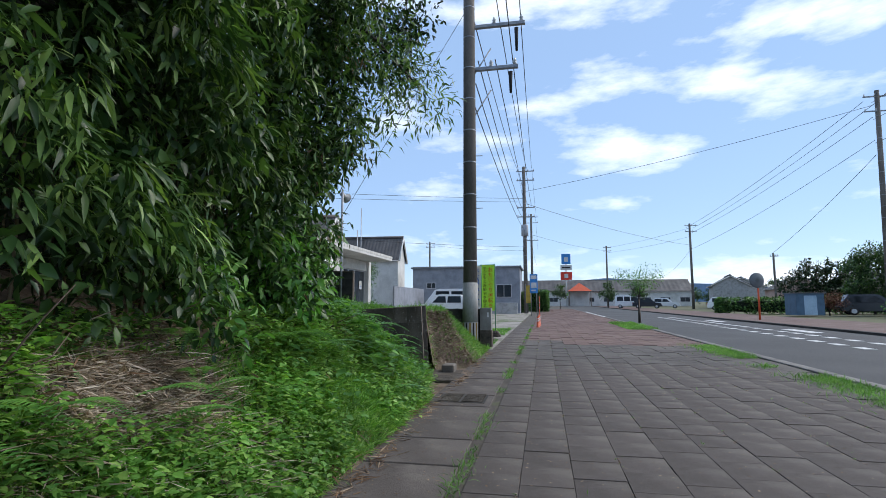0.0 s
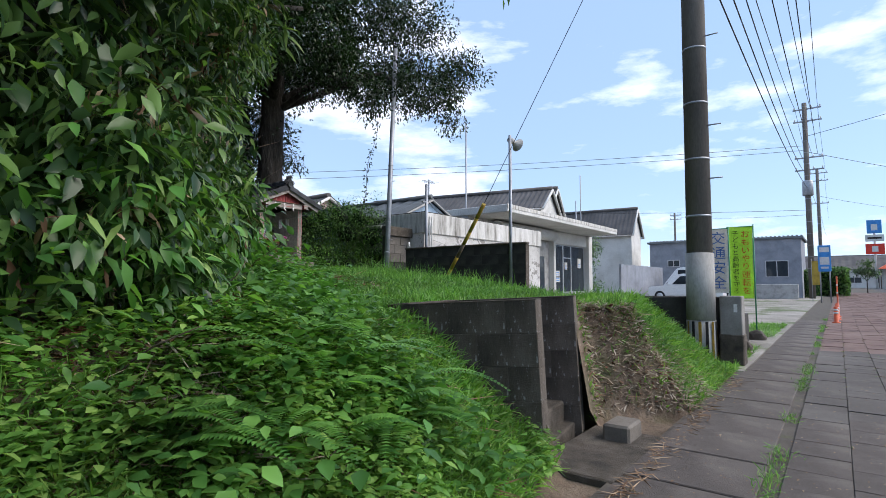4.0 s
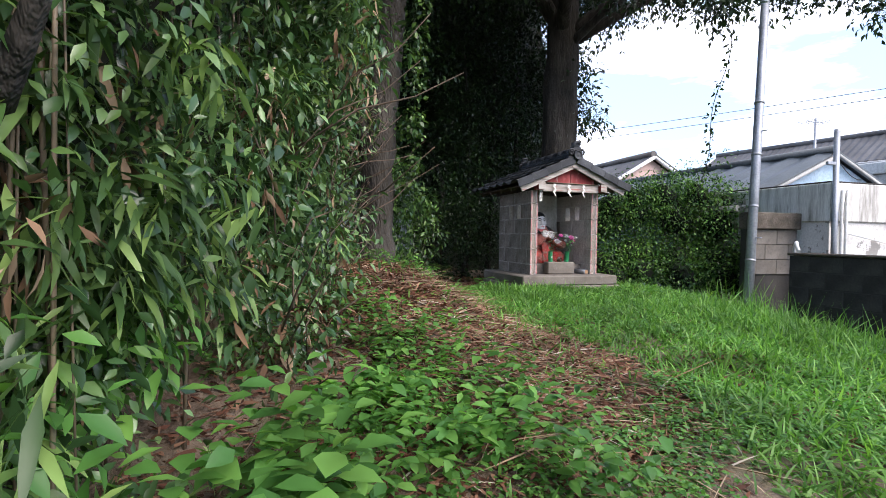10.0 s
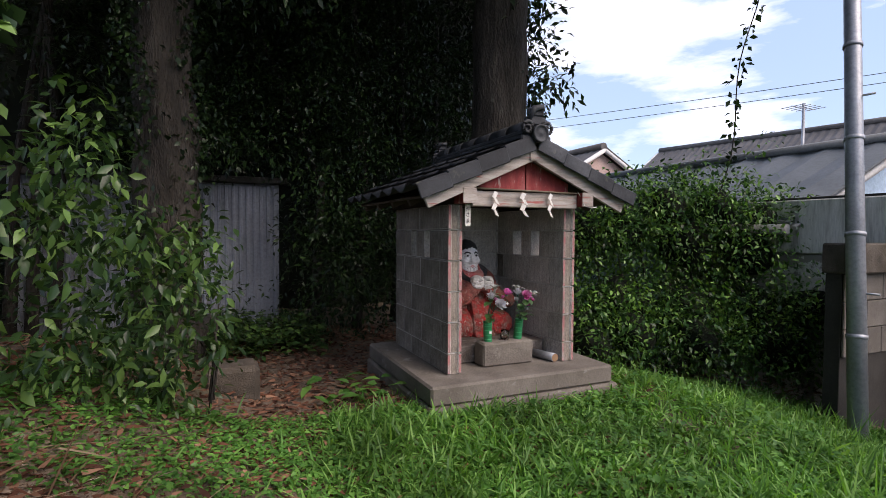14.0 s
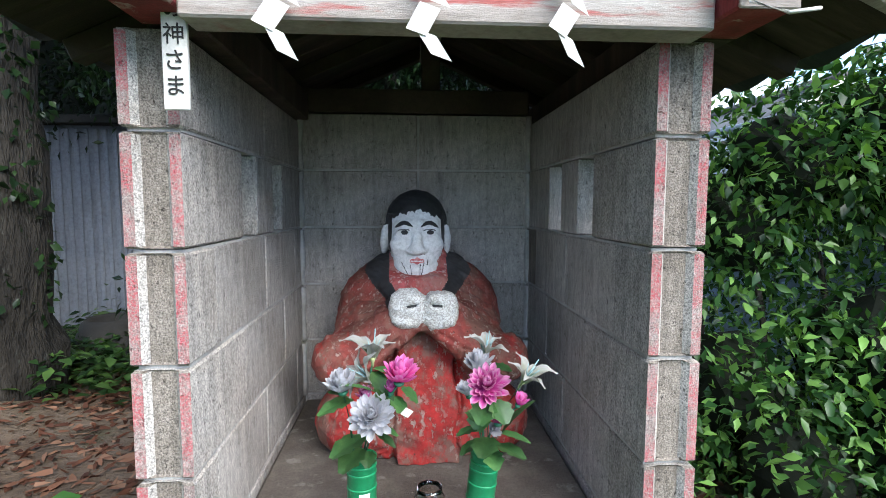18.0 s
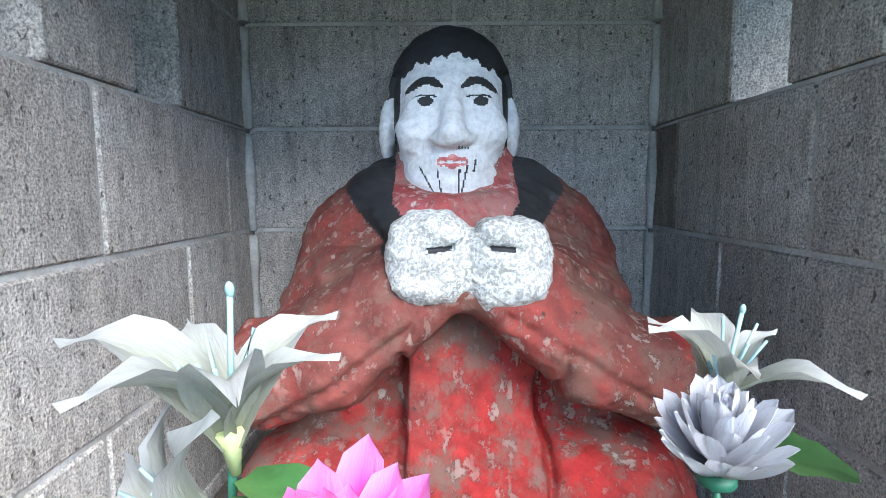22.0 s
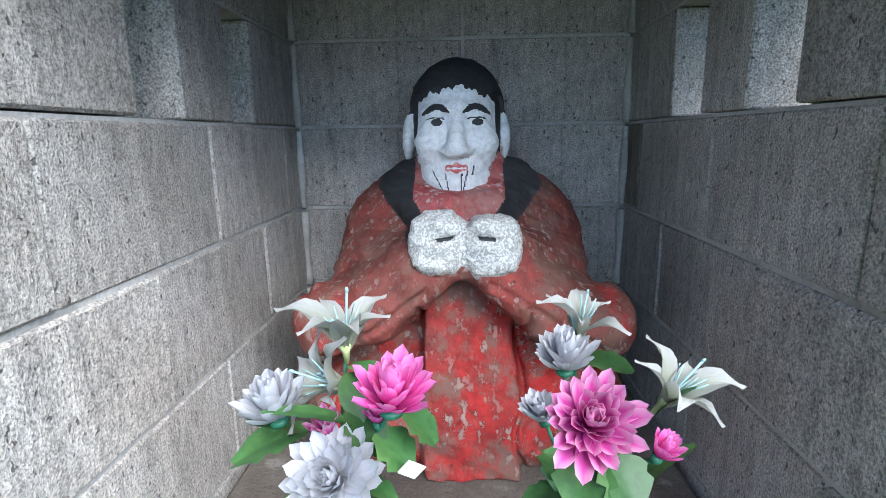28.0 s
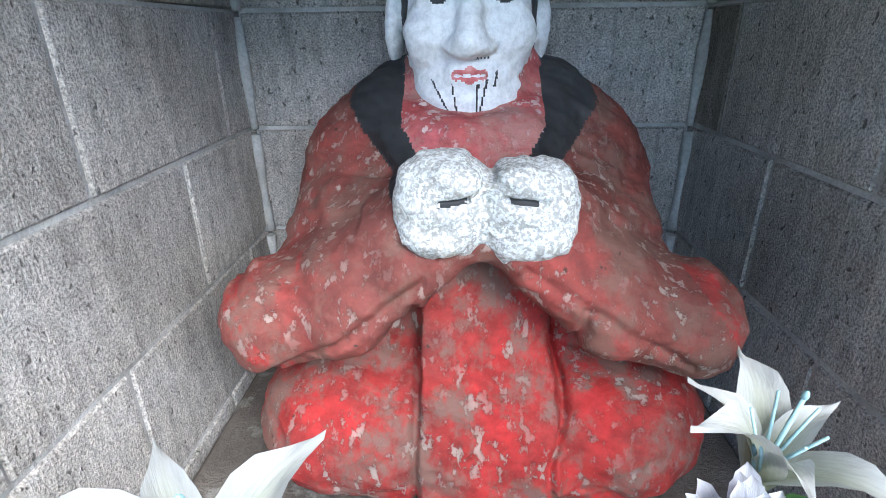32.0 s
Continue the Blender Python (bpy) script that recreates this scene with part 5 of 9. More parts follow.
for p, w, l, wd, lob in (((-0.135, -0.86, 0.447), (-0.85, -0.35, -0.05), 0.068, 0.05, True), ((-0.14, -0.87, 0.452), (-0.55, -0.3, 0.5), 0.045, 0.04, True), ((-0.088, -0.885, 0.468), (-0.8, -0.35, 0.6), 0.075, 0.022, False),
                         ((-0.092, -0.872, 0.475), (0.4, -0.3, -0.25), 0.045, 0.038, True), ((-0.068, -0.88, 0.458), (0.65, -0.25, -0.4), 0.045, 0.045, True), ((-0.045, -0.87, 0.472), (0.7, -0.15, -0.4), 0.04, 0.04, True),
                         ((-0.115, -0.83, 0.36), (-0.8, -0.55, -0.05), 0.075, 0.055, True), ((-0.122, -0.82, 0.33), (-0.55, -0.75, -0.1), 0.065, 0.048, True), ((-0.11, -0.82, 0.325), (-0.05, -0.9, -0.3), 0.035, 0.03, True),
                         ((-0.10, -0.84, 0.385), (0.75, -0.5, 0.1), 0.055, 0.022, True), ((-0.098, -0.83, 0.37), (0.8, -0.5, -0.2), 0.05, 0.022, True), ((-0.098, -0.835, 0.5), (0.75, -0.35, 0.05), 0.062, 0.028, False), ((-0.095, -0.84, 0.495), (0.25, -0.75, -0.3), 0.05, 0.03, False)):
    cloth_leaf(fa, p, w, l, wd * 1.1, lob)
for p, w, l, wd, lob in (((0.118, -0.905, 0.456), (-0.45, -0.6, -0.45), 0.046, 0.046, True), ((0.128, -0.905, 0.458), (0.35, -0.65, -0.45), 0.046, 0.046, True), ((0.15, -0.86, 0.37), (0.5, -0.1, 0.95), 0.095, 0.03, False), ((0.12, -0.83, 0.40), (-0.3, -0.5, 0.2), 0.05, 0.05, True),
                         ((0.128, -0.85, 0.36), (-0.35, -0.8, -0.05), 0.055, 0.05, True), ((0.14, -0.85, 0.345), (0.7, -0.65, 0.1), 0.065, 0.036, True), ((0.145, -0.86, 0.375), (0.9, -0.4, 0.05), 0.062, 0.024, False), ((0.11, -0.84, 0.375), (-0.75, -0.4, 0.15), 0.05, 0.026, True),
                         ((0.112, -0.83, 0.345), (-0.7, -0.5, -0.05), 0.05, 0.026, True), ((0.13, -0.83, 0.325), (0.15, -0.85, -0.1), 0.05, 0.04, True), ((0.115, -0.83, 0.42), (-0.2, -0.5, -0.6), 0.05, 0.045, True),
                         ((0.134, -0.768, 0.476), (0.72, -0.5, 0.22), 0.055, 0.045, False), ((0.130, -0.768, 0.474), (-0.35, -0.5, 0.5), 0.04, 0.036, False), ((0.185, -0.85, 0.455), (0.35, -0.2, 0.85), 0.05, 0.018, False)):
    cloth_leaf(fb, p, w, l, wd * 1.1, lob)
tagp = part("paper_tag", one_box((-0.009, -0.0007, -0.008), (0.009, 0.0007, 0.008)), M["paper"], fa, "small torn white paper tag")
tagp.matrix_basis = pose(-0.034, -0.905, 0.438, 20, 35, 25)


# ---- stairs in the bank ----
def stair_box(lo, hi, bev=0.006):
    return one_box(lo, hi, bev, STAIR_M)


SW = STAIR_W
WALL_M = STAIR_M @ Matrix.Translation((0, 0, -0.52)) @ Matrix.Rotation(radians(-3.0), 4, "X") @ Matrix.Translation((0, 0, 0.52))   # the walls sink towards the back


def wall_box(lo, hi, bev=0.006):
    return one_box(lo, hi, bev, WALL_M)


EAST_M = WALL_M @ Matrix.Translation((SW, 0, 0)) @ Matrix.Rotation(radians(3.4), 4, "Z") @ Matrix.Translation((-SW, 0, 0))   # the east wall closes in towards the back
for nm, x0, x1, wm in (("wall_stair_w", -0.112, 0.0, WALL_M), ("wall_stair_e", SW, SW + 0.112, EAST_M)):
    w = setting(nm, one_box((x0 + 0.004, 0.006, -1.62), (x1 - 0.004, STAIR_D + 0.1, -0.536), 0, wm), M["oldblock"], "dark weathered concrete-block wall beside the steps", "wall")
    for k in range(5):
        z1 = -0.53 - 0.2 * k
        off = 0.0 if k % 2 else 0.2
        cuts = [0.0] + [c for c in (0.4 - off, 0.8 - off) if c > 0.05] + [STAIR_D + 0.1]
        for a, b in zip(cuts[:-1], cuts[1:]):
            o = block(w, (x0, a, z1 - 0.2), (x1, b, z1), M["oldblock"], inset=0.0006, bev=0.003)
            o.matrix_basis = wm @ Matrix.Translation(o.location)
    cap = part("cap", one_box((x0 - 0.002, -0.003, -0.531), (x1 + 0.001, STAIR_D + 0.103, -0.523), 0.003, wm), M["step"], w, "pale worn mortar cap")
wb = setting("wall_stair_n", wall_box((0.002, STAIR_D, -1.0), (SW - 0.002, STAIR_D + 0.1, -0.532), 0.005), M["step"], "rendered wall at the head of the steps", "wall")
part("cap", wall_box((0.001, STAIR_D - 0.004, -0.5315), (SW - 0.001, STAIR_D + 0.101, -0.519), 0.004), M["step"], wb)
steps = setting("steps", stair_box((0.002, 0.0, -1.7), (SW - 0.002, 0.10, -1.45), 0.01), M["step"], "worn concrete steps up the bank", "steps")
for k, (y, z) in enumerate(((0.08, -1.30), (0.29, -1.115), (0.50, -0.93), (0.69, -0.74))):
    bm = bmesh.new()
    box(bm, (0.003, y, -1.68), (SW - 0.002 - 0.059 * y, STAIR_D - 0.002, z), 0.014)
    bmesh.ops.subdivide_edges(bm, edges=[e for e in bm.edges if abs(e.verts[0].co.x - e.verts[1].co.x) > 0.3], cuts=14)
    for v in bm.verts:
        v.co += Vector((0, noise.noise(v.co * 9 + Vector((k, 0, 0))) * 0.008, noise.noise(v.co * 8 + Vector((0, k, 4))) * 0.006))
    bmesh.ops.transform(bm, matrix=STAIR_M, verts=bm.verts)
    part("step", bm, M["step"], steps)
stepweed = thing("step_weed", (0, 0, 0), "small bright weed growing from the joint of the steps", "weed")
wp = np.array([STAIR_M @ Vector((0.43 + 0.05 * math.sin(3 * t), 0.275 - 0.03 * t, -1.10 + 0.2 * t)) for t in np.linspace(0, 1, 7)])
part("stem", one_tube([tuple(q) for q in wp], [0.003] * 6 + [0.0015], 6), M["stem"], stepweed)
tagged(scatter_leaves("leaves", wp, 0.07, 9, 0.04, M["weed"], stepweed, 0.1, 0.8), kind="stuff")
doorstone = thing("kerb_stone", (0, 0, 0), "short concrete kerb stone beside the foot of the steps", "kerb stone")
part("stone", one_box((-2.80, -8.80, PAVE - 0.02), (-2.53, -8.62, PAVE + 0.11), 0.015), M["slab"], doorstone)
setting("pavement_pad", one_box((-3.5, -8.98, PAVE - 0.2), (-2.5, -8.45, PAVE + 0.005), 0.01), M["step"], "rough concrete pad at the foot of the steps", "pavement")

# ---- gutter covers, pavers, kerbs ----
pave = bpy.data.objects["pavement"]
for i in range(40):
    x = -13.0 + i * 0.605
    block(pave, (x, -9.56, PAVE - 0.09), (x + 0.6, -8.93, PAVE + 0.008 + 0.003 * (i % 3)), M["paver"], "gutter_slab", 0.003, 0.006)
grate = thing("drain_grate", (0, 0, 0), "rusty iron drain grate set in the gutter slabs", "grate")
part("frame", one_box((-4.98, -9.49, PAVE - 0.01), (-4.52, -8.98, PAVE + 0.012), 0.004), M["blackwall"], grate)
for k in range(14):
    for y0 in (-9.465, -9.225):
        part("bar", one_box((-4.95 + k * 0.031, y0, PAVE + 0.0125), (-4.931 + k * 0.031, y0 + 0.21, PAVE + 0.02), 0.001), M["step"], grate)
PL, PW = 0.335, 0.30
rest, rest_red = [], []
unit_box_f = np.array([[0, 3, 2, 1], [4, 5, 6, 7], [0, 1, 5, 4], [1, 2, 6, 5], [2, 3, 7, 6], [3, 0, 4, 7]])
for r in range(14):
    y = -9.64 - r * PW
    for c in range(-38, 190):
        x = c * PL + (PL / 2 if r % 2 else 0)
        red = x > 3.6 or (x > 2.2 and r > 2)
        if -9.4 < x < -1.4 and r < 12:
            o = block(pave, (x, y - PW, PAVE - 0.06), (x + PL, y, PAVE + 0.004), M["paver"], "paver", 0.0012, 0.003)
            o.rotation_euler = (random.uniform(-0.005, 0.005), random.uniform(-0.005, 0.005), 0)
            o.location.z += random.uniform(-0.003, 0.003)
        elif -12.6 < x < 60:
            (rest_red if red else rest).append((x + 0.003, y - PW + 0.003, x + PL - 0.003, y - 0.003, PAVE + random.uniform(-0.002, 0.008)))


def slab_field(name, items, mat, parent, label):
    a = np.array(items)
    z0, z1 = np.full(len(a), PAVE - 0.05), a[:, 4]
    v = np.stack([np.stack([a[:, i], a[:, j], z], -1) for z in (z0, z1) for i, j in ((0, 1), (2, 1), (2, 3), (0, 3))], 1)
    f = (np.arange(len(a)) * 8)[:, None, None] + unit_box_f[None]
    ob = from_arrays(name, v.reshape(-1, 3), f.reshape(-1, 4), mat, parent, label)
    ob.data.polygons.foreach_set("use_smooth", np.zeros(len(ob.data.polygons), bool))
    ob["kind"] = "stuff"
    return ob


M["paver_far"] = surface("grey_paver_field", (0.088, 0.078, 0.071), (0.06, 0.053, 0.048), (0.118, 0.107, 0.098), 0.9, 90, 0.93, 0.5, 0.005, stains=((0.15, 0.135, 0.12), 1.6, 0.52, 0.7, 0.6))
slab_field("pavers", rest, M["paver_far"], pave, "field of dark grey pavers")
slab_field("red_pavers", rest_red, M["redpaver"], pave, "field of faded red pavers")
kerbs = setting("kerb", one_box((-13, -14.02, -1.9), (60, -13.86, PAVE - 0.03)), M["kerb"], "concrete kerb along the road", "kerb")
for i in range(60):
    x = -12 + i * 0.61
    block(kerbs, (x, -14.03, PAVE - 0.12), (x + 0.6, -13.85, PAVE + 0.03), M["kerb"], "kerb_stone", 0.003, 0.01)
setting("far_pavement", one_box((-60, -25.5, -1.9), (160, -20.55, PAVE - 0.01)), M["redpaver"], "red-brown pavement across the road", "pavement")
kerb2 = setting("far_kerb", one_box((-60, -20.55, -1.9), (160, -20.3, PAVE + 0.02)), M["blackwall"], "dark kerb across the road", "kerb")
for i in range(9):
    x = -9 + i * 6.0
    setting("road_line", one_box((x, -14.32, PAVE - 0.062), (x + 5.2, -14.18, PAVE - 0.054)), M["whiteline"], "worn white edge line on the asphalt", "line")
for i in range(22):
    x = 3 + i * 1.1
    setting("road_line", one_box((x, -17.35 - 0.02 * i, PAVE - 0.062), (x + 0.5, -17.1 - 0.02 * i, PAVE - 0.054)), M["whiteline"], "white lane marker block", "line")
    setting("road_line", one_box((x + 0.4, -18.5, PAVE - 0.062), (x + 0.95, -18.25, PAVE - 0.054)), M["whiteline"], "white lane marker block", "line")
for x in (9.5, 19.0):
    setting("road_line", one_box((x, -19.4, PAVE - 0.062), (x + 2.2, -18.95, PAVE - 0.054)), M["whiteline"], "white road marking", "line")


# ---- bamboo and shrubs on the bank ----
EDGE_Y = [-8.15, -7.9, -7.0, -6.0, -5.0, -4.0, -3.0, -2.4]
EDGE_X = [-5.4, -5.1, -4.4, -3.85, -3.4, -3.1, -2.95, -2.9]


def rim(t):
    """A place on the thicket's outer edge: along the street, then up the mound. t in 0..1."""
    t = np.asarray(t, float)
    street = t < 0.62
    x1 = -15.5 + (t / 0.62) * 10.1
    y2 = -8.15 + (t - 0.62) / 0.38 * 5.6
    x = np.where(street, x1, np.interp(y2, EDGE_Y, EDGE_X))
    y = np.where(street, -8.15 + 0.15 * np.sin(x1 * 1.7), y2)
    return x, y, np.where(street, 0.0, 0.85), np.where(street, -1.0, -0.45)


def thicket_points(n, t0, t1, deep, zlo, zhi, over=0.12):
    t = rng.uniform(t0, t1, n)
    x, y, nx, ny = rim(t)
    h = rng.uniform(0, 1, n) ** 0.9 * (zhi - zlo) + zlo
    d = rng.uniform(0, 1, n) ** 1.5 * deep - over * np.maximum(h - 0.8, 0) + 0.25 * np.sin(5 * x + 3 * h) * np.sin(4 * y - 2 * h) + 0.15 + 0.12 * (t > 0.62)
    x, y = x - nx * d, y - ny * d
    p = np.stack([x, y, ground_z(x, np.maximum(y, -8.6)) + h], -1)
    gap = np.sin(3.1 * x + 1.9 * h) * np.sin(2.9 * y - 2.4 * h + 1) + 0.7 * np.sin(6.7 * x - 4.1 * h) * np.sin(5.3 * h + 4.3 * y + 2)
    return p[gap > -0.22 + 0.3 * rng.uniform(-1, 1, n)]


# near-black sheet added behind the leaves; shade inside the thicket put into colour
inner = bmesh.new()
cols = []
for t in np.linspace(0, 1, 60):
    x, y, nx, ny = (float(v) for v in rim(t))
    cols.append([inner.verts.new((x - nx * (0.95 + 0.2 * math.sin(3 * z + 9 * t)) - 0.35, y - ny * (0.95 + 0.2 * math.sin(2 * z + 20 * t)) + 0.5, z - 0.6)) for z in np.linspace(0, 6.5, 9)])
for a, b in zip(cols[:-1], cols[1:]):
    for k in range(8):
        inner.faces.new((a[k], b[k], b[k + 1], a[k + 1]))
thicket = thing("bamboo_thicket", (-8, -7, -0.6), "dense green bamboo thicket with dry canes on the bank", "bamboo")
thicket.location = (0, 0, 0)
part("inner_shade", inner, M["shade_core"], thicket, "near-black sheet painted as the shade inside the thicket")
cane_p = []
for i in range(110):
    t = rng.uniform(0.02, 0.96)
    x, y, nx, ny = (float(v) for v in rim(t))
    d = rng.uniform(0.5, 0.95)
    x, y = x - nx * d, y - ny * d
    z = float(ground_z(x, y)) - 0.1
    l, q, s = rng.uniform(-0.2, 0.2), rng.uniform(-0.2, 0.2), rng.uniform(3.0, 6.0)
    r = rng.uniform(0.004, 0.009)
    part("cane", one_tube([(x, y, z), (x + 0.3 * l, y + 0.3 * q, z + s * 0.5), (x + l, y + q, z + s)], [r, r * 0.9, r * 0.5], 6), M["cane"], thicket)


def bamboo_sprays(n, t0, t1, zlo, zhi, size, proud):
    c = thicket_points(n, t0, t1, 0.7, zlo, zhi)
    c[:, 1] -= proud
    n, per = len(c), 8
    p = np.repeat(c, per, 0) + rng.normal(size=(n * per, 3)) * 0.03
    fan = rng.uniform(-1.3, 1.3, n * per)
    head = np.repeat(rng.uniform(0, math.tau, n), per)
    w = np.stack([np.cos(head + fan) * 0.7, np.sin(head + fan) * 0.7, -0.55 + 0.35 * rng.normal(size=n * per)], -1)
    w[:, 1] -= 0.35
    L = size * rng.uniform(0.6, 1.2, n * per)
    return leaves(p, w, np.array([0, 0, 1.0]) + rng.normal(size=(n * per, 3)) * 0.3, L, L * 0.155, 0.1, 0.25)


v, f = bamboo_sprays(14500, 0.0, 0.56, 0.45, 7.0, 0.165, 0.12)
tagged(from_arrays("bamboo_leaves", v, f, M["bamboo"], thicket), kind="stuff")
v, f = bamboo_sprays(3300, 0.66, 1.0, 0.5, 5.5, 0.13, 0.0)
tagged(from_arrays("bamboo_leaves", v, f, M["bamboo"], thicket), kind="stuff")

v, f = bamboo_sprays(1900, 0.60, 0.82, 0.1, 3.2, 0.15, 0.0)
v[:, 0] += 0.1
tagged(from_arrays("bamboo_leaves", v, f, M["bamboo"], thicket), kind="stuff")
for i in range(70):
    x, y, nx, ny = (float(q) for q in rim(rng.uniform(0.70, 0.79)))
    d = rng.uniform(0.25, 0.75)
    x, y = x - nx * d, y - ny * d
    z = float(ground_z(x, y)) - 0.1
    l, q, s, r = rng.normal() * 0.13, rng.normal() * 0.13, rng.uniform(1.6, 4.4), rng.uniform(0.003, 0.008)
    part("cane", one_tube([(x, y, z), (x + 0.35 * l, y + 0.35 * q, z + s * 0.5), (x + l, y + q, z + s)], [r, r * 0.9, r * 0.5], 6), M["cane"], thicket)
tagged(scatter_leaves("dry_leaves", thicket_points(260, 0.6, 1.0, 0.3, 0.1, 3.0), 0.12, 12, 0.10, M["straw"], thicket, 0.7, 0.2), kind="stuff")

shrubs = thing("broadleaf_shrubs", (0, 0, 0), "glossy dark broad-leaved shrubs at the edge of the bamboo", "shrub")
for n, t0, t1, z0, z1, size, key in ((2100, 0.44, 0.66, 0.05, 5.0, 0.095, "leaf"), (800, 0.25, 0.46, 0.0, 4.5, 0.085, "leaf"), (200, 0.0, 0.3, 0.0, 2.2, 0.075, "leaf"), (900, 0.62, 0.73, 0.0, 3.6, 0.055, "leaf"), (330, 0.73, 0.79, 0.0, 3.4, 0.055, "leaf"), (2500, 0.78, 1.0, 0.05, 3.2, 0.06, "shrubleaf"), (420, 0.5, 0.8, 0.0, 0.7, 0.095, "weed")):
    c = thicket_points(n, t0, t1, 0.45, z0, z1)
    tagged(scatter_leaves("shrub_leaves", c, 0.24, 18, size, M[key], shrubs, 0.45, 0.42), kind="stuff")
for i in range(110):
    x, y, nx, ny = (float(v) for v in rim(rng.uniform(0.35, 1.0) if i < 30 else rng.uniform(0.84, 1.0)))
    z = float(ground_z(x, y)) + (0.0 if i < 30 else rng.uniform(0.0, 1.3))
    x, y = x - nx * 0.25, y - ny * 0.25
    e = Vector((0.22 * nx + rng.normal() * 0.22, 0.2 * ny + rng.normal() * 0.3, rng.uniform(0.15, 0.6)))
    r = rng.uniform(0.003, 0.006)
    part("branch", one_tube([(x, y, z), (x + 0.4 * e.x + 0.03 * rng.normal(), y + 0.4 * e.y + 0.03 * rng.normal(), z + 0.55 * e.z), (x + 0.75 * e.x, y + 0.75 * e.y + 0.04 * rng.normal(), z + 0.75 * e.z), (x + e.x, y + e.y, z + e.z)], [r, r * 0.8, r * 0.6, r * 0.3], 6), M["twig"], shrubs)


# ---- trees ----
def limb(parent, pts, radii, name="limb"):
    n = 4
    P = [Vector(p) for p in pts]
    out, rad = [], []
    for i in range(len(P) - 1):
        for k in range(n):
            t = k / n
            out.append(P[i].lerp(P[i + 1], t) + Vector((noise.noise(P[i] * 3 + Vector((k, 0, 0))), noise.noise(P[i] * 3 + Vector((0, k, 5))), 0)) * radii[i] * 0.22)
            rad.append(radii[i] + (radii[i + 1] - radii[i]) * t)
    out.append(P[-1])
    rad.append(radii[-1])
    bm = one_tube(out, rad, 20 if radii[0] > 0.12 else 8)
    for v in bm.verts:
        v.co += Vector((noise.noise(v.co * 5), noise.noise(v.co * 5 + Vector((3, 1, 7))), 0)) * min(0.035, radii[0] * 0.15)
    return part(name, bm, M["bark"], parent)


t1 = thing("tree", (0.95, 0.95, -0.3), "tall broad-leaved tree with a straight grey trunk behind the shrine", "tree")
t1.location = (0, 0, 0)
limb(t1, [(0.93, 0.92, -0.4), (0.92, 0.9, 0.5), (0.95, 0.95, 2.2), (0.98, 0.95, 4.0), (1.1, 1.0, 7.0)], [0.42, 0.33, 0.30, 0.27, 0.18], "trunk")
for e, r in (((3.2, -0.8, 5.0), 0.09), ((4.6, -1.6, 5.2), 0.07), ((0.0, -1.2, 5.2), 0.09), ((-1.2, 0.2, 5.6), 0.1), ((2.6, 2.4, 6.0), 0.1), ((2.0, -1.0, 4.2), 0.06)):
    limb(t1, [(0.98, 0.95, 3.2 + r * 8), ((0.98 + e[0]) / 2, (0.95 + e[1]) / 2, (3.9 + e[2]) / 2 + 0.3), e], [r * 1.4, r, r * 0.35])
LOBES = [(4.3, -1.5, 4.6, 0.85), (3.4, -1.2, 4.6, 0.9), (4.9, -1.7, 5.4, 0.9), (2.4, -1.0, 4.1, 0.7), (1.5, -0.7, 4.5, 0.9), (0.3, -1.2, 4.7, 1.1), (-0.6, 0.6, 4.9, 1.2), (1.6, 1.4, 5.1, 1.3), (3.2, 0.6, 5.5, 1.2), (4.6, 0.2, 5.7, 1.0),
         (0.5, -0.2, 6.3, 1.5), (2.4, -0.4, 6.5, 1.5), (3.9, -1.0, 6.6, 1.2), (-1.2, -0.8, 6.2, 1.5), (1.0, 2.2, 6.6, 1.7), (2.9, 2.4, 6.2, 1.4), (1.8, 0.3, 7.8, 1.8), (-0.5, 1.0, 7.6, 1.6), (1.25, 1.25, 3.3, 0.5), (1.45, 0.75, 2.6, 0.28), (5.0, -1.6, 4.0, 0.35)]


def crown(parent, lobes, clumps, per, size, mat, name="crown", aspect=0.42):
    c, r = [], []
    for x, y, z, rad in lobes:
        n = max(3, int(clumps * rad * rad))
        d = unit(rng.normal(size=(n, 3)))
        c.append(np.array((x, y, z)) + d * rad * (rng.uniform(0.35, 1.0, n)[:, None]) * np.array([1, 1, 0.75]))
        r.append(np.full(n, 0.22) + rng.uniform(0, 0.14, n))
    return scatter_leaves(name, np.concatenate(c), np.concatenate(r), per, size, mat, parent, 0.35, aspect, small=True)


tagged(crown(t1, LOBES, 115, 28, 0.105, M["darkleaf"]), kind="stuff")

t2 = thing("tree", (0, 0, 0), "forked old tree with grey flaking bark and climbing ivy", "tree")
limb(t2, [(-2.80, -2.2, -0.6), (-2.78, -2.2, 0.0), (-2.74, -2.15, 0.5), (-2.70, -2.1, 1.3), (-2.58, -2.05, 2.4), (-2.45, -2.0, 4.2), (-2.3, -1.8, 6.5)], [0.27, 0.22, 0.17, 0.145, 0.125, 0.11, 0.08], "trunk")
limb(t2, [(-2.72, -2.05, 1.2), (-3.0, -1.8, 2.6), (-3.3, -1.6, 5.0)], [0.13, 0.11, 0.08], "fork")
limb(t2, [(-2.5, -2.0, 3.4), (-1.6, -2.2, 4.2), (-0.6, -2.3, 4.6)], [0.1, 0.08, 0.04])
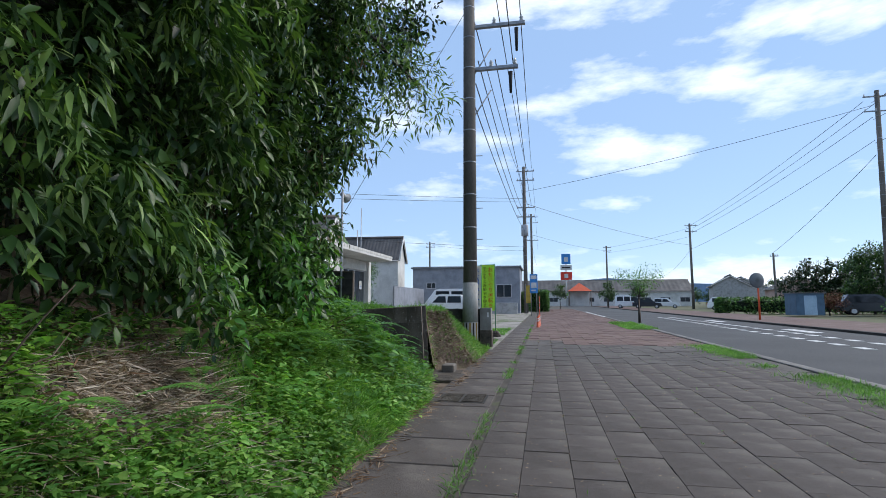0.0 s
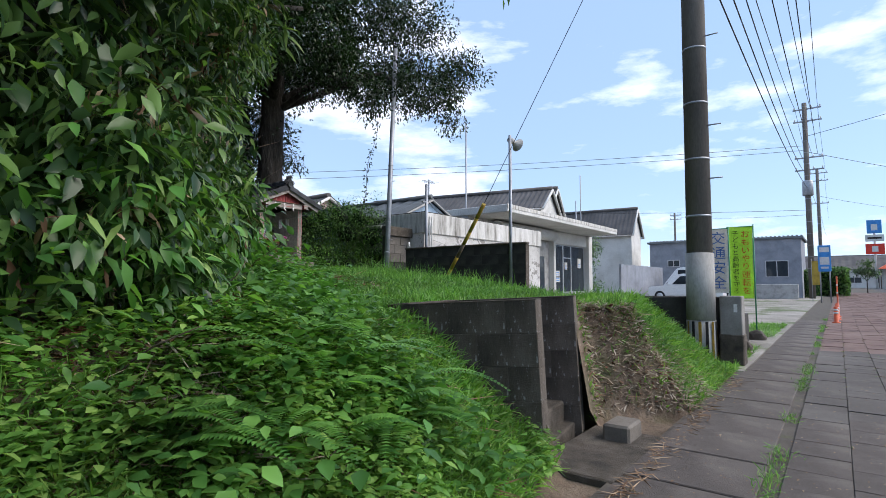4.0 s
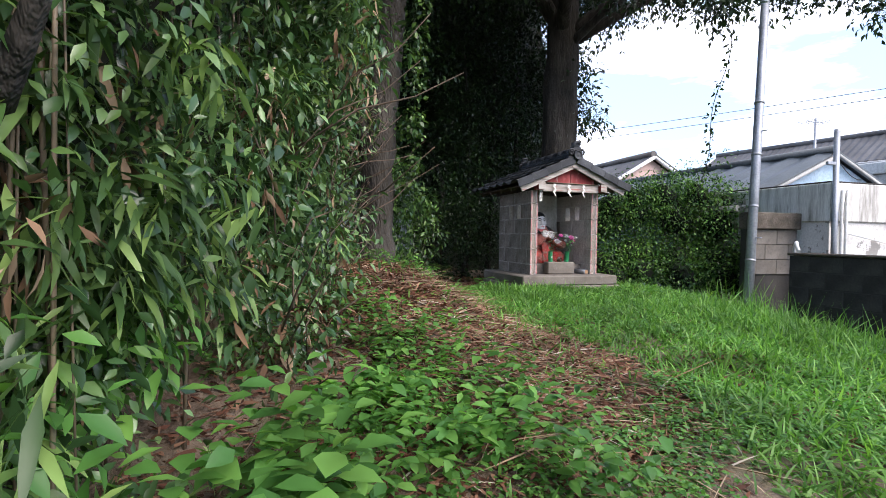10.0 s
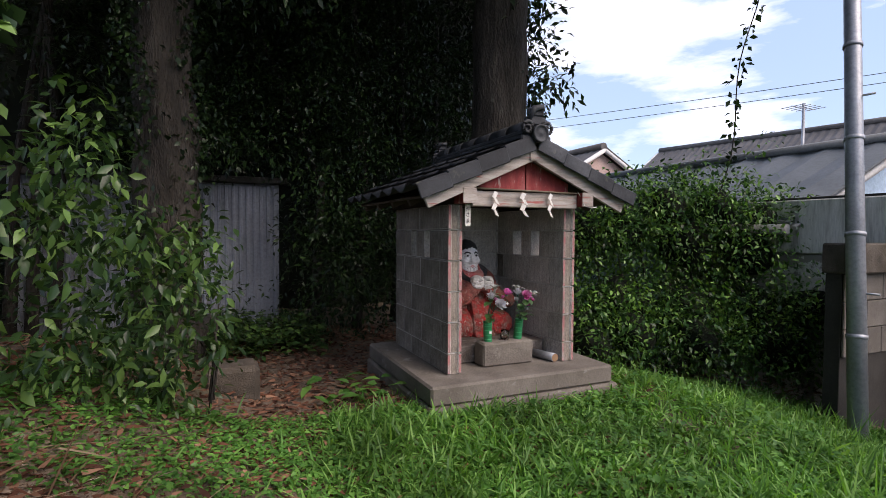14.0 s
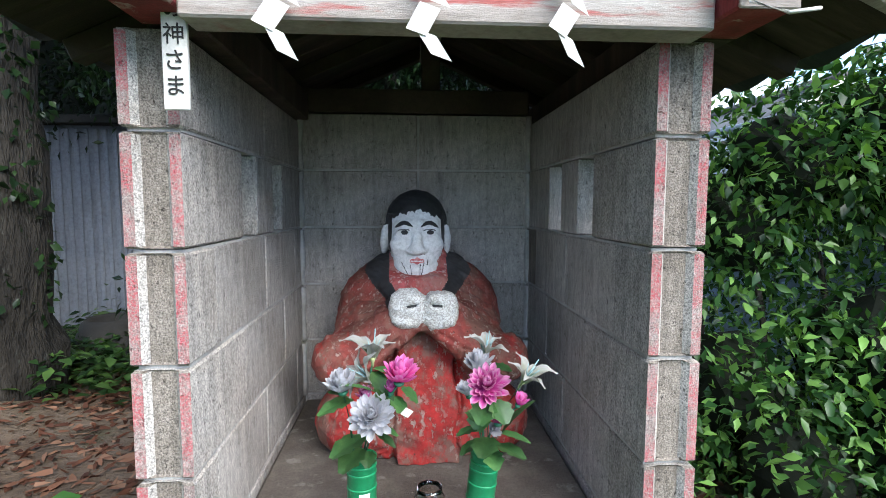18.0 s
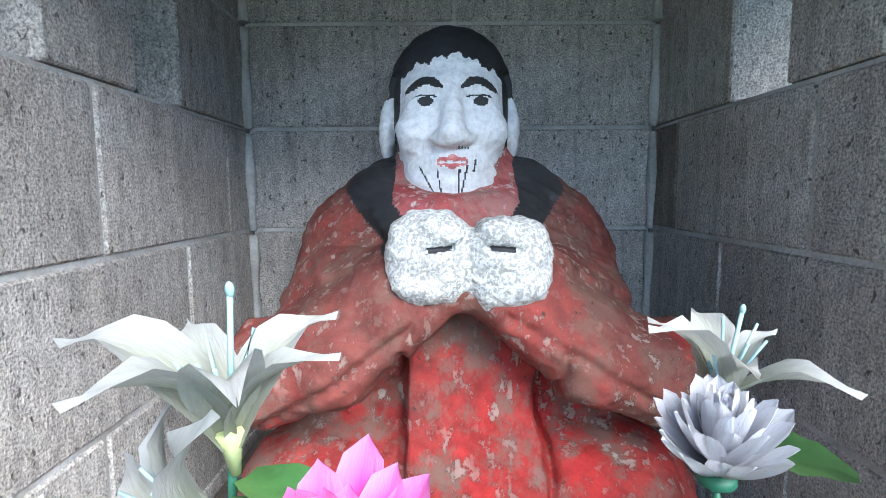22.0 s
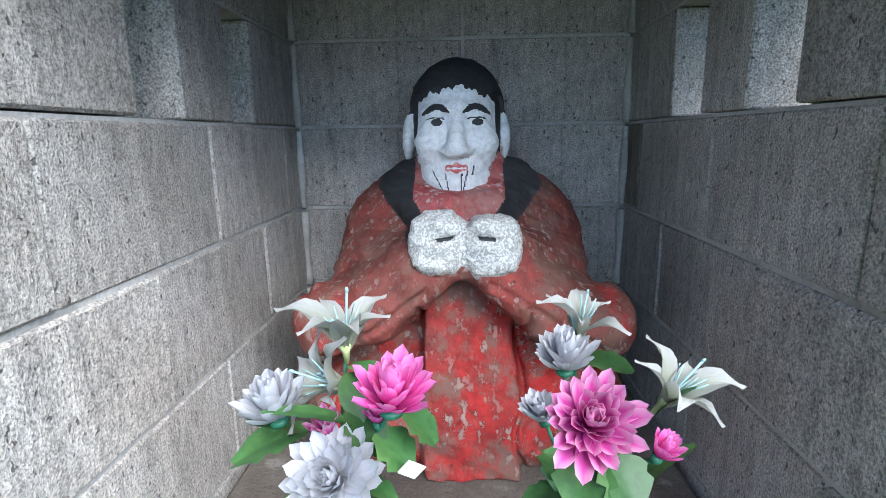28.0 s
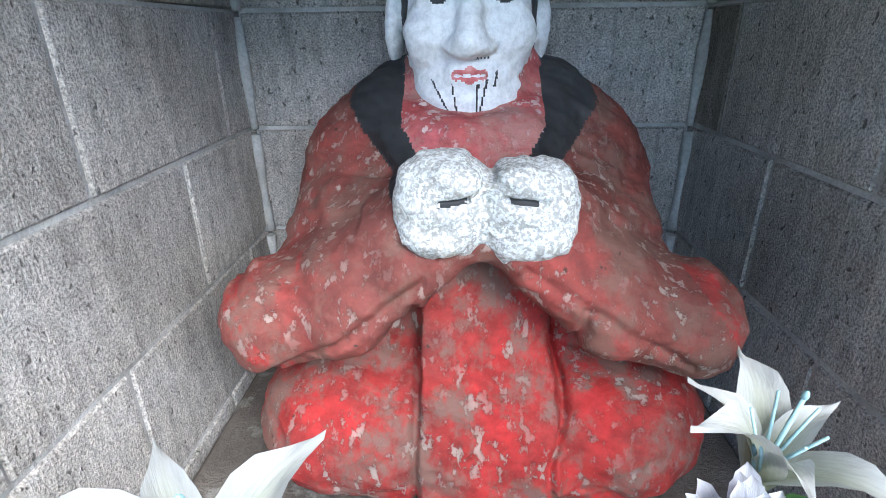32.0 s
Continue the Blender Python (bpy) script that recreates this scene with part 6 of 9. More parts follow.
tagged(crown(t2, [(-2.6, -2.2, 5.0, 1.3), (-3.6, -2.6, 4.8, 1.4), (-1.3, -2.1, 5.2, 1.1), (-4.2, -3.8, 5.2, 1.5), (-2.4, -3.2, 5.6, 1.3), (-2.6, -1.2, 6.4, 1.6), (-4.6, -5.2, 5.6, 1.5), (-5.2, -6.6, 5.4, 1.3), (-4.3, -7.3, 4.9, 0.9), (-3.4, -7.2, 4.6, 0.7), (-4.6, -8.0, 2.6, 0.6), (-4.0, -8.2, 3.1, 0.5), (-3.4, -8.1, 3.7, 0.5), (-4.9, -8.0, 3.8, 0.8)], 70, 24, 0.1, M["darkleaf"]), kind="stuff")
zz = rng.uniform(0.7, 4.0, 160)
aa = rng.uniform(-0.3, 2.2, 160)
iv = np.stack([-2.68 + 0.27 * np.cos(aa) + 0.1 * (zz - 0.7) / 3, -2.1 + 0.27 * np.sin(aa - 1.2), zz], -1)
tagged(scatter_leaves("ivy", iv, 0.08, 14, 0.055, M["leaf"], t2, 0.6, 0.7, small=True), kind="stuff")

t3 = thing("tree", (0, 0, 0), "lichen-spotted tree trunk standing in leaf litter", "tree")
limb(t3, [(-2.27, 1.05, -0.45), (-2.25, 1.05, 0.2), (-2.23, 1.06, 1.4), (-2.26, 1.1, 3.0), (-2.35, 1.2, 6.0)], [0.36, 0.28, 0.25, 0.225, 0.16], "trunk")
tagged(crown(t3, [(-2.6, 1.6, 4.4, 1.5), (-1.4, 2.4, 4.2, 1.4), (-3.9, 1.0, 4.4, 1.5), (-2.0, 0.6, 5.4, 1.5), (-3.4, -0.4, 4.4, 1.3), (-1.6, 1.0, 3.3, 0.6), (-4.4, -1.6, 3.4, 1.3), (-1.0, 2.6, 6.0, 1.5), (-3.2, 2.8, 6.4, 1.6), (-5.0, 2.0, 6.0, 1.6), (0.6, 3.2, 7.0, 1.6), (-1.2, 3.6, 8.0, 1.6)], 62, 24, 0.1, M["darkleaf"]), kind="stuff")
tagged(scatter_leaves("ivy", np.stack([-2.27 + 0.29 * np.cos(aa * 2), 1.06 - 0.29 * np.abs(np.sin(aa * 2)), zz - 0.6], -1), 0.1, 14, 0.055, M["darkleaf"], t3, 0.6, 0.7, small=True), kind="stuff")
t4 = thing("tree", (0, 0, 0), "thick pale-barked trunk half hidden by bamboo", "tree")
limb(t4, [(-4.55, -5.5, -0.5), (-4.5, -5.5, 0.3), (-4.52, -5.5, 1.4), (-4.7, -5.5, 4.5)], [0.40, 0.31, 0.28, 0.2], "trunk")
limb(t4, [(-4.42, -5.62, 0.9), (-4.1, -5.75, 0.7), (-3.95, -5.9, 0.95)], [0.05, 0.035, 0.02])

oh = [(-5.7, -8.5, 1.35, 0.32), (-5.3, -8.7, 1.75, 0.36), (-5.6, -8.45, 2.4, 0.5), (-4.9, -8.85, 1.7, 0.26), (-4.7, -8.6, 2.3, 0.4), (-4.0, -8.3, 2.7, 0.4), (-3.3, -8.0, 3.0, 0.4), (-2.7, -7.7, 2.95, 0.25), (-2.15, -7.45, 2.6, 0.12), (-5.9, -8.35, 0.9, 0.3)]
tagged(crown(t4, oh, 150, 14, 0.11, M["bamboo"], "drooping_foliage", 0.2), kind="stuff")
limb(t4, [(-5.6, -7.6, 2.2), (-4.7, -8.3, 2.6), (-3.3, -7.9, 3.1), (-2.2, -7.45, 2.85)], [0.03, 0.025, 0.015, 0.005])
limb(t4, [(-4.7, -5.5, 3.0), (-5.0, -6.8, 3.2), (-5.3, -8.3, 2.4), (-4.9, -8.8, 1.9)], [0.09, 0.06, 0.03, 0.008])

# dark evergreen screen behind the shrine, hedge beside it
screen = thing("evergreen_screen", (0, 0, 0), "dark evergreen shrubs with ivy behind the shrine", "shrub")
sl = []
for i in range(64):
    x = -4.6 + 5.9 * rng.uniform()
    y = 2.0 + 1.6 * rng.uniform()
    z = rng.uniform(0.1, 4.4)
    if -3.0 < x < -0.75 and z < 1.75:
        z += 1.75
    sl.append((x, y, z, rng.uniform(0.5, 0.8)))
sl += [(-0.55, 1.7, z, 0.42) for z in (0.0, 0.6, 1.2, 1.8, 2.4, 3.0)] + [(-0.2, 1.9, z, 0.5) for z in (0.3, 1.1, 1.9, 2.7)] + [(0.5, 1.9, z, 0.5) for z in (0.2, 1.0, 1.8, 2.6, 3.3)]
sl += [(-0.95, 1.55, 1.45, 0.28), (-1.0, 1.5, 0.95, 0.22), (-1.35, 1.6, 1.75, 0.26), (-1.75, 1.65, 1.9, 0.22), (-0.9, 1.5, 0.5, 0.22), (-1.75, 1.7, 0.25, 0.16)]
upper = [(-6.5 + 9.0 * rng.uniform(), 3.3 + 0.9 * rng.uniform(), 3.2 + 6.5 * rng.uniform(), rng.uniform(0.7, 1.0)) for i in range(80)]
upper += [(x, 3.6, z, 0.8) for x in (0.4, 1.2, 1.9) for z in (3.0, 4.0, 5.0, 6.0, 7.0, 8.0)]
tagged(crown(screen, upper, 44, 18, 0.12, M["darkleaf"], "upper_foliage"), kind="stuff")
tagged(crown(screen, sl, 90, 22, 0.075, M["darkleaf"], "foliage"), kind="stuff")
for i in range(9):
    x, y = (-4.6 + 0.3 * i if i < 5 else -0.6 + 0.45 * (i - 5)) + rng.normal() * 0.1, 2.3 + rng.uniform(0, 0.6)
    limb(screen, [(x, y, -0.4), (x + 0.1, y, 1.5), (x + rng.normal() * 0.3, y + 0.1, 4.0)], [0.07, 0.05, 0.03], "stem")
# dark sheet added behind the screen: shade put into colour, sky shut out
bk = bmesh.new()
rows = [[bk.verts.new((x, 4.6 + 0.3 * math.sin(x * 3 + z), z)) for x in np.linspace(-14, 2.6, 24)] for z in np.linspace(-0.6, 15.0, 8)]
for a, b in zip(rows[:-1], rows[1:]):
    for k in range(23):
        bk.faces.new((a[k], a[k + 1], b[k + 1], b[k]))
part("inner_shade", bk, M["shade_core"], screen, "deep shade behind the foliage")

hedge = thing("hedge", (0, 0, 0), "dense dark green evergreen hedge beside the shrine", "hedge")
hl = [(x, y, z, r) for x, y, z, r in ((1.35, 0.2, 0.05, 0.5), (1.4, 0.35, 0.75, 0.45), (1.9, 0.1, 0.2, 0.6), (1.95, 0.2, 0.95, 0.5), (2.5, -0.2, 0.1, 0.6), (2.55, -0.1, 0.85, 0.55), (2.45, 0.2, 1.25, 0.35), (3.0, -0.6, 0.1, 0.55), (3.05, -0.45, 0.75, 0.5), (1.7, -0.3, 0.0, 0.4), (2.2, -0.6, -0.05, 0.4), (2.85, 0.35, 1.1, 0.35), (3.4, -0.2, 0.7, 0.4), (1.15, 0.9, 0.6, 0.45), (3.3, -1.0, 0.2, 0.6), (2.9, -0.9, -0.1, 0.5), (1.3, -0.2, -0.1, 0.35), (2.3, -0.1, 1.2, 0.38), (1.85, 0.1, 1.15, 0.35), (2.75, -0.3, 1.2, 0.4), (1.5, 0.2, 1.0, 0.4), (3.1, -0.6, 1.05, 0.35))]
tagged(crown(hedge, hl, 400, 22, 0.052, M["hedge"], "foliage", 0.5), kind="stuff")
# lumps added in each hedge lobe carry its inner shade in their colour
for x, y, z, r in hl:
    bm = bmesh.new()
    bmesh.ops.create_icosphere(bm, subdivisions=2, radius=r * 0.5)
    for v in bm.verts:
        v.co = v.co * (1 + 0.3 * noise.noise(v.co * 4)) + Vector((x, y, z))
    part("inner_shade", bm, M["shade_core"], hedge)
bright = np.concatenate([np.array((x, y, z)) + unit(rng.normal(size=(26, 3)) + np.array((-0.3, -0.8, 0.5))) * r * rng.uniform(0.9, 1.12, 26)[:, None] for x, y, z, r in hl])
tagged(scatter_leaves("young_leaves", bright, 0.09, 8, 0.06, M["hedge"], hedge, 0.3, 0.48), kind="stuff")
for i in range(10):
    x, y = 1.2 + 0.22 * i, 0.3 - 0.09 * i
    part("stem", one_tube([(x, y, -0.5), (x + 0.05, y, 0.3), (x - 0.03, y + 0.1, 1.0)], [0.02, 0.015, 0.008], 6), M["bark"], hedge)
vine = thing("hanging_vine", (0, 0, 0), "thin leafy vine hanging from the tree over the hedge", "vine")
vp = [(3.25 - 0.55 * (1 - t) + 0.06 * math.sin(9 * t), -0.4, 1.35 + 2.4 * t) for t in np.linspace(0, 1, 14)]
part("strand", one_tube(vp, 0.006, 5), M["bark"], vine)
tagged(scatter_leaves("vine_leaves", np.array(vp), 0.07, 9, 0.075, M["darkleaf"], vine, 0.5, 0.6, small=True), kind="stuff")
tagged(scatter_leaves("vine_leaves", np.array(vp[:3]) + rng.normal(size=(3, 3)) * 0.12, 0.18, 26, 0.06, M["hedge"], vine, 0.4, 0.5, small=True), kind="stuff")

# leafy shrubs round the old tree and the boundary stone
ub = thing("understorey_shrub", (0, 0, 0), "bright leafy shrub with pointed leaves against the old tree", "shrub")
ul = [(-2.35, -1.35, 1.0, 0.35), (-2.2, -1.25, 0.6, 0.4), (-2.3, -1.0, 0.25, 0.4), (-2.0, -1.0, 0.75, 0.3), (-2.05, -0.95, 0.2, 0.26), (-2.5, -1.1, 1.35, 0.25), (-2.45, -0.7, 0.7, 0.4), (-2.35, -0.6, 0.1, 0.3), (-2.6, -1.4, 0.3, 0.3)]
c, r = [], []
for x, y, z, rad in ul:
    n = int(240 * rad * rad) + 6
    c.append(np.array((x, y, z)) + unit(rng.normal(size=(n, 3))) * rad * rng.uniform(0.4, 1.0, n)[:, None])
c = np.concatenate(c)
tagged(scatter_leaves("shrub_leaves", c, 0.14, 12, 0.07, M["leaf"], ub, 0.4, 0.42), kind="stuff")
for i in range(5):
    x, y = -2.4 + 0.6 * rng.uniform(), -1.3 + 0.8 * rng.uniform()
    part("stem", one_tube([(x, y, -0.25), (x + 0.05, y - 0.02, 0.2), (x + 0.1 * rng.normal(), y - 0.1, 0.5)], [0.009, 0.007, 0.004], 5), M["bark"], ub)
ferns = thing("fern", (0, 0, 0), "green fern fronds at the foot of the thicket", "fern")
fv, ff, off = [], [], 0
for i in range(46):
    x = rng.uniform(-9.5, -4.2)
    root = np.array([x, -8.2 + 0.15 * rng.normal(), 0])
    root[2] = float(ground_z(root[0], root[1])) + 0.08
    a = rng.uniform(-2.6, -0.5)
    way = np.array([math.cos(a), math.sin(a), 0.55])
    n = 26
    s_ = np.linspace(0.1, 1.0, n)
    L = rng.uniform(0.3, 0.55)
    mid = root + way * (s_ * L)[:, None] - np.array([0, 0, 1.0]) * (0.6 * L * s_ ** 2)[:, None]
    lat = unit(np.cross(way, np.array([0, 0, 1.0])))
    for sg in (-1, 1):
        v, f = small_leaves(mid, lat * sg + way * 0.35 + np.zeros((n, 3)), np.tile([0, 0, 1.0], (n, 1)), 0.11 * (1.05 - s_) + 0.015, np.full(n, 0.02))
        fv.append(v)
        ff.append(f + off)
        off += len(v)
    from_arrays("frond", np.concatenate(fv), np.concatenate(ff), M["weed"], ferns)
    fv, ff, off = [], [], 0


# ---- grass, weeds and litter on the mound ----
def spots(n, x0, x1, y0, y1, keep=None):
    x, y = rng.uniform(x0, x1, n), rng.uniform(y0, y1, n)
    ok = ~in_stair(x, y, 0.118) & (ground_z(x, y) > PAVE + 0.01) & ~((np.abs(x - 0.02) < 0.74) & (y > -1.22) & (y < 0.2))
    if keep is not None:
        ok &= keep(x, y)
    x, y = x[ok], y[ok]
    return np.stack([x, y, ground_z(x, y) - 0.005], -1)


def patchy(x, y, s=1.0, cut=0.0):
    return np.sin(1.9 * s * x + 1.1 * np.sin(1.3 * s * y)) * np.cos(1.6 * s * y - 0.7 * x) > cut - 0.25 * rng.uniform(0, 1, len(x))


def rim_x(y):
    return np.interp(y, EDGE_Y, EDGE_X)


def open_ground(x, y):
    return (x > rim_x(y) + 0.1) | (y < -8.2)


def grass_keep(x, y):
    lit = (x < -1.5 - 0.25 * np.sin(1.9 * y)) & (y > -5.9) & (rng.uniform(0, 1, len(x)) > 0.09)
    shade = (y > -0.9) & (x < 0.9) & (rng.uniform(0, 1, len(x)) > 0.15)
    scar = (x > -2.4) & (x < -0.9) & (y < -7.9) & (rng.uniform(0, 1, len(x)) > 0.2 + 0.7 * smooth01(-2.3, -0.9, x))
    cover = (x < -0.6 - 0.35 * (y + 4.0)) & (y > -6.2) & (rng.uniform(0, 1, len(x)) > 0.55)
    return open_ground(x, y) & ~lit & ~shade & ~scar & ~cover


def sward(name, p, lo, hi, wid, mat, label, lean=0.45):
    n = len(p)
    w = unit(np.concatenate([rng.normal(size=(n, 2)) * lean, np.ones((n, 1))], 1))
    L = rng.uniform(lo, hi, n) * (0.75 + 0.5 * (np.sin(2.3 * p[:, 0]) * np.cos(1.9 * p[:, 1]) + 1) / 2)
    v, f = blades(p, w, L, wid * rng.uniform(0.6, 1.3, n), rng.uniform(0.1, 0.75, n))
    return tagged(from_arrays(name, v, f, mat), label, "grass", kind="stuff")


off_heap = lambda x, y: ((x + 8.05) / 0.55) ** 2 + ((y + 8.25) / 0.22) ** 2 > rng.uniform(0.75, 1.2, len(x))
sward("grass", spots(190000, -4.6, 2.4, -8.6, -0.6, grass_keep), 0.06, 0.20, 0.0155, M["grass"], "bright green meadow grass on the mound", 0.85)
sward("grass", spots(45000, -11.5, -4.0, -8.97, -8.0, off_heap), 0.06, 0.17, 0.013, M["bankweed"], "grass on the street bank, its green painted lighter", 1.0)
sward("grass", spots(64000, -9.5, 1.0, -8.97, -7.8, lambda x, y: grass_keep(x, y) & off_heap(x, y)), 0.06, 0.19, 0.013, M["bankweed"], "long green grass on the street bank", 0.9)
sward("grass", spots(15000, -15.5, -9.0, -8.97, -7.8), 0.08, 0.22, 0.012, M["grass"], "long green grass on the street bank")
sward("tall_grass", spots(1500, 0.2, 2.4, -6.0, -2.2), 0.22, 0.48, 0.011, M["grass"], "tall grass tufts beside the block wall", 0.35)
sward("tall_grass", spots(900, -3.6, 1.0, -8.0, -7.2), 0.14, 0.3, 0.01, M["grass"], "tall grass along the top of the steps", 0.4)


def weeds(name, n, box4, size, per, mat, label, keep=None, rise=0.05):
    p = spots(n, *box4, keep)
    q = np.repeat(p, per, 0) + rng.normal(size=(len(p) * per, 3)) * np.array([size * 0.8, size * 0.8, 0])
    q[:, 2] += rise * rng.uniform(0.2, 1.2, len(q))
    a = rng.uniform(0, math.tau, len(q))
    w = np.stack([np.cos(a), np.sin(a), rng.uniform(-0.35, 0.35, len(q))], -1)
    L = size * rng.uniform(0.55, 1.2, len(q))
    v, f = leaves(q, w, np.array([0, 0, 1.0]) + rng.normal(size=(len(q), 3)) * 0.25, L, L * rng.uniform(0.45, 0.7, len(q)), 0.12, 0.2)
    return tagged(from_arrays(name, v, f, mat), label, "weeds", kind="stuff")


near_thicket = lambda x, y: open_ground(x, y) & (x < rim_x(y) + 0.9 + 0.5 * np.sin(2 * y)) & patchy(x, y, 1.6, -0.3)
weeds("ground_cover", 30000, (-4.6, 1.2, -7.8, -0.9), 0.033, 6, M["weed"], "low round-leaved ground cover", lambda x, y: open_ground(x, y) & patchy(x, y, 1.1, -0.2) & ((((x + 2.25) / 1.0) ** 2 + ((y + 3.5) / 1.5) ** 2 > 1.0) | (rng.uniform(0, 1, len(x)) < 0.12)), 0.04)
weeds("broad_weeds", 2000, (-5.6, -2.3, -8.7, -4.6), 0.075, 9, M["weed"], "leafy broad weeds at the edge of the thicket", near_thicket, 0.22)
weeds("broad_weeds", 8200, (-12, -3.5, -8.95, -7.9), 0.05, 7, M["bankweed"], "leafy weeds on the bank", lambda x, y: patchy(x, y, 1.4, -0.2) & off_heap(x, y), 0.13)
weeds("tall_weeds", 120, (-4.6, -3.3, -6.35, -5.15), 0.105, 11, M["weed"], "tall bright broad-leaved weeds at the foot of the thicket", lambda x, y: (x < rim_x(y) + 0.42) & (x > rim_x(y) - 0.15), 0.40)
weeds("tall_weeds", 150, (-10.5, -4.6, -8.75, -8.1), 0.085, 6, M["weed"], "tall broad-leaved weeds along the foot of the thicket", lambda x, y: patchy(x, y, 1.1, 0.25) & ((x < -8.8) | (x > -7.4)), 0.26)
weeds("broad_weeds", 7, (-3.42, -3.08, -4.85, -4.5), 0.12, 9, M["weed"], "clump of large-leaved weeds on the mound", None, 0.14)
weeds("undergrowth", 420, (-2.6, -0.9, 0.9, 2.6), 0.085, 9, M["leaf"], "dark leafy undergrowth before the storage shed", None, 0.22)
weeds("broad_weeds", 300, (-0.4, 2.3, -2.4, -0.4), 0.05, 7, M["weed"], "weeds at the foot of the hedge", None, 0.08)
weeds("big_leaf_plant", 7, (-1.3, -0.75, -0.75, -0.3), 0.12, 5, M["weed"], "round butterbur-like leaves beside the shrine base", None, 0.12)


def litter(name, n, box4, lo, hi, wid, mat, label, keep=None, up=0.12):
    p = spots(n, *box4, keep)
    p[:, 2] += rng.uniform(0.003, 0.03, len(p))
    a = rng.uniform(0, math.tau, len(p))
    w = unit(np.stack([np.cos(a), np.sin(a), rng.normal(size=len(p)) * up], -1))
    v, f = blades(p, w, rng.uniform(lo, hi, len(p)), wid * rng.uniform(0.5, 1.4, len(p)), rng.uniform(-0.05, 0.15, len(p)), 3)
    return tagged(from_arrays(name, v, f, mat), label, "leaf litter", kind="stuff")


pile = lambda x, y: (((x + 2.3) / 1.0) ** 2 + ((y + 3.7) / 1.9) ** 2 < rng.uniform(0.3, 1.2, len(x)))
litter("dry_stalks", 9000, (-3.4, -1.2, -5.6, -1.6), 0.08, 0.40, 0.008, M["straw"], "heap of dry bamboo stalks and sheaths", pile, 0.16)
litter("fallen_leaves", 20000, (-3.4, 0.2, -5.4, 2.6), 0.03, 0.085, 0.026, M["litter"], "brown fallen leaves", lambda x, y: patchy(x, y, 1.2, -0.4) | (y > -1.5))
litter("fallen_leaves", 2500, (0.6, 3.0, -1.4, 1.2), 0.03, 0.08, 0.026, M["litter"], "brown fallen leaves under the hedge")
litter("dry_stalks", 6500, (-11, -0.6, -8.97, -7.7), 0.05, 0.22, 0.012, M["straw"], "dry stalks on the street bank", lambda x, y: patchy(x, y, 1.7, 0.0), 0.2)
litter("dry_stalks", 11000, (-11, -5.2, -8.8, -7.9), 0.06, 0.3, 0.012, M["pale_straw"], "heap of dry bamboo stalks at the foot of the thicket", lambda x, y: np.sin(1.3 * x + 0.6) > -0.2, 0.2)
litter("dry_stalks", 2600, (-9.5, -3.4, -8.4, -5.0), 0.08, 0.35, 0.012, M["straw"], "dry stalks below the bamboo", lambda x, y: x < rim_x(np.maximum(y, -8.1)) + 0.3, 0.15)
# stalks swept to the foot of the bank
n = 900
sx = rng.uniform(-9, 0.2, n)
p = np.stack([sx, -8.98 - np.abs(rng.normal(size=n)) * 0.05, np.full(n, PAVE + 0.008)], -1)
a = rng.uniform(0, math.tau, n)
v, f = blades(p, unit(np.stack([np.cos(a), np.sin(a) * 0.6, np.full(n, 0.05)], -1)), rng.uniform(0.03, 0.16, n), np.full(n, 0.009), np.zeros(n))
tagged(from_arrays("dry_stalks", v, f, M["straw"]), "dry stalks along the edge of the gutter slabs", "leaf litter", kind="stuff")
# weeds in the paving joints
n = 5200
along = rng.uniform(-9.5, 12, n)
along = along[np.sin(1.7 * along) + np.sin(4.3 * along + 1) > 0.1]
p = np.stack([along, -9.585 + rng.normal(size=len(along)) * 0.03, np.full(len(along), PAVE)], -1)
sward("joint_weeds", p, 0.03, 0.10, 0.006, M["grass"], "weeds growing in the joint of the gutter slabs", 0.8)
p = np.stack([rng.uniform(-9, 6, 700), -9.7 - 0.3 * rng.integers(0, 13, 700), np.full(700, PAVE)], -1)
p[:, 1] += rng.normal(size=700) * 0.02
sward("joint_weeds", p[np.sin(7 * p[:, 0]) * np.sin(5 * p[:, 1]) > 0.45], 0.02, 0.06, 0.006, M["grass"], "small tufts between pavers", 0.9)
n = 16000
p = np.stack([rng.uniform(-8, 3.2, n), -13.35 + rng.normal(size=n) * 0.2 - 0.3, np.full(n, PAVE)], -1)
sward("verge_grass", p[(p[:, 1] > -13.86) & (np.sin(1.3 * p[:, 0]) + 0.6 * np.sin(3.7 * p[:, 0]) > -0.5 - (p[:, 1] + 13.5))], 0.04, 0.16, 0.008, M["grass"], "rough grass along the kerb", 0.6)
p = np.stack([rng.uniform(9.5, 15.5, 9000), -13.6 + rng.uniform(-0.9, 0.9, 9000) * 0.6, np.full(9000, PAVE)], -1)
sward("verge_grass", p, 0.06, 0.2, 0.012, M["grass"], "grass round the street tree", 0.6)
p = np.stack([rng.uniform(1.5, 9, 9000), rng.uniform(-8.9, -8.2, 9000), np.full(9000, PAVE)], -1)
sward("verge_grass", p[np.sin(1.1 * p[:, 0]) > -0.6], 0.05, 0.18, 0.01, M["grass"], "grass strip beside the parking lot", 0.6)

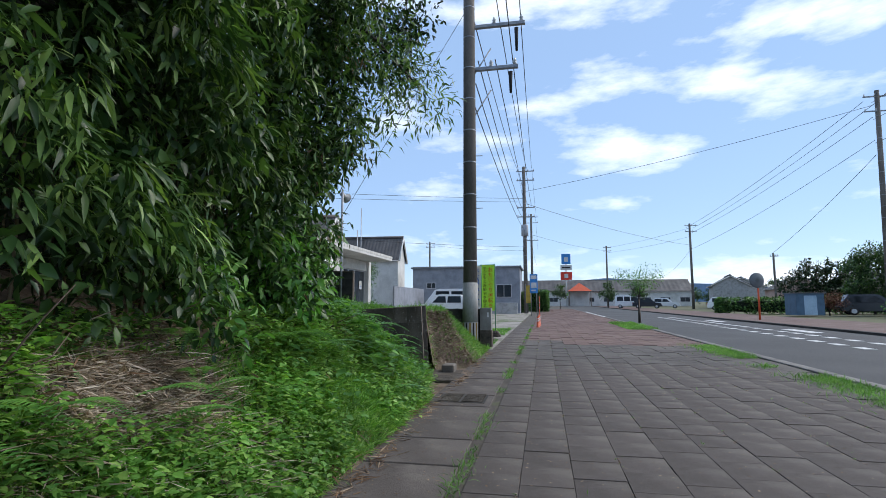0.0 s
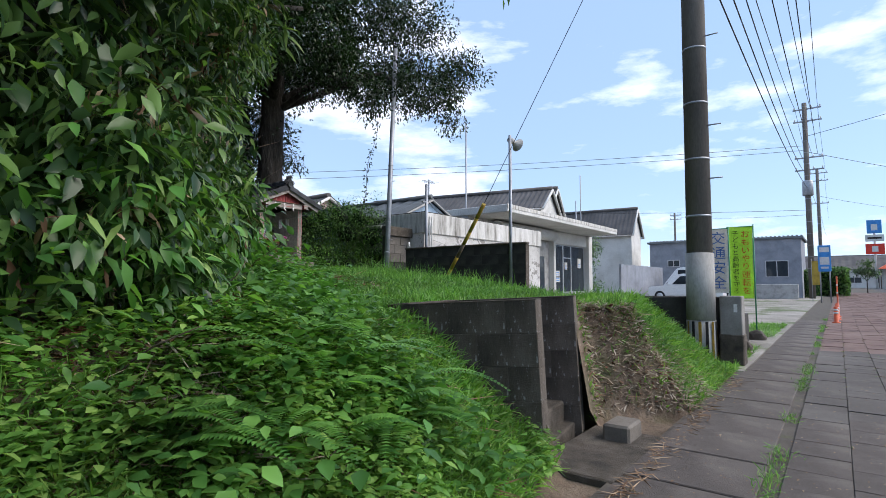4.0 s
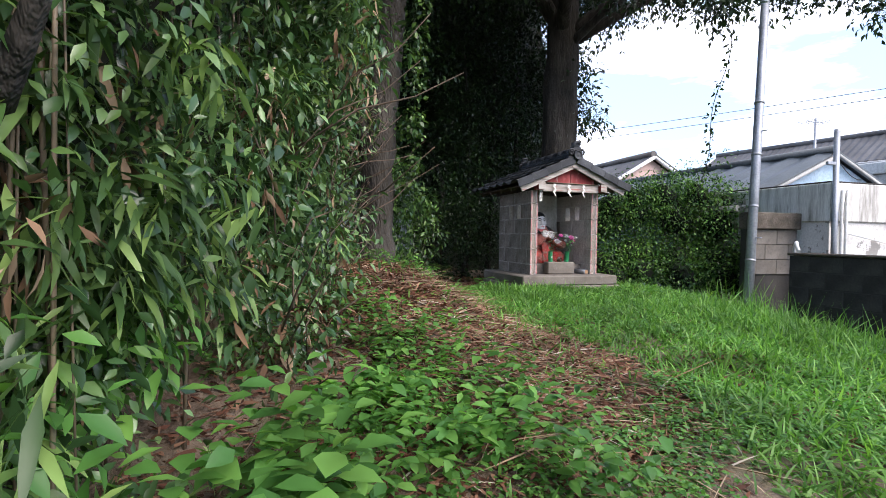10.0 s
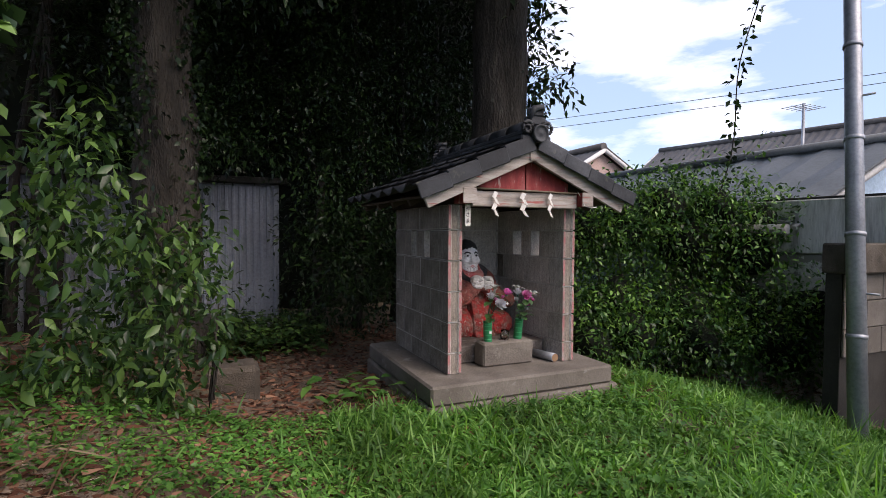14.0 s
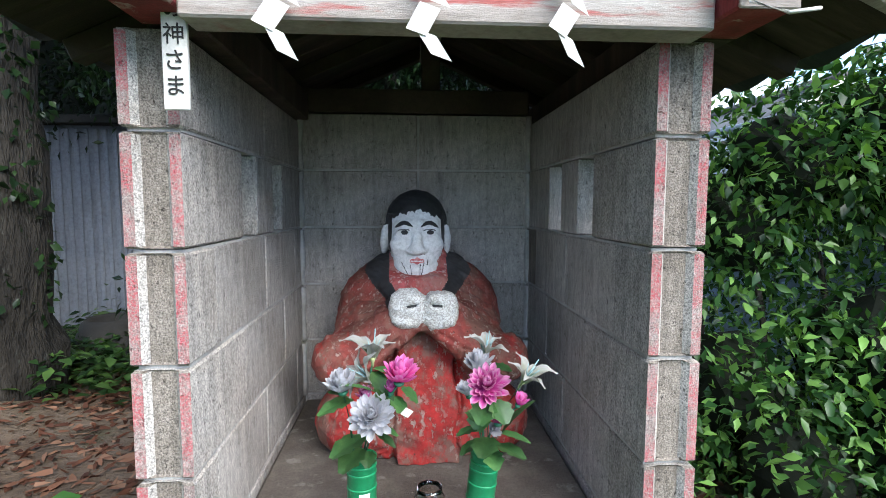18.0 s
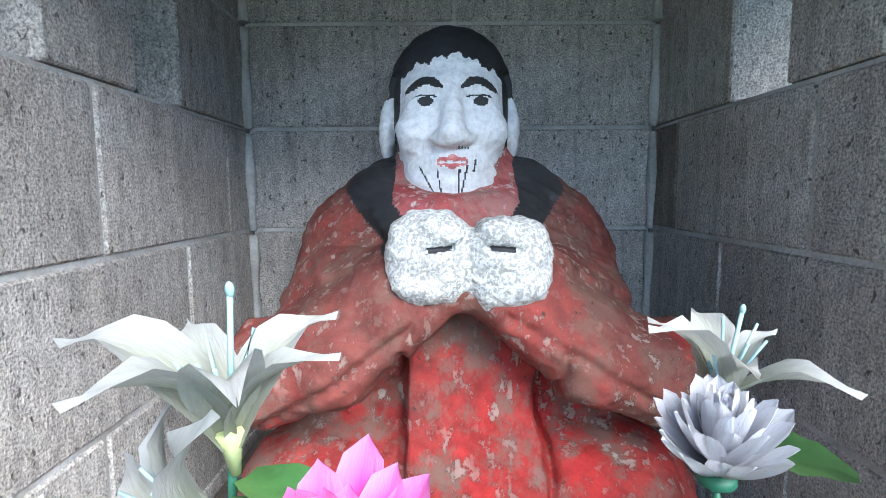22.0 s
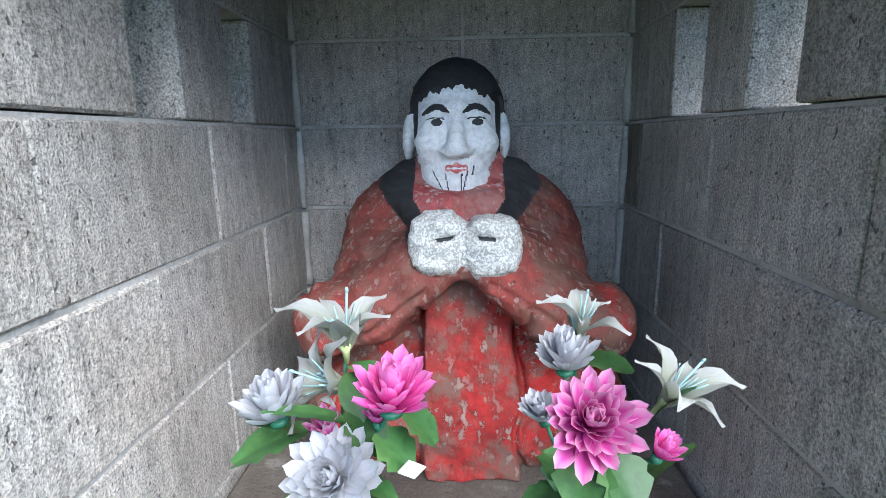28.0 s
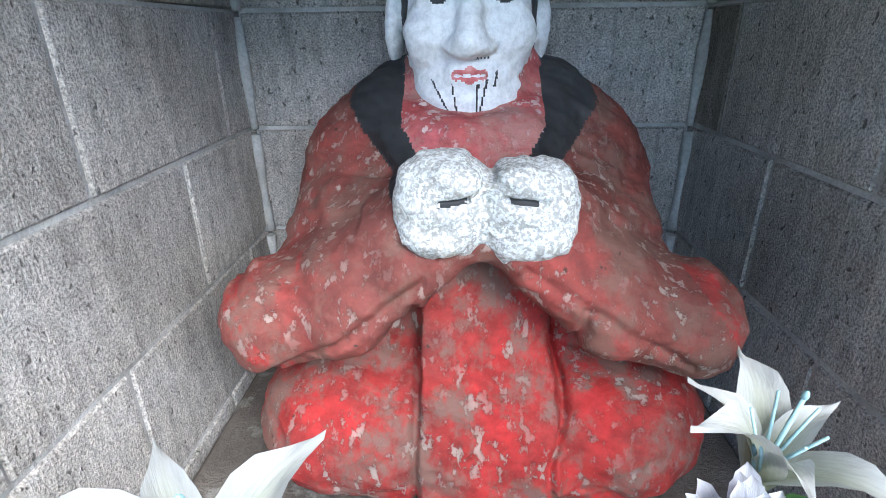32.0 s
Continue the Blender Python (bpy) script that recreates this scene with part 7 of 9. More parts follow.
litter("fallen_leaves", 16000, (-3.4, -1.0, -5.6, -1.0), 0.03, 0.09, 0.022, M["litter"], "reddish-brown leaf heap under the thicket", pile, 0.35)
sward("bank_tufts", spots(9000, -2.5, -0.7, -8.95, -7.7, lambda x, y: patchy(x, y, 3.0, 0.25)), 0.05, 0.16, 0.011, M["grass"], "scattered grass tufts on the eroded bank", 0.9)
litter("dry_stalks", 4500, (-3.4, -0.9, -5.8, -1.2), 0.03, 0.15, 0.012, M["pale_straw"], "bleached bamboo sheaths strewn over the leaf heap", pile, 0.2)
litter("dry_stalks", 14000, (-8.8, -7.3, -8.6, -7.9), 0.04, 0.22, 0.010, M["pale_straw"], "heap of dry bamboo stalks on the street bank", lambda x, y: ~off_heap(x, y), 0.3)
scar_at = lambda x, y: (x > -2.45) & (x < -0.8) & (y < -7.75)
litter("dry_stalks", 30000, (-2.5, -0.6, -8.95, -7.6), 0.02, 0.10, 0.012, M["pale_straw"], "dry stalks on the eroded bank beside the steps", scar_at, 0.3)
litter("fallen_leaves", 5200, (-2.45, -0.7, -8.95, -7.7), 0.02, 0.06, 0.02, M["litter"], "brown leaves on the eroded bank", scar_at, 0.3)
# debris specks on the paving
n = 5200
p = np.stack([rng.uniform(-10, 6, n), -9.0 - 4.6 * rng.uniform(0, 1, n) ** 1.3, np.full(n, PAVE + 0.012)], -1)
a = rng.uniform(0, math.tau, n)
v, f = small_leaves(p, np.stack([np.cos(a), np.sin(a), np.zeros(n)], -1), np.tile([0, 0, 1.0], (n, 1)), rng.uniform(0.006, 0.03, n), rng.uniform(0.004, 0.012, n))
tagged(from_arrays("paving_debris", v, f, M["straw"]), "small dry leaves and crumbs scattered on the paving", "leaf litter", kind="stuff")

# pale tufts and moss at the paver corners
gx, gy = np.meshgrid(np.arange(-34, 40) * 0.335, -9.64 - 0.3 * np.arange(1, 13))
pick = rng.uniform(0, 1, gx.shape) < 0.4
c = np.stack([gx[pick], gy[pick], np.full(pick.sum(), PAVE)], -1)
p = np.repeat(c, 9, 0) + rng.normal(size=(len(c) * 9, 3)) * np.array([0.035, 0.012, 0])
sward("corner_tufts", p, 0.012, 0.045, 0.005, M["straw"], "dry pale tufts in the paver joints", 1.2)
sward("corner_tufts", p[::3] + np.array([0.01, 0.005, 0]), 0.012, 0.04, 0.006, M["grass"], "tiny green tufts in the paver joints", 1.2)

under = lambda x, y: (x < rim_x(np.maximum(y, -8.1)) + 0.6) & (x > rim_x(np.maximum(y, -8.1)) - 0.7)
litter("fallen_leaves", 26000, (-6.0, -2.2, -8.0, -2.0), 0.03, 0.1, 0.02, M["litter"], "brown leaves under the edge of the thicket", under, 0.25)
weeds("broad_weeds", 5000, (-6.0, -2.2, -8.0, -2.6), 0.05, 6, M["weed"], "small leafy weeds under the edge of the thicket", lambda x, y: under(x, y) & patchy(x, y, 1.5, 0.0), 0.12)


# ---- street: poles, walls, buildings, signs, cars ----
def paint(key, name, c, rough=0.5, vary=0.12, metal=0.0):
    M[key] = surface(name, c, tuple(v * (1 - vary * 2) for v in c), tuple(min(0.9, v * (1 + vary)) for v in c), 3.0, 40, rough, 0.1, 0.002, metal=metal)


paint("orange", "orange_plastic", (0.62, 0.1, 0.035))
paint("yellow", "worn_yellow", (0.4, 0.27, 0.04), 0.7, 0.3)
paint("carwhite", "white_car_paint", (0.74, 0.75, 0.76), 0.25, 0.03)
paint("cardark", "dark_car_paint", (0.03, 0.035, 0.045), 0.25, 0.05)
paint("rubber", "black_rubber", (0.02, 0.02, 0.021), 0.8)
paint("window", "dark_window_glass", (0.035, 0.045, 0.055), 0.08, 0.1)
paint("lampred", "red_lamp_glass", (0.4, 0.02, 0.02), 0.2)
paint("alu", "aluminium", (0.5, 0.51, 0.53), 0.4, 0.08, 0.6)
paint("flaggreen", "yellow_green_cloth", (0.42, 0.66, 0.10), 0.8, 0.05)
paint("flagred", "red_print", (0.62, 0.05, 0.03), 0.8, 0.05)
paint("flagblue", "blue_print", (0.05, 0.14, 0.4), 0.8, 0.05)
paint("greenpole", "green_plastic_pole", (0.02, 0.2, 0.09))
paint("signblue", "blue_sign_sheet", (0.03, 0.22, 0.55))
paint("wirecover", "black_cable", (0.018, 0.018, 0.02), 0.6)
paint("insulator", "white_insulator", (0.6, 0.6, 0.58), 0.3)
paint("greywall", "grey_rendered_wall", (0.36, 0.36, 0.35), 0.9, 0.2)
paint("pinkwall", "pink_render", (0.5, 0.36, 0.32), 0.9, 0.1)
paint("brownwall", "brown_wall", (0.16, 0.12, 0.09), 0.9, 0.2)
paint("shedblue", "blue_shed_sheet", (0.07, 0.13, 0.2), 0.6)
M["mountain"] = surface("hazy_mountain", (0.17, 0.27, 0.42), (0.15, 0.24, 0.38), (0.2, 0.3, 0.45), 0.01, 0.2, 1.0, 0.0, 0.0)


def wires(name, pairs, r, label, sag=0.025):
    w = thing(name, pairs[0][0], label, "cable")
    o = Vector(pairs[0][0])
    for a, b in pairs:
        a, b = Vector(a), Vector(b)
        d = (b - a).length
        pts = [a.lerp(b, t) - Vector((0, 0, 4 * sag * d * t * (1 - t))) - o for t in np.linspace(0, 1, 15)]
        part("wire", one_tube(pts, r, 4), M["wirecover"], w)


def cross_arm(pole, z, y0, y1, x=0.0, ins=3):
    part("cross_arm", one_box((x - 0.045, y0, z - 0.04), (x + 0.045, y1, z + 0.04), 0.006), M["steel"], pole)
    for k in range(ins):
        y = y0 + 0.08 + (y1 - y0 - 0.16) * k / max(1, ins - 1)
        bm = turned([(0.02, 0), (0.05, 0.03), (0.03, 0.06), (0.05, 0.09), (0.03, 0.12), (0.02, 0.16)], 10)
        bmesh.ops.transform(bm, matrix=Matrix.Translation((x, y, z + 0.04)), verts=bm.verts)
        part("insulator", bm, M["insulator"], pole)


def utility_pole(x, y, top, r, lean=0.0, label="tall grey concrete utility pole with cross-arms and cables", arms=(0.5, 1.3), span=1.0):
    p = thing("utility_pole", (x, y, PAVE), label, "utility pole", "utility poles along the street")
    H = top - PAVE
    part("shaft", one_tube([(0, 0, -0.05), (lean * 0.5, 0, H / 2), (lean, 0, H)], [r, r * 0.88, r * 0.75], 20), M["polecon"], p)
    for z in np.arange(1.9, H, 0.75):
        xx = lean * z / H
        part("band", one_tube([(xx, 0, z), (xx, 0, z + 0.025)], r * (1.0 - 0.25 * z / H) + 0.004, 20), M["steel"], p)
    for a in arms:
        cross_arm(p, H - a, -span, span * 0.7, lean, 4)
    return p


p1 = utility_pole(1.05, -8.5, 9.6, 0.16, 0.22, "brown-grey concrete utility pole with a sheet-metal guard at its foot", ())
for zz in (7.46, 6.42):
    cross_arm(p1, zz, -1.3 if zz > 7 else -1.13, 0.12, 0.2, 3)
part("cutout_switch", one_tube([(0.2, -0.95, 6.3), (0.2, -0.95, 5.8)], [0.05, 0.03], 10), M["rubber"], p1)
part("cutout_switch", one_tube([(0.2, -1.1, 7.35), (0.2, -1.1, 6.8)], [0.05, 0.03], 10), M["rubber"], p1)
part("guard", one_tube([(0, 0, 0.57), (0.03, 0, 1.43)], [0.172, 0.17], 24), M["poleguard"], p1, "grey sheet guard")
part("guard", one_tube([(-0.002, 0, 0), (0.012, 0, 0.57)], [0.176, 0.174], 24), M["poleguard"], p1, "worn striped guard band")
for k in range(14):
    a0 = k * math.tau / 14
    bm = bmesh.new()
    ring = [[bm.verts.new((0.1795 * math.cos(a0 + s * 0.1), 0.1795 * math.sin(a0 + s * 0.1), z)) for s in (0, 1, 2)] for z in (0.04, 0.56)]
    for s in (0, 1):
        bm.faces.new((ring[0][s], ring[0][s + 1], ring[1][s + 1], ring[1][s]))
    bmesh.ops.solidify(bm, geom=bm.faces[:], thickness=0.003)
    part("warning_stripe", bm, M["yellow"] if k % 2 else M["ink"], p1)
for z in (2.4, 3.1, 4.3):
    part("step_bolt", one_tube([(0.02, -0.14, z), (0.02, -0.30, z)], 0.009, 8), M["steel"], p1)
for k in (-1, 1):
    part("brace", one_tube([(0.18, 0.0, 6.13 + 0.5 * (k - 1)), (0.2, -0.5, 6.9 + 0.5 * (k - 1))], 0.015, 6), M["steel"], p1)
p2 = utility_pole(34, -8.6, 11.2, 0.18, 0.0, "tall dark concrete utility pole beside the pavement", (0.4, 1.2, 3.6, 4.4), 0.9)
part("transformer", turned([(0.26, 6.6), (0.3, 6.65), (0.3, 7.5), (0.25, 7.58), (0.06, 7.6)], 20), M["steel"], p2)
utility_pole(60, -8.6, 11.4, 0.18, 0.0, "far concrete utility pole", (0.4, 1.2, 3.6), 0.9)
utility_pole(65, -30, 10.2, 0.18, 0.0, "concrete utility pole across the road", (0.3, 1.1), 0.9)
utility_pole(83, -21, 9.2, 0.17, 0.0, "far concrete utility pole", (0.3, 0.9), 0.8)
utility_pole(28, -32, 13.4, 0.18, -0.6, "tall utility pole across the road", (0.4, 1.4), 1.2)
utility_pole(50, -34.2, 4.6, 0.13, 0.0, "short utility pole across the road", (0.3,), 0.5)
utility_pole(62, 6, 8.2, 0.14, 0.0, "distant utility pole behind the white shed", (0.3, 0.8), 0.8)
wires("power_cables", [((1.25, -9.7, 6.2), (34, -9.3, 10.9)), ((1.25, -9.2, 6.2), (34, -8.9, 10.9)), ((1.25, -8.6, 6.2), (34, -8.1, 10.9)), ((1.25, -9.5, 5.15), (34, -9.2, 7.8)), ((1.25, -9.1, 5.15), (34, -8.9, 7.8)), ((1.25, -8.7, 5.15), (34, -8.4, 7.6)), ((1.25, -8.64, 4.6), (34, -8.4, 6.8)), ((1.2, -8.5, 4.4), (34, -8.6, 5.6)), ((1.25, -9.7, 6.2), (-38, -9.9, 8.4)), ((1.25, -9.2, 6.2), (-38, -9.4, 8.4)), ((1.25, -9.5, 5.15), (-38, -9.8, 7.0)), ((34, -9.3, 10.9), (60, -9.3, 11.1)), ((34, -8.1, 10.9), (60, -8.1, 11.1)), ((34, -8.4, 7.6), (60, -8.4, 7.8)), ((60, -8.6, 7.8), (110, -8.6, 8)), ((60, -9.2, 11), (110, -9, 11))], 0.014, "black power cables strung along the street", 0.012)
wires("power_cables", [((34, -8.6, 8.4), (8, 25, 6.4)), ((34, -8.6, 8.1), (8, 25.5, 6.0)), ((34, -8.6, 4.2), (22, 8, 4.2)), ((34, -8.6, 3.9), (60, 6, 7.6))], 0.014, "black cables crossing the parking lot", 0.008)
wires("power_cables", [((34, -8.6, 9.0), (28, -32, 12.6)), ((34, -8.6, 8.0), (65, -30, 7.2)), ((28, -32.4, 12.9), (65, -30.5, 9.6)), ((28, -31.5, 12.9), (65, -29.5, 9.6)), ((28, -32, 11.8), (65, -30, 8.8)), ((28, -32, 9.2), (50, -34, 4.5)), ((28, -32, 10.2), (65, -30, 6.6)), ((65, -30, 9.6), (83, -21, 8.9)), ((65, -30, 8.4), (83, -21, 8.0)), ((83, -21, 8.4), (60, -8.6, 8.6)), ((28, -32, 12.8), (-6, -34, 16)), ((28, -32, 11.6), (-6, -34, 14)), ((28, -32, 10.0), (-6, -34, 12)), ((65, -30, 6.6), (120, -38, 5.5))], 0.016, "black cables crossing above the road", 0.012)

# walls beside the pole and the lot
pil = thing("wall_pillar", (0, 0, 0), "grey concrete pillar ending the low wall", "pillar")
part("pillar", one_box((1.13, -8.95, PAVE - 0.05), (1.38, -8.70, -0.60), 0.01), M["kerb"], pil)
part("plinth", one_box((1.12, -8.96, PAVE - 0.05), (1.39, -8.69, -1.08), 0.012), M["step"], pil)
part("plate", one_box((1.122, -8.90, -0.80), (1.131, -8.86, -0.70), 0.002), M["plaster"], pil)
lw = setting("wall_low", one_box((1.25, -8.70, -1.6), (1.37, -5.3, -0.62), 0.006), M["blackwall"], "low mould-blackened concrete retaining wall", "wall")
for k in range(7):
    part("panel", one_box((1.243, -8.69 + 0.48 * k, -1.5), (1.2505, -8.69 + 0.48 * k + 0.465, -0.635), 0.003), M["blackwall"], lw)
lw2 = setting("wall_low_east", one_box((1.37, -8.62, -1.6), (4.4, -8.50, -0.98), 0.006), M["blackwall"], "low dark wall edging the lot", "wall")
bw = setting("wall_block_dark", one_box((2.434, -5.216, -1.0), (2.546, -2.174, 0.305)), M["blackwall"], "mould-blackened concrete-block wall", "wall")
for r in range(7):
    z0 = 0.31 - 0.19 * (r + 1)
    ys = np.arange(-5.22 + (0.2 if r % 2 else 0.0), -2.2, 0.4)
    ys = sorted(set([-5.22] + list(ys) + [-2.17]))
    for a, b in zip(ys[:-1], ys[1:]):
        if b - a > 0.04:
            block(bw, (2.43, a, z0), (2.55, b, z0 + 0.19), M["blackwall"], "block", 0.002, 0.006)
part("cap", one_box((2.41, -5.24, 0.31), (2.57, -2.15, 0.345), 0.012), M["step"], bw, "rough mortar cap")
part("end_block", one_box((2.425, -5.235, -0.9), (2.555, -5.2225, 0.30), 0.004), M["oldblock"], bw)
pipe = thing("bent_pipe", (0, 0, 0), "white plastic pipe bent over the wall end", "pipe")
part("tube", one_tube([(2.6, -2.1, -0.6), (2.6, -2.1, 0.42), (2.58, -2.14, 0.47), (2.50, -2.2, 0.45), (2.42, -2.3, 0.36)], 0.022, 10), M["plaster"], pipe)
M["greyblock"] = surface("weathered_grey_block", (0.15, 0.135, 0.118), (0.095, 0.085, 0.073), (0.21, 0.19, 0.17), 2.5, 120, 0.95, 0.8, 0.006, (0.85, 1.15), stains=((0.05, 0.045, 0.04), 3.0, 0.52, 0.66, 0.6))
# near-black core: below the grey blocks it paints the shade of a recess
gw = setting("wall_block_grey", one_box((2.22, -1.75, -1.2), (3.05, -1.64, 0.64), 0.004), M["blackwall"], "grey block wall over a near-black base painted as a shaded recess", "wall")
for r in range(3):
    for k in range(-1, 2):
        x0 = 2.3 + 0.4 * k + (0.2 if r % 2 else 0.0)
        block(gw, (max(2.22, x0), -1.775, 0.64 - 0.2 * (r + 1)), (min(3.05, x0 + 0.4), -1.752, 0.64 - 0.2 * r), M["greyblock"], "block", 0.003, 0.005)
part("cap", one_box((2.2, -1.83, 0.642), (3.06, -1.62, 0.86), 0.012), M["step"], gw, "dark overhanging coping")

annex = thing("annex_building", (0, 0, 0), "flat-roofed white annex with streaked fascia and peeling paint", "building")
part("wall", one_box((3.10, -2.16, -1.5), (9.05, 0.6, 0.75), 0.004), M["peeling"], annex, "peeling white wall")
part("fascia", one_box((3.07, -2.20, 0.745), (9.1, 0.7, 1.24), 0.01), M["stained"], annex, "streaked fascia")
part("roof", one_box((3.09, -2.18, 1.2405), (9.08, 0.68, 1.262), 0.004), M["blackwall"], annex)
for x in (3.22, 3.3):
    part("pipe", one_tube([(x, -2.225, -0.6), (x, -2.225, 0.9), (x + 0.03, -2.225, 1.15)], 0.018, 8), M["plaster"], annex)
part("cable", one_tube([(3.3, -2.215, 0.6), (4.4, -2.215, 0.42), (5.8, -2.215, 0.6), (7.0, -2.215, 0.5)], 0.008, 6), M["plaster"], annex)
tp = thing("service_post", (3.08, -2.12, -0.6), "short grey steel post with cables at the annex corner", "post")
part("tube", one_tube([(0, -0.12, 0), (0, -0.12, 2.5)], 0.035, 10), M["steel"], tp)
part("arm", one_box((-0.16, -0.14, 2.05), (0.03, -0.10, 2.09), 0.004), M["steel"], tp)
wires("service_cable", [((3.08, -2.24, 1.75), (8.0, 1.5, 2.6)), ((3.08, -2.24, 1.55), (6.2, -0.5, 1.6))], 0.006, "thin black cable from the post to the roofs", 0.03)


def window(parent, lo, hi, face, name="window", bars=1):
    """A framed pane set 2 cm proud of a wall. face: 'x' or 'y' plane."""
    w = new(name)
    w.parent = parent
    (a0, z0), (a1, z1), d = lo, hi, face[1]

    def slab(u0, v0, u1, v1, t0, t1):
        return one_box((u0, d - t1, v0), (u1, d - t0, v1), 0.003) if face[0] == "y" else one_box((d - t1, u0, v0), (d - t0, u1, v1), 0.003)
    f = 0.045
    for q in ((a0, z0, a1, z0 + f), (a0, z1 - f, a1, z1), (a0, z0 + f, a0 + f, z1 - f), (a1 - f, z0 + f, a1, z1 - f)):
        part("frame", slab(*q, 0.0, 0.035), M["alu"], w)
    for k in range(bars):
        m = a0 + (a1 - a0) * (k + 1) / (bars + 1)
        part("mullion", slab(m - 0.022, z0 + f, m + 0.022, z1 - f, 0.0, 0.03), M["alu"], w)
    for k in range(bars + 1):
        m0, m1 = a0 + f + (a1 - a0 - 2 * f) * k / (bars + 1), a0 + f + (a1 - a0 - 2 * f) * (k + 1) / (bars + 1)
        part("pane", slab(m0 + 0.004, z0 + f, m1 - 0.004, z1 - f, 0.003, 0.012), M["window"], w)
    return w


def gable_house(name, ridge0, ridge1, half, drop, base, wall, roof, label, ribs=0.32, over=0.35, thick=0.1):
    """A gabled house: walls, two roof slopes with tile rows, barge boards and a ridge cap."""
    a, b = Vector(ridge0), Vector(ridge1)
    h = thing(name, (a.x, a.y, base), label, "house")
    o = Vector((a.x, a.y, base))
    u = Vector((b.x - a.x, b.y - a.y, 0))
    L = u.length
    u.normalize()
    w = Vector((u.y, -u.x, 0))
    R = a.z - base
    bm = bmesh.new()
    k0, k1 = over * 0.5, L - over * 0.5
    ring = []
    for t in (k0, k1):
        q = u * t
        ring.append([bm.verts.new(q + w * s + Vector((0, 0, z))) for s, z in ((-half + 0.3, -0.05), (half - 0.3, -0.05), (half - 0.3, R - drop * (half - 0.3) / half - thick), (0, R - thick), (-half + 0.3, R - drop * (half - 0.3) / half - thick))])
    bm.faces.new(ring[0][::-1])
    bm.faces.new(ring[1])
    for k in range(5):
        bm.faces.new((ring[0][k], ring[0][(k + 1) % 5], ring[1][(k + 1) % 5], ring[1][k]))
    bmesh.ops.recalc_face_normals(bm, faces=bm.faces)
    part("wall", bm, wall, h)
    n = max(2, int(L / ribs))
    for s in (-1, 1):
        pts = []
        m = n * 2
        for k in range(m + 1):
            t = L * k / m
            bump = 0.045 if k % 2 else 0.0
            pts.append((u * t + Vector((0, 0, R + bump)), u * t + w * s * half + Vector((0, 0, R - drop + bump))))
        bm = bmesh.new()
        top = [[bm.verts.new(p.lerp(q, j / 6)) for j in range(7)] for p, q in pts]
        for k in range(m):
            for j in range(6):
                bm.faces.new((top[k][j], top[k + 1][j], top[k + 1][j + 1], top[k][j + 1]))
        bmesh.ops.recalc_face_normals(bm, faces=bm.faces)
        bmesh.ops.solidify(bm, geom=bm.faces[:], thickness=-thick if s > 0 else thick)
        part("roof_slope", bm, roof, h)
        for t in (-0.03, L + 0.03):
            p, q = u * t + Vector((0, 0, R - 0.05)), u * t + w * s * half + Vector((0, 0, R - drop - 0.05))
            part("barge_board", one_tube([p, q], [0.75 * thick, 0.75 * thick], 4), M["plaster"] if thick > 0.08 else M["greywall"], h)
        part("gutter", one_tube([w * s * (half + 0.03) + Vector((0, 0, R - drop - 0.06)), u * L + w * s * (half + 0.03) + Vector((0, 0, R - drop - 0.06))], 0.05, 6), M["greywall"], h)
    part("ridge_cap", one_tube([Vector((0, 0, R + 0.07)), u * L + Vector((0, 0, R + 0.07))], 1.3 * thick, 8), roof, h)
    return h


gable_house("gabled_house", (23.0, 4.0, 5.35), (20.4, 17.0, 5.3), 2.3, 1.45, PAVE, M["plaster"], M["rooftile"], "old house with a dark tiled gable roof and white gable")
gable_house("gabled_house", (26.6, 5.3, 6.05), (24.6, 17, 6.0), 2.1, 2.0, PAVE, M["plaster"], M["rooftile"], "white-gabled house with a steep dark tiled roof")
gable_house("gabled_house", (37.6, 3.2, 5.7), (37.0, 12, 5.7), 1.9, 2.3, PAVE, M["plaster"], M["rooftile"], "far house with a dark roof and white gable")
blue = gable_house("blue_building", (4.95, -0.9, 1.93), (5.0, 10, 1.93), 1.95, 0.9, -1.3, M["bluewall"], M["tin"], "pale blue workshop with a grey sheet-metal gable roof", 0.5, 0.2, 0.045)
for k in range(12):
    part("siding_board", one_box((-1.62, 0.075, 0.25 + 0.17 * k), (1.62, 0.095, 0.25 + 0.17 * k + 0.16), 0.004), M["bluewall"], blue) if k < 9 else None
gable_house("gabled_house", (9.5, 9.0, 3.6), (9.8, 20, 3.6), 2.6, 1.5, PAVE, M["pinkwall"], M["rooftile"], "pink-walled house with a dark tiled roof")

shop = thing("shop_building", (0, 0, 0), "flat-roofed white shop with glass front and projecting canopy", "building")
part("wall", one_box((9.2, 0.8, PAVE), (16.05, 6, 2.02), 0.006), M["greywall"], shop, "grey side wall")
part("wall", one_box((16.05, 0.95, PAVE), (20.1, 6, 2.02), 0.006), M["plaster"], shop)
part("pier", one_box((15.85, 0.55, PAVE), (16.05, 0.95, 2.0), 0.006), M["plaster"], shop)
part("pier", one_box((20.1, 0.55, PAVE), (20.55, 6, 2.0), 0.006), M["plaster"], shop)
part("lintel", one_box((16.05, 0.7, 1.42), (20.1, 0.945, 2.01), 0.006), M["plaster"], shop)
part("sill", one_box((16.05, 0.7, PAVE), (20.1, 0.945, -0.95), 0.006), M["greywall"], shop)
window(shop, (16.06, -0.945), (17.45, 1.415), ("y", 0.86), "window", 0)
window(shop, (17.46, -0.945), (18.4, 1.415), ("y", 0.86), "door", 0)
window(shop, (18.41, -0.945), (20.09, 1.415), ("y", 0.86), "window", 0)
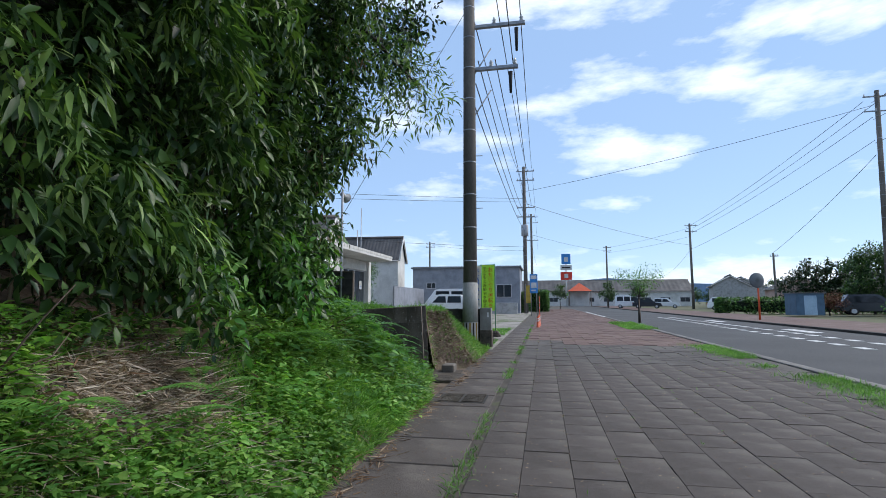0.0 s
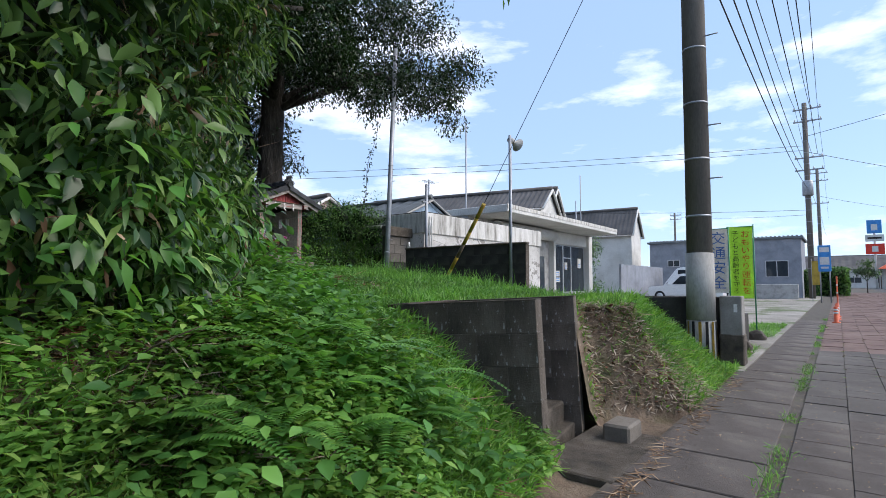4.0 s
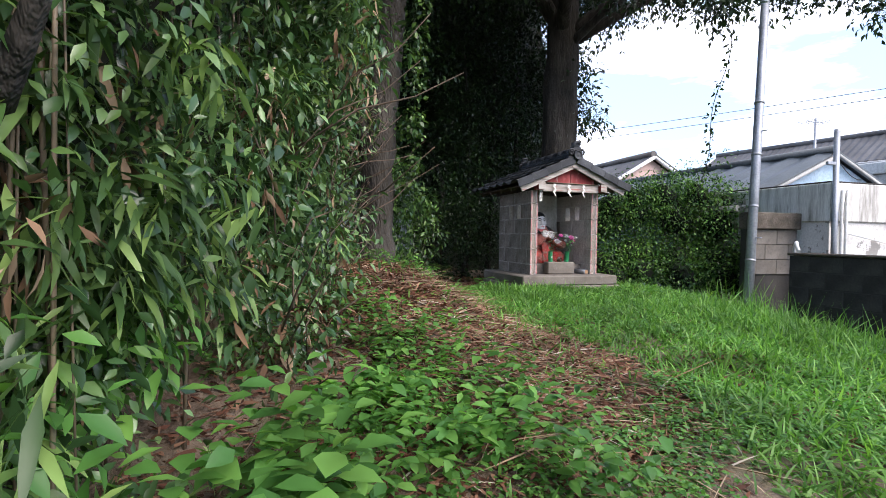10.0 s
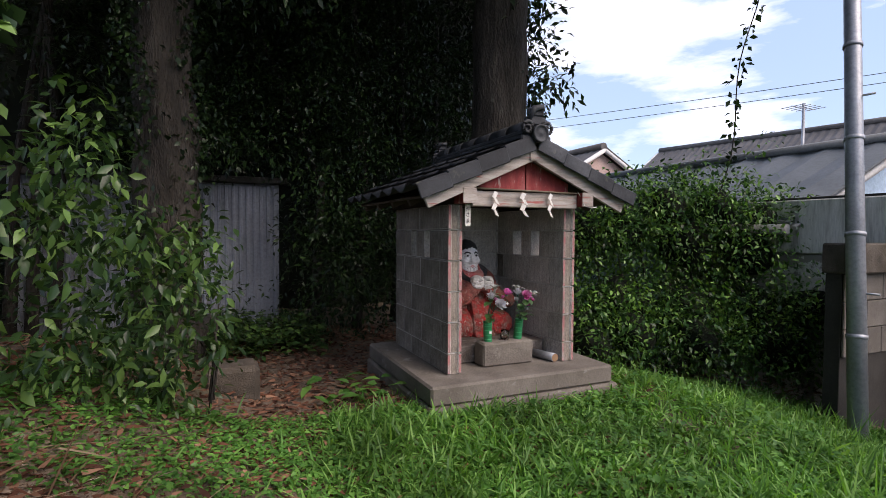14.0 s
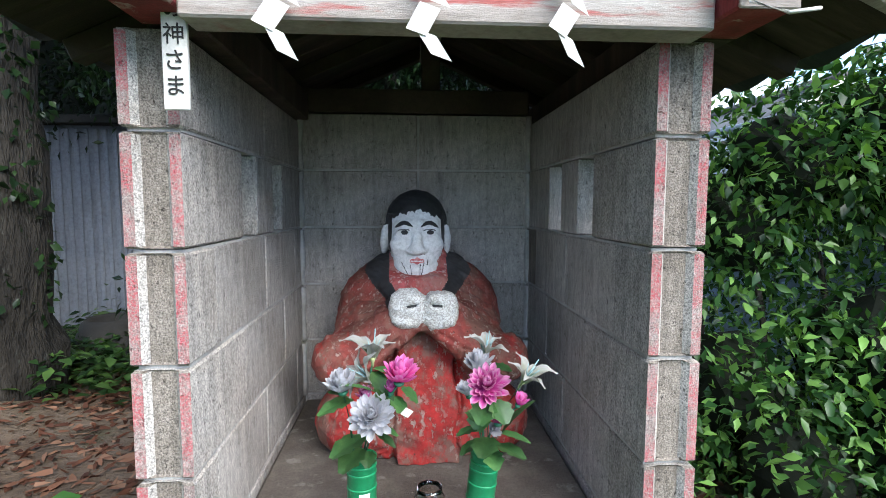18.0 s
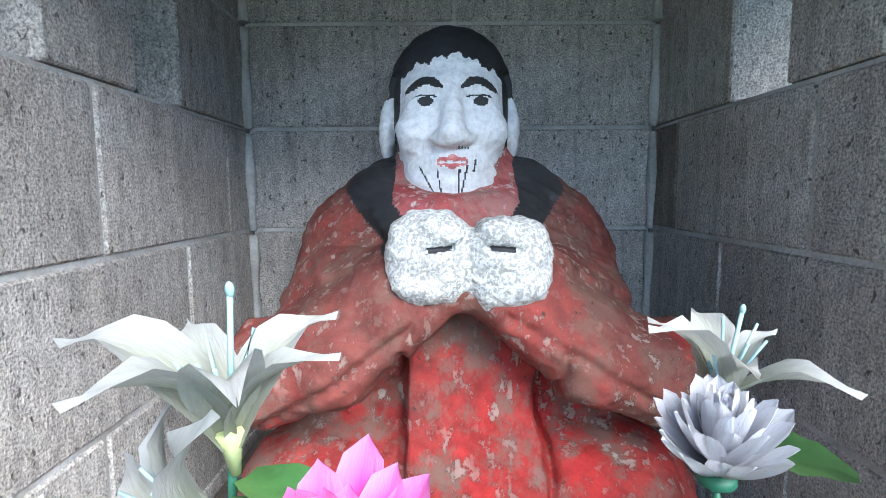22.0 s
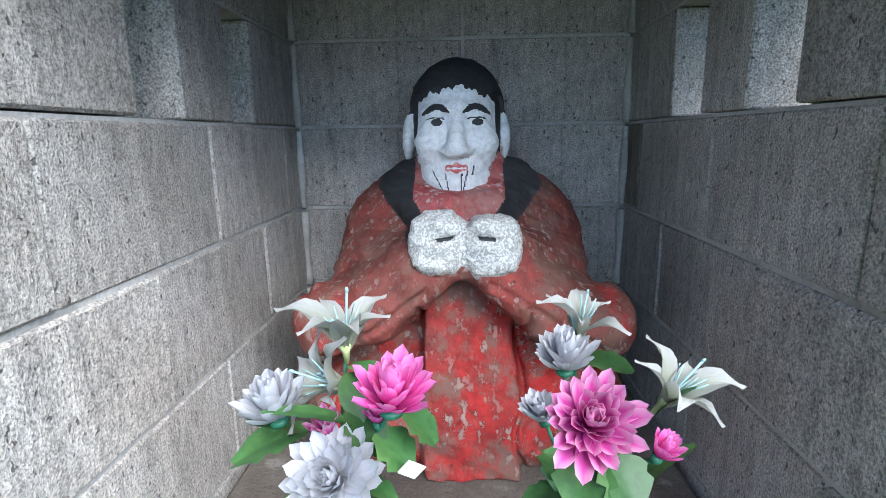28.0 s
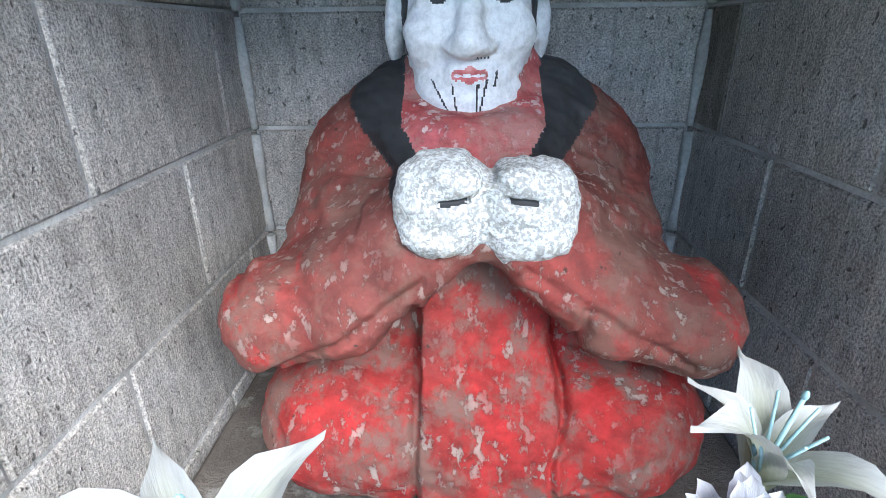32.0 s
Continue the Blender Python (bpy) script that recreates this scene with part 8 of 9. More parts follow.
part("transom", one_box((17.5, 0.81, 0.75), (18.36, 0.845, 0.80), 0.003), M["alu"], shop)
part("canopy", one_box((9.15, -0.9, 2.03), (20.3, 4.2, 2.30), 0.02), M["plaster"], shop, "flat concrete canopy")
part("canopy_edge", one_box((9.14, -0.915, 2.16), (20.32, -0.9005, 2.31), 0.01), M["stained"], shop)
part("shutter_box", one_tube([(10.8, 0.55, 1.72), (15.8, 0.55, 1.72)], 0.26, 16), M["plaster"], shop, "rounded roller shutter housing")
part("door", one_box((14.6, 0.77, -1.2), (15.3, 0.7995, 0.75), 0.004), M["window"], shop, "dark side door")
for a, b in (((16.2, -0.15), (17.0, 0.12)), ((16.45, -0.42), (17.05, -0.2)), ((16.12, -0.3), (16.3, 0.3)), ((19.2, 0.3), (19.6, 0.8)), ((17.6, 0.2), (17.9, 0.55))):
    n = part("notice", one_box((a[0], 0.815, a[1]), (b[0], 0.8225, b[1])), M["paper"], shop, "white paper notice")
    for k in range(2):
        part("writing_bar", one_box((a[0] + 0.06, 0.812, a[1] + 0.05 + 0.11 * k), (b[0] - 0.06, 0.8145, a[1] + 0.09 + 0.11 * k)), M["signblue"], n)
fence = thing("white_fence", (0, 0, 0), "white sheet-metal fence beside the parking lot", "fence")
for k in range(10):
    part("panel", one_box((20.5 + 0.8 * k, -1.0, PAVE), (20.5 + 0.8 * k + 0.79, -0.97, 0.5), 0.004), M["siding"], fence)
    part("post", one_box((20.47 + 0.8 * k, -0.968, PAVE), (20.53 + 0.8 * k, -0.91, 0.52), 0.004), M["steel"], fence)
lotbush = thing("garden_shrub", (0, 0, 0), "green garden shrub behind the white fence", "shrub")
tagged(crown(lotbush, [(22.0, 1.6, 0.9, 0.9), (22.6, 1.4, 1.7, 0.7), (21.4, 1.8, 0.1, 0.9), (22.4, 1.6, -0.6, 0.9)], 90, 20, 0.12, M["hedge"], "foliage"), kind="stuff")

shed = thing("white_shed_building", (0, 0, 0), "long white metal-clad building with few windows", "building")
part("wall", one_box((34, -8.1, PAVE), (39, 1.3, 2.42), 0.01), M["siding"], shed)
part("roof_edge", one_box((33.85, -8.25, 2.42), (39.2, 1.45, 2.56), 0.01), M["tin"], shed)
for k in range(40):
    part("roof_rib", one_box((33.84, -8.2 + 0.24 * k, 2.56), (36, -8.2 + 0.24 * k + 0.1, 2.62), 0.006), M["tin"], shed)
window(shed, (-7.4, -0.1), (-6.1, 1.0), ("x", 34.0), "window", 1)
window(shed, (-0.8, 0.68), (0.05, 1.2), ("x", 34.0), "window", 1)
planter = setting("wall_planter", one_box((31.5, -8.0, PAVE), (31.8, -5.6, -0.55), 0.03), M["greywall"], "low grey planter wall at the lot's far side", "wall")


def clipped_hedge(lo, hi, mat, label, size=0.16, n=700):
    h = thing("hedge", (0, 0, 0), label, "hedge")
    lo, hi = np.array(lo), np.array(hi)
    # added box, coloured near-black for the shade within the hedge
    part("inner_shade", one_box(tuple(lo + 0.12), tuple(hi - 0.12), 0.05), M["shade_core"], h)
    c = lo + rng.uniform(0, 1, (n, 3)) * (hi - lo)
    face = rng.integers(0, 5, n)
    ax = np.array([0, 0, 1, 1, 2])[face]
    c[np.arange(n), ax] = np.where(face == 0, lo[0], np.where(face == 1, hi[0], np.where(face == 2, lo[1], np.where(face == 3, hi[1], hi[2]))))
    tagged(scatter_leaves("foliage", c, 0.2, 16, size, mat, h, 0.1, 0.55, small=True), kind="stuff")


clipped_hedge((41.5, -10.4, PAVE), (46, -8.7, 0.5), M["hedge"], "clipped green hedge at the end of the lot")
clipped_hedge((36.0, -8.4, PAVE), (38.5, -7.2, 0.2), M["leaf"], "dark shrub beside the utility pole", 0.16, 400)
clipped_hedge((38, -42, PAVE), (39.5, -25.2, -0.35), M["hedge"], "long clipped hedge across the road", 0.2, 1200)


def car(place, turn, body_mat, label, name="parked_car", L=3.7, Wd=1.5, H=1.5, van=False):
    """A small car from side profiles: body, cabin windows, wheels, lamps."""
    c = thing(name, place, label, "van" if van else "car", "parked cars")
    c.rotation_euler = (0, 0, radians(turn))
    prof = [(0, 0.28), (0.02, 0.62), (0.10, 0.78), (0.30 * L, 0.88), (L * 0.97, 0.86), (L, 0.62), (L, 0.28)] if not van else [(0, 0.3), (0, 0.8), (0.12, 0.98), (L * 0.98, 1.0), (L, 0.6), (L, 0.3)]
    cab = [(0.24 * L, 0.87), (0.40 * L, H - 0.05), (0.50 * L, H), (0.86 * L, H - 0.03), (0.97 * L, 0.87)] if not van else [(0.10, 0.97), (0.17 * L, H - 0.08), (0.24 * L, H), (0.97 * L, H), (L - 0.02, 0.99)]

    def prism(pr, w, taper=0.0):
        bm = bmesh.new()
        zt = max(z for _, z in pr)
        zb = min(z for _, z in pr)
        s = [[bm.verts.new((x, k * (w - taper * (z - zb) / (zt - zb)), z)) for x, z in pr] for k in (-1, 1)]
        bm.faces.new(s[0])
        bm.faces.new(s[1][::-1])
        for i in range(len(pr)):
            j = (i + 1) % len(pr)
            bm.faces.new((s[0][i], s[1][i], s[1][j], s[0][j]))
        bmesh.ops.recalc_face_normals(bm, faces=bm.faces)
        bmesh.ops.bevel(bm, geom=bm.edges[:], offset=0.035, segments=2, affect="EDGES")
        return bm
    part("body", prism(prof, Wd / 2), body_mat, c, smooth=False)
    part("cabin", prism(cab, Wd / 2 - 0.05, 0.12), body_mat, c)
    for s in (-1, 1):
        x0, x1 = (0.33 * L, 0.88 * L) if not van else (0.17 * L, 0.93 * L)
        n = 2 if not van else 3
        for k in range(n):
            a, b = x0 + (x1 - x0) * k / n + 0.04, x0 + (x1 - x0) * (k + 1) / n - 0.04
            y = Wd / 2 - 0.07
            sh = 0.11 * L if (k == 0 and not van) else 0.04
            bm = bmesh.new()
            z0, z1 = (0.93, H - 0.14) if not van else (1.05, H - 0.18)
            vs = [bm.verts.new(q) for q in ((a, s * (y + 0.02), z0), (b, s * (y + 0.02), z0), (b - 0.05, s * (y - 0.07), z1), (a + sh, s * (y - 0.07), z1))]
            bm.faces.new(vs)
            bmesh.ops.solidify(bm, geom=bm.faces[:], thickness=0.03)
            part("side_window", bm, M["window"], c)
        part("mirror", one_box((0.28 * L, s * (Wd / 2 + 0.02) - 0.06, 0.86), (0.28 * L + 0.1, s * (Wd / 2 + 0.02) + 0.06, 1.0), 0.02), body_mat, c)
        for x in (0.17 * L, 0.8 * L):
            bm = turned([(0.20, -0.09), (0.27, -0.08), (0.285, 0), (0.27, 0.08), (0.20, 0.09)], 20)
            bmesh.ops.transform(bm, matrix=pose(x, s * (Wd / 2 - 0.07), 0.285, 90, 0, 0), verts=bm.verts)
            wh = part("wheel", bm, M["rubber"], c)
            bm = turned([(0.17, -0.1), (0.165, 0.1), (0.05, 0.1)], 16)
            bmesh.ops.transform(bm, matrix=pose(x, s * (Wd / 2 - 0.06), 0.285, 90, 0, 0), verts=bm.verts)
            part("rim", bm, M["alu"], wh)
        part("headlight", one_box((-0.01, s * 0.5 - 0.13, 0.6), (0.05, s * 0.5 + 0.13, 0.72), 0.02), M["insulator"], c)
        part("tail_light", one_box((L - 0.04, s * (Wd / 2 - 0.12) - 0.07, 0.62), (L + 0.012, s * (Wd / 2 - 0.12) + 0.07, 0.85), 0.015), M["lampred"], c)
    f = cab[0], cab[1]
    part("windscreen", one_tube([(f[0][0] + 0.12, 0, f[0][1] + 0.09), (f[1][0] - 0.02, 0, f[1][1] - 0.03)], [0.01, 0.01], 4), M["rubber"], c)
    bm = bmesh.new()
    w0, w1 = Wd / 2 - 0.13, Wd / 2 - 0.22
    vs = [bm.verts.new(q) for q in ((f[0][0] + 0.03, -w0, f[0][1] + 0.06), (f[0][0] + 0.03, w0, f[0][1] + 0.06), (f[1][0] - 0.03, w1, f[1][1] - 0.04), (f[1][0] - 0.03, -w1, f[1][1] - 0.04))]
    bm.faces.new(vs)
    bmesh.ops.solidify(bm, geom=bm.faces[:], thickness=0.025)
    part("windscreen", bm, M["window"], c)
    part("bumper", one_box((-0.04, -Wd / 2 + 0.05, 0.3), (0.06, Wd / 2 - 0.05, 0.5), 0.03), body_mat, c)
    return c


car((24.2, -1.45, PAVE + 0.02), -88, M["carwhite"], "white compact hatchback parked on the gravel", H=1.5)
car((27.8, -1.35, PAVE + 0.02), -88, M["carwhite"], "white minivan parked behind the hatchback", "parked_van", 4.6, 1.7, 1.95, True)
for x, y, m, v in ((70, -24.4, "carwhite", True), (68, -26.6, "cardark", False), (70, -29.5, "carwhite", False), (31.5, -35, "cardark", False), (52, -32, "carwhite", False)):
    car((x, y, PAVE), 75, M[m], "white car parked far along the street" if m == "carwhite" else "dark car parked across the road", "parked_van" if v else "parked_car", 3.9, 1.6, 1.9 if v else 1.5, v)


# flags
def banner(x, y, zlo, zhi, width, mat, columns, label, side=1):
    b = thing("banner_flag", (x, y, PAVE), label, "banner", "roadside banner flags")
    part("pole", one_tube([(0, 0, 0.0), (0, 0, zhi - PAVE + 0.03)], 0.012, 10), M["greenpole"], b)
    part("crossbar", one_tube([(0, 0, zhi - PAVE), (0, side * (width + 0.03), zhi - PAVE)], 0.008, 8), M["greenpole"], b)
    st = bmesh.new()
    bmesh.ops.create_icosphere(st, subdivisions=2, radius=0.13)
    for v in st.verts:
        v.co = Vector((v.co.x, v.co.y * 1.2, max(0, v.co.z + 0.07))) * (1 + 0.15 * noise.noise(v.co * 9))
    part("base_stone", st, M["oldblock"], b)
    bm = bmesh.new()
    g = []
    for k in range(15):
        z = zlo + (zhi - zlo) * k / 14 - PAVE
        g.append([bm.verts.new((0.012 * math.sin(7 * z + 3 * j / 6), side * (0.015 + width * j / 6), z)) for j in range(7)])
    for r0, r1 in zip(g[:-1], g[1:]):
        for j in range(6):
            bm.faces.new((r0[j], r0[j + 1], r1[j + 1], r1[j])).smooth = True
    bmesh.ops.solidify(bm, geom=bm.faces[:], thickness=0.003)
    cloth = part("cloth", bm, mat, b)
    for text, off, size, key, z1, pitch in columns:
        for k, ch in enumerate(text):
            lettering(ch, size, M[key], cloth, (-0.018, side * off, z1 - PAVE - pitch * k), (90, 0, -90), 0.001)
    return b


banner(4.6, -8.72, -0.72, 0.60, 0.40, M["flaggreen"], [("おもいやり運転を", 0.13, 0.145, "flagred", 0.45, 0.148), ("子どもと高齢者を守る", 0.29, 0.112, "ink", 0.47, 0.118)], "yellow-green road safety banner with red and black writing")
banner(4.25, -8.37, -0.62, 0.55, 0.34, M["paper"], [("交通安全", 0.17, 0.25, "flagblue", 0.36, 0.27)], "white road safety banner with blue writing")
stn = thing("rough_stone", (2.75, -8.72, PAVE), "rough dark stone at the edge of the lot", "stone")
bm = bmesh.new()
bmesh.ops.create_icosphere(bm, subdivisions=2, radius=0.15)
for v in bm.verts:
    v.co = Vector((v.co.x, v.co.y, max(0.0, v.co.z * 0.8 + 0.1))) * (1 + 0.25 * noise.noise(v.co * 8))
part("stone", bm, M["oldblock"], stn)


def bollard(x, y, h, r=0.055):
    b = thing("bollard", (x, y, PAVE), "orange-red plastic traffic bollard with white bands", "bollard", "orange bollards")
    part("post", turned([(r * 1.9, 0), (r * 1.9, 0.02), (r, 0.04), (r, h - 0.02), (r * 0.7, h)], 14), M["orange"], b)
    for z in (0.55, 0.75):
        part("band", turned([(r + 0.002, h * z), (r + 0.002, h * z + 0.05)], 14), M["plaster"], b)


for x, y, h, r in ((10.6, -9.84, 0.42, 0.05), (11.8, -9.86, 0.42, 0.05), (12.6, -9.86, 0.42, 0.05), (13.6, -9.87, 0.42, 0.05), (14.6, -9.88, 1.25, 0.022)):
    bollard(x, y, h, r)


def sign_panel(parent, lo, hi, mat, bars=()):
    p = part("panel", one_box(lo, hi, 0.01), mat, parent)
    for y0, z0, y1, z1, key in bars:
        part("marking", one_box((lo[0] - 0.006, y0, z0), (lo[0] - 0.001, y1, z1)), M[key], p)


bs = thing("blue_street_sign", (26.7, -9.4, PAVE), "blue roadside sign with white bars on two posts", "sign")
part("post", one_tube([(0, 0.2, 0), (0, 0.2, 2.9)], 0.03, 8), M["steel"], bs)
part("post", one_tube([(0, -0.2, 0), (0, -0.2, 2.9)], 0.03, 8), M["steel"], bs)
sign_panel(bs, (-0.07, -0.27, 1.6), (-0.033, 0.27, 2.95), M["signblue"], [(-0.2, 2.6, 0.2, 2.85, "plaster"), (-0.16, 1.75, 0.16, 1.85, "plaster"), (-0.2, 1.95, 0.2, 2.35, "plaster"), ])
yf = thing("yellow_banner", (28, -8.8, PAVE), "small yellow banner on a pole", "banner")
part("pole", one_tube([(0, 0, 0), (0, 0, 2.3)], 0.015, 8), M["steel"], yf)
part("cloth", one_box((-0.012, -0.36, 0.9), (-0.004, 0.0, 2.2), 0.003), M["yellow"], yf)
mir = thing("convex_mirror_post", (20.7, -21.6, PAVE), "round convex traffic mirror on an orange post", "mirror")
part("post", one_tube([(0, 0, 0), (0, 0, 2.5)], 0.05, 12), M["orange"], mir)
bm = turned([(0.0, 0.06), (0.2, 0.055), (0.38, 0.0), (0.42, -0.03), (0.40, -0.1), (0.2, -0.14), (0.01, -0.15)], 24)
bmesh.ops.transform(bm, matrix=pose(-0.09, 0.05, 2.15, 0, -90, 15), verts=bm.verts)
part("mirror_dish", bm, M["tin"], mir)
st = thing("sign_tower", (103, -14.9, PAVE), "tall roadside sign tower with blue, white and red panels", "sign")
part("post", one_tube([(0, 0, 0), (0, 0, 11)], 0.16, 10), M["plaster"], st)
sign_panel(st, (-0.35, -0.95, 9.0), (-0.17, 0.95, 11.2), M["signblue"], [(-0.4, 9.5, 0.4, 10.5, "plaster")])
sign_panel(st, (-0.35, -1.2, 7.7), (-0.17, 1.2, 8.8), M["plaster"], [(-0.9, 8.1, 0.9, 8.4, "ink")])
sign_panel(st, (-0.35, -1.2, 5.6), (-0.17, 1.2, 7.3), M["flagred"], [(-0.4, 6.0, 0.4, 6.9, "plaster")])
stand = thing("orange_roof_stand", (104, -17.6, PAVE), "open stand with an orange tent roof", "stand")
bm = bmesh.new()
vs = [bm.verts.new(q) for q in ((-2.4, -2.4, 3.2), (2.4, -2.4, 3.2), (2.4, 2.4, 3.2), (-2.4, 2.4, 3.2), (0, 0, 5.0))]
for k in range(4):
    bm.faces.new((vs[k], vs[(k + 1) % 4], vs[4]))
bm.faces.new(vs[3::-1])
part("roof", bm, M["orange"], stand)
for x in (-2.2, 2.2):
    for y in (-2.2, 2.2):
        part("post", one_tube([(x, y, 0), (x, y, 3.25)], 0.09, 8), M["brownwall"], stand)
part("back_panel", one_box((2.1, -2.2, 0), (2.2, 2.2, 3.0), 0.01), M["plaster"], stand)
lb = gable_house("long_building", (114, -3, 4.3), (114, -42, 4.3), 4.6, 2.6, PAVE, M["plaster"], M["rooftile"], "long low white building with a dark tiled roof", 1.0)
for k in range(9):
    window(lb, (-37 + 4 * k - 1.2, 0.9), (-37 + 4 * k + 0.8, 1.9), ("x", -4.31), "window", 1)
for i, (x, y, hgt, hf, key) in enumerate(((70, -36.4, 3.2, 2.6, "rooftile"), (62, -42, 2.6, 3.2, "rooftile"), (82, -42, 3.4, 3.6, "rooftile"), (100, -48, 3.6, 4, "rooftile"), (45, -46, 3.2, 3.4, "tin"), (112, -30, 4.0, 4, "rooftile"), (75, 8, 4.6, 4, "tin"))):
    gable_house("gabled_house", (x, y, hgt), (x + 7, y - 1.5, hgt), hf, 1.5, PAVE, M["pinkwall"] if i % 3 == 1 else M["greywall"], M["rooftile" if key == "rooftile" else "tin"], "distant house with a dark gable roof among trees", 0.7)
bsd = thing("blue_shed", (30.6, -28.6, PAVE), "small dark blue sheet-metal shed", "shed")
part("wall", one_box((0, -0.9, 0), (1.8, 0.9, 1.55), 0.02), M["shedblue"], bsd)
part("roof", one_box((-0.1, -1.0, 1.5505), (1.9, 1.0, 1.61), 0.01), M["tin"], bsd)
part("door", one_box((-0.03, -0.4, 0.02), (-0.001, 0.4, 1.4), 0.006), M["bluewall"], bsd)


# street tree with stakes, far trees and shrubs
def far_tree(x, y, trunk, lobes, mat, label, leaf=0.13, clumps=26, name="tree", per=20):
    t = thing(name, (0, 0, 0), label, "tree")
    z = PAVE - 0.02
    limb(t, [(x, y, z), (x + 0.03, y, z + trunk * 0.6), (x, y, z + trunk)], [0.055 * max(1, trunk / 1.6), 0.045 * max(1, trunk / 1.6), 0.03], "trunk")
    for k in range(4):
        a = k * 1.6
        limb(t, [(x, y, z + trunk * 0.8), (x + 0.4 * math.cos(a), y + 0.4 * math.sin(a), z + trunk * 1.2)], [0.025, 0.012])
    tagged(crown(t, lobes, clumps, per, leaf, mat, "crown", 0.5), kind="stuff")
    return t


stt = far_tree(15.8, -14.55, 1.5, [(15.8, -14.5, 0.4, 0.55), (15.7, -13.95, 0.6, 0.45), (15.9, -15.1, 0.55, 0.5), (15.8, -14.6, 0.95, 0.5), (15.8, -15.5, 0.85, 0.35), (15.7, -13.7, 0.75, 0.3)], M["weed"], "young street tree with a light green crown tied to stakes", 0.085, 90, per=14)
for s in (-1, 1):
    part("stake", one_tube([(15.8 + 0.3 * s, -14.55, PAVE), (15.8 + 0.05 * s, -14.55, PAVE + 1.1)], 0.022, 8), M["brownwall"], stt)
for x, y, s in ((60, -12.2, 0.8), (72, -19.8, 1.1), (62, -22.5, 0.9)):
    far_tree(x, y, 1.8 * s, [(x, y, 0.9 * s, 1.1 * s), (x, y - 0.6, 0.4, 0.8 * s), (x, y + 0.7, 0.6, 0.8 * s), (x, y, 1.9 * s, 0.8 * s)], M["leaf"], "small rounded street tree far along the pavement", 0.2, 30)
wl_ = [(35, -35.2 + dy, z, r) for dy, z, r in ((0, 3.2, 1.4), (1.2, 2.3, 1.2), (-1.2, 2.4, 1.4), (0.4, 1.0, 1.6), (-2.2, 1.2, 1.5), (1.7, 0.6, 0.8), (-0.8, 0.0, 1.5))]
far_tree(35, -35, 2.5, wl_, M["leaf"], "willow-like tree with drooping dark foliage across the road", 0.2, 46)
far_tree(31.5, -30.2, 0.6, [(31.5, -30.2, -0.3, 0.9), (31.6, -30.8, -0.6, 0.8), (31.4, -29.6, -0.6, 0.7)], M["litter"], "brown twiggy bush across the road", 0.12, 70, "bush")
far_tree(26.5, -31.5, 0.5, [(26.5, -31.5, -1.0, 0.5), (27, -31.9, -0.9, 0.5)], M["weed"], "round green bush across the road", 0.12, 90, "bush")
for i in range(24):
    a = rng.uniform(0, 1)
    x = 50 + 85 * a
    y = (-33 - 30 * rng.uniform() - 12 * a) if i % 3 else (14 + 22 * rng.uniform())
    s = rng.uniform(1.2, 2.4)
    far_tree(x, y, 2.2 * s, [(x, y, 1.2 * s, 1.3 * s), (x, y - 1.0 * s, 0.6 * s, 1.0 * s), (x, y + 1.1 * s, 0.5 * s, 1.0 * s), (x, y + 0.3, -0.5, 1.2 * s)], M["darkleaf"] if i % 2 else M["leaf"], "dark green tree in the distance", 0.34, 12)
bk = thing("distant_mountains", (0, 0, 0), "hazy blue mountain range on the horizon", "mountain", kind="structure")
bm = bmesh.new()
top = []
for k in range(61):
    a = radians(-75 + 2.2 * k)
    r = 1300
    h = 20 + 34 * max(0, math.sin(k * 0.21) * math.sin(k * 0.093 + 1.2)) + 6 * math.sin(k * 0.77) + 42 * math.exp(-((math.degrees(a) + 7) / 5.5) ** 2)
    top.append((bm.verts.new((r * math.cos(a), r * math.sin(a) - 9, PAVE - 1)), bm.verts.new((r * math.cos(a), r * math.sin(a) - 9, h)), bm.verts.new(((r + 150) * math.cos(a), (r + 150) * math.sin(a) - 9, PAVE - 1))))
for p, q in zip(top[:-1], top[1:]):
    bm.faces.new((p[0], q[0], q[1], p[1]))
    bm.faces.new((p[1], q[1], q[2], p[2]))
part("ridge", bm, M["mountain"], bk)

# poles on the mound
hp = thing("loudspeaker_pole", (2.40, -4.92, -0.6), "slim steel pole carrying a horn loudspeaker", "loudspeaker")
part("pole", one_tube([(0, 0, -0.6), (0, 0, 3.05)], 0.03, 12), M["steel"], hp)
part("bracket", one_tube([(0, 0, 3.0), (0.12, 0.02, 3.0)], 0.015, 8), M["steel"], hp)
bm = turned([(0.055, -0.12), (0.06, -0.02), (0.035, 0.0), (0.05, 0.05), (0.085, 0.11), (0.13, 0.15), (0.135, 0.155), (0.12, 0.15), (0.02, 0.06)], 20)
bmesh.ops.transform(bm, matrix=pose(0.19, 0.04, 2.97, 0, 105, -10), verts=bm.verts)
part("horn", bm, M["greywall"], hp)
sp = thing("steel_pole", (1.95, -2.02, -0.5), "leaning galvanised steel pole with bands", "pole")
d = Vector((0.50, 0.36, 2.56))
part("tube", one_tube([d * -0.1, d * 1.0, d * 2.35], [0.058, 0.055, 0.05], 16), M["steel"], sp)
for k in (0.28, 0.55, 0.82, 1.1):
    part("band", one_tube([d * k, d * k + d.normalized() * 0.03], 0.062, 16), M["steel"], sp)
for k in (0.4, 0.95):
    part("peg", one_tube([d * k, d * k + Vector((0.02, -0.13, 0.0))], 0.008, 6), M["steel"], sp)
gg = thing("guy_wire_guard", (2.13, -3.54, -0.28), "yellow and black guard sleeve on a guy wire", "guy wire")
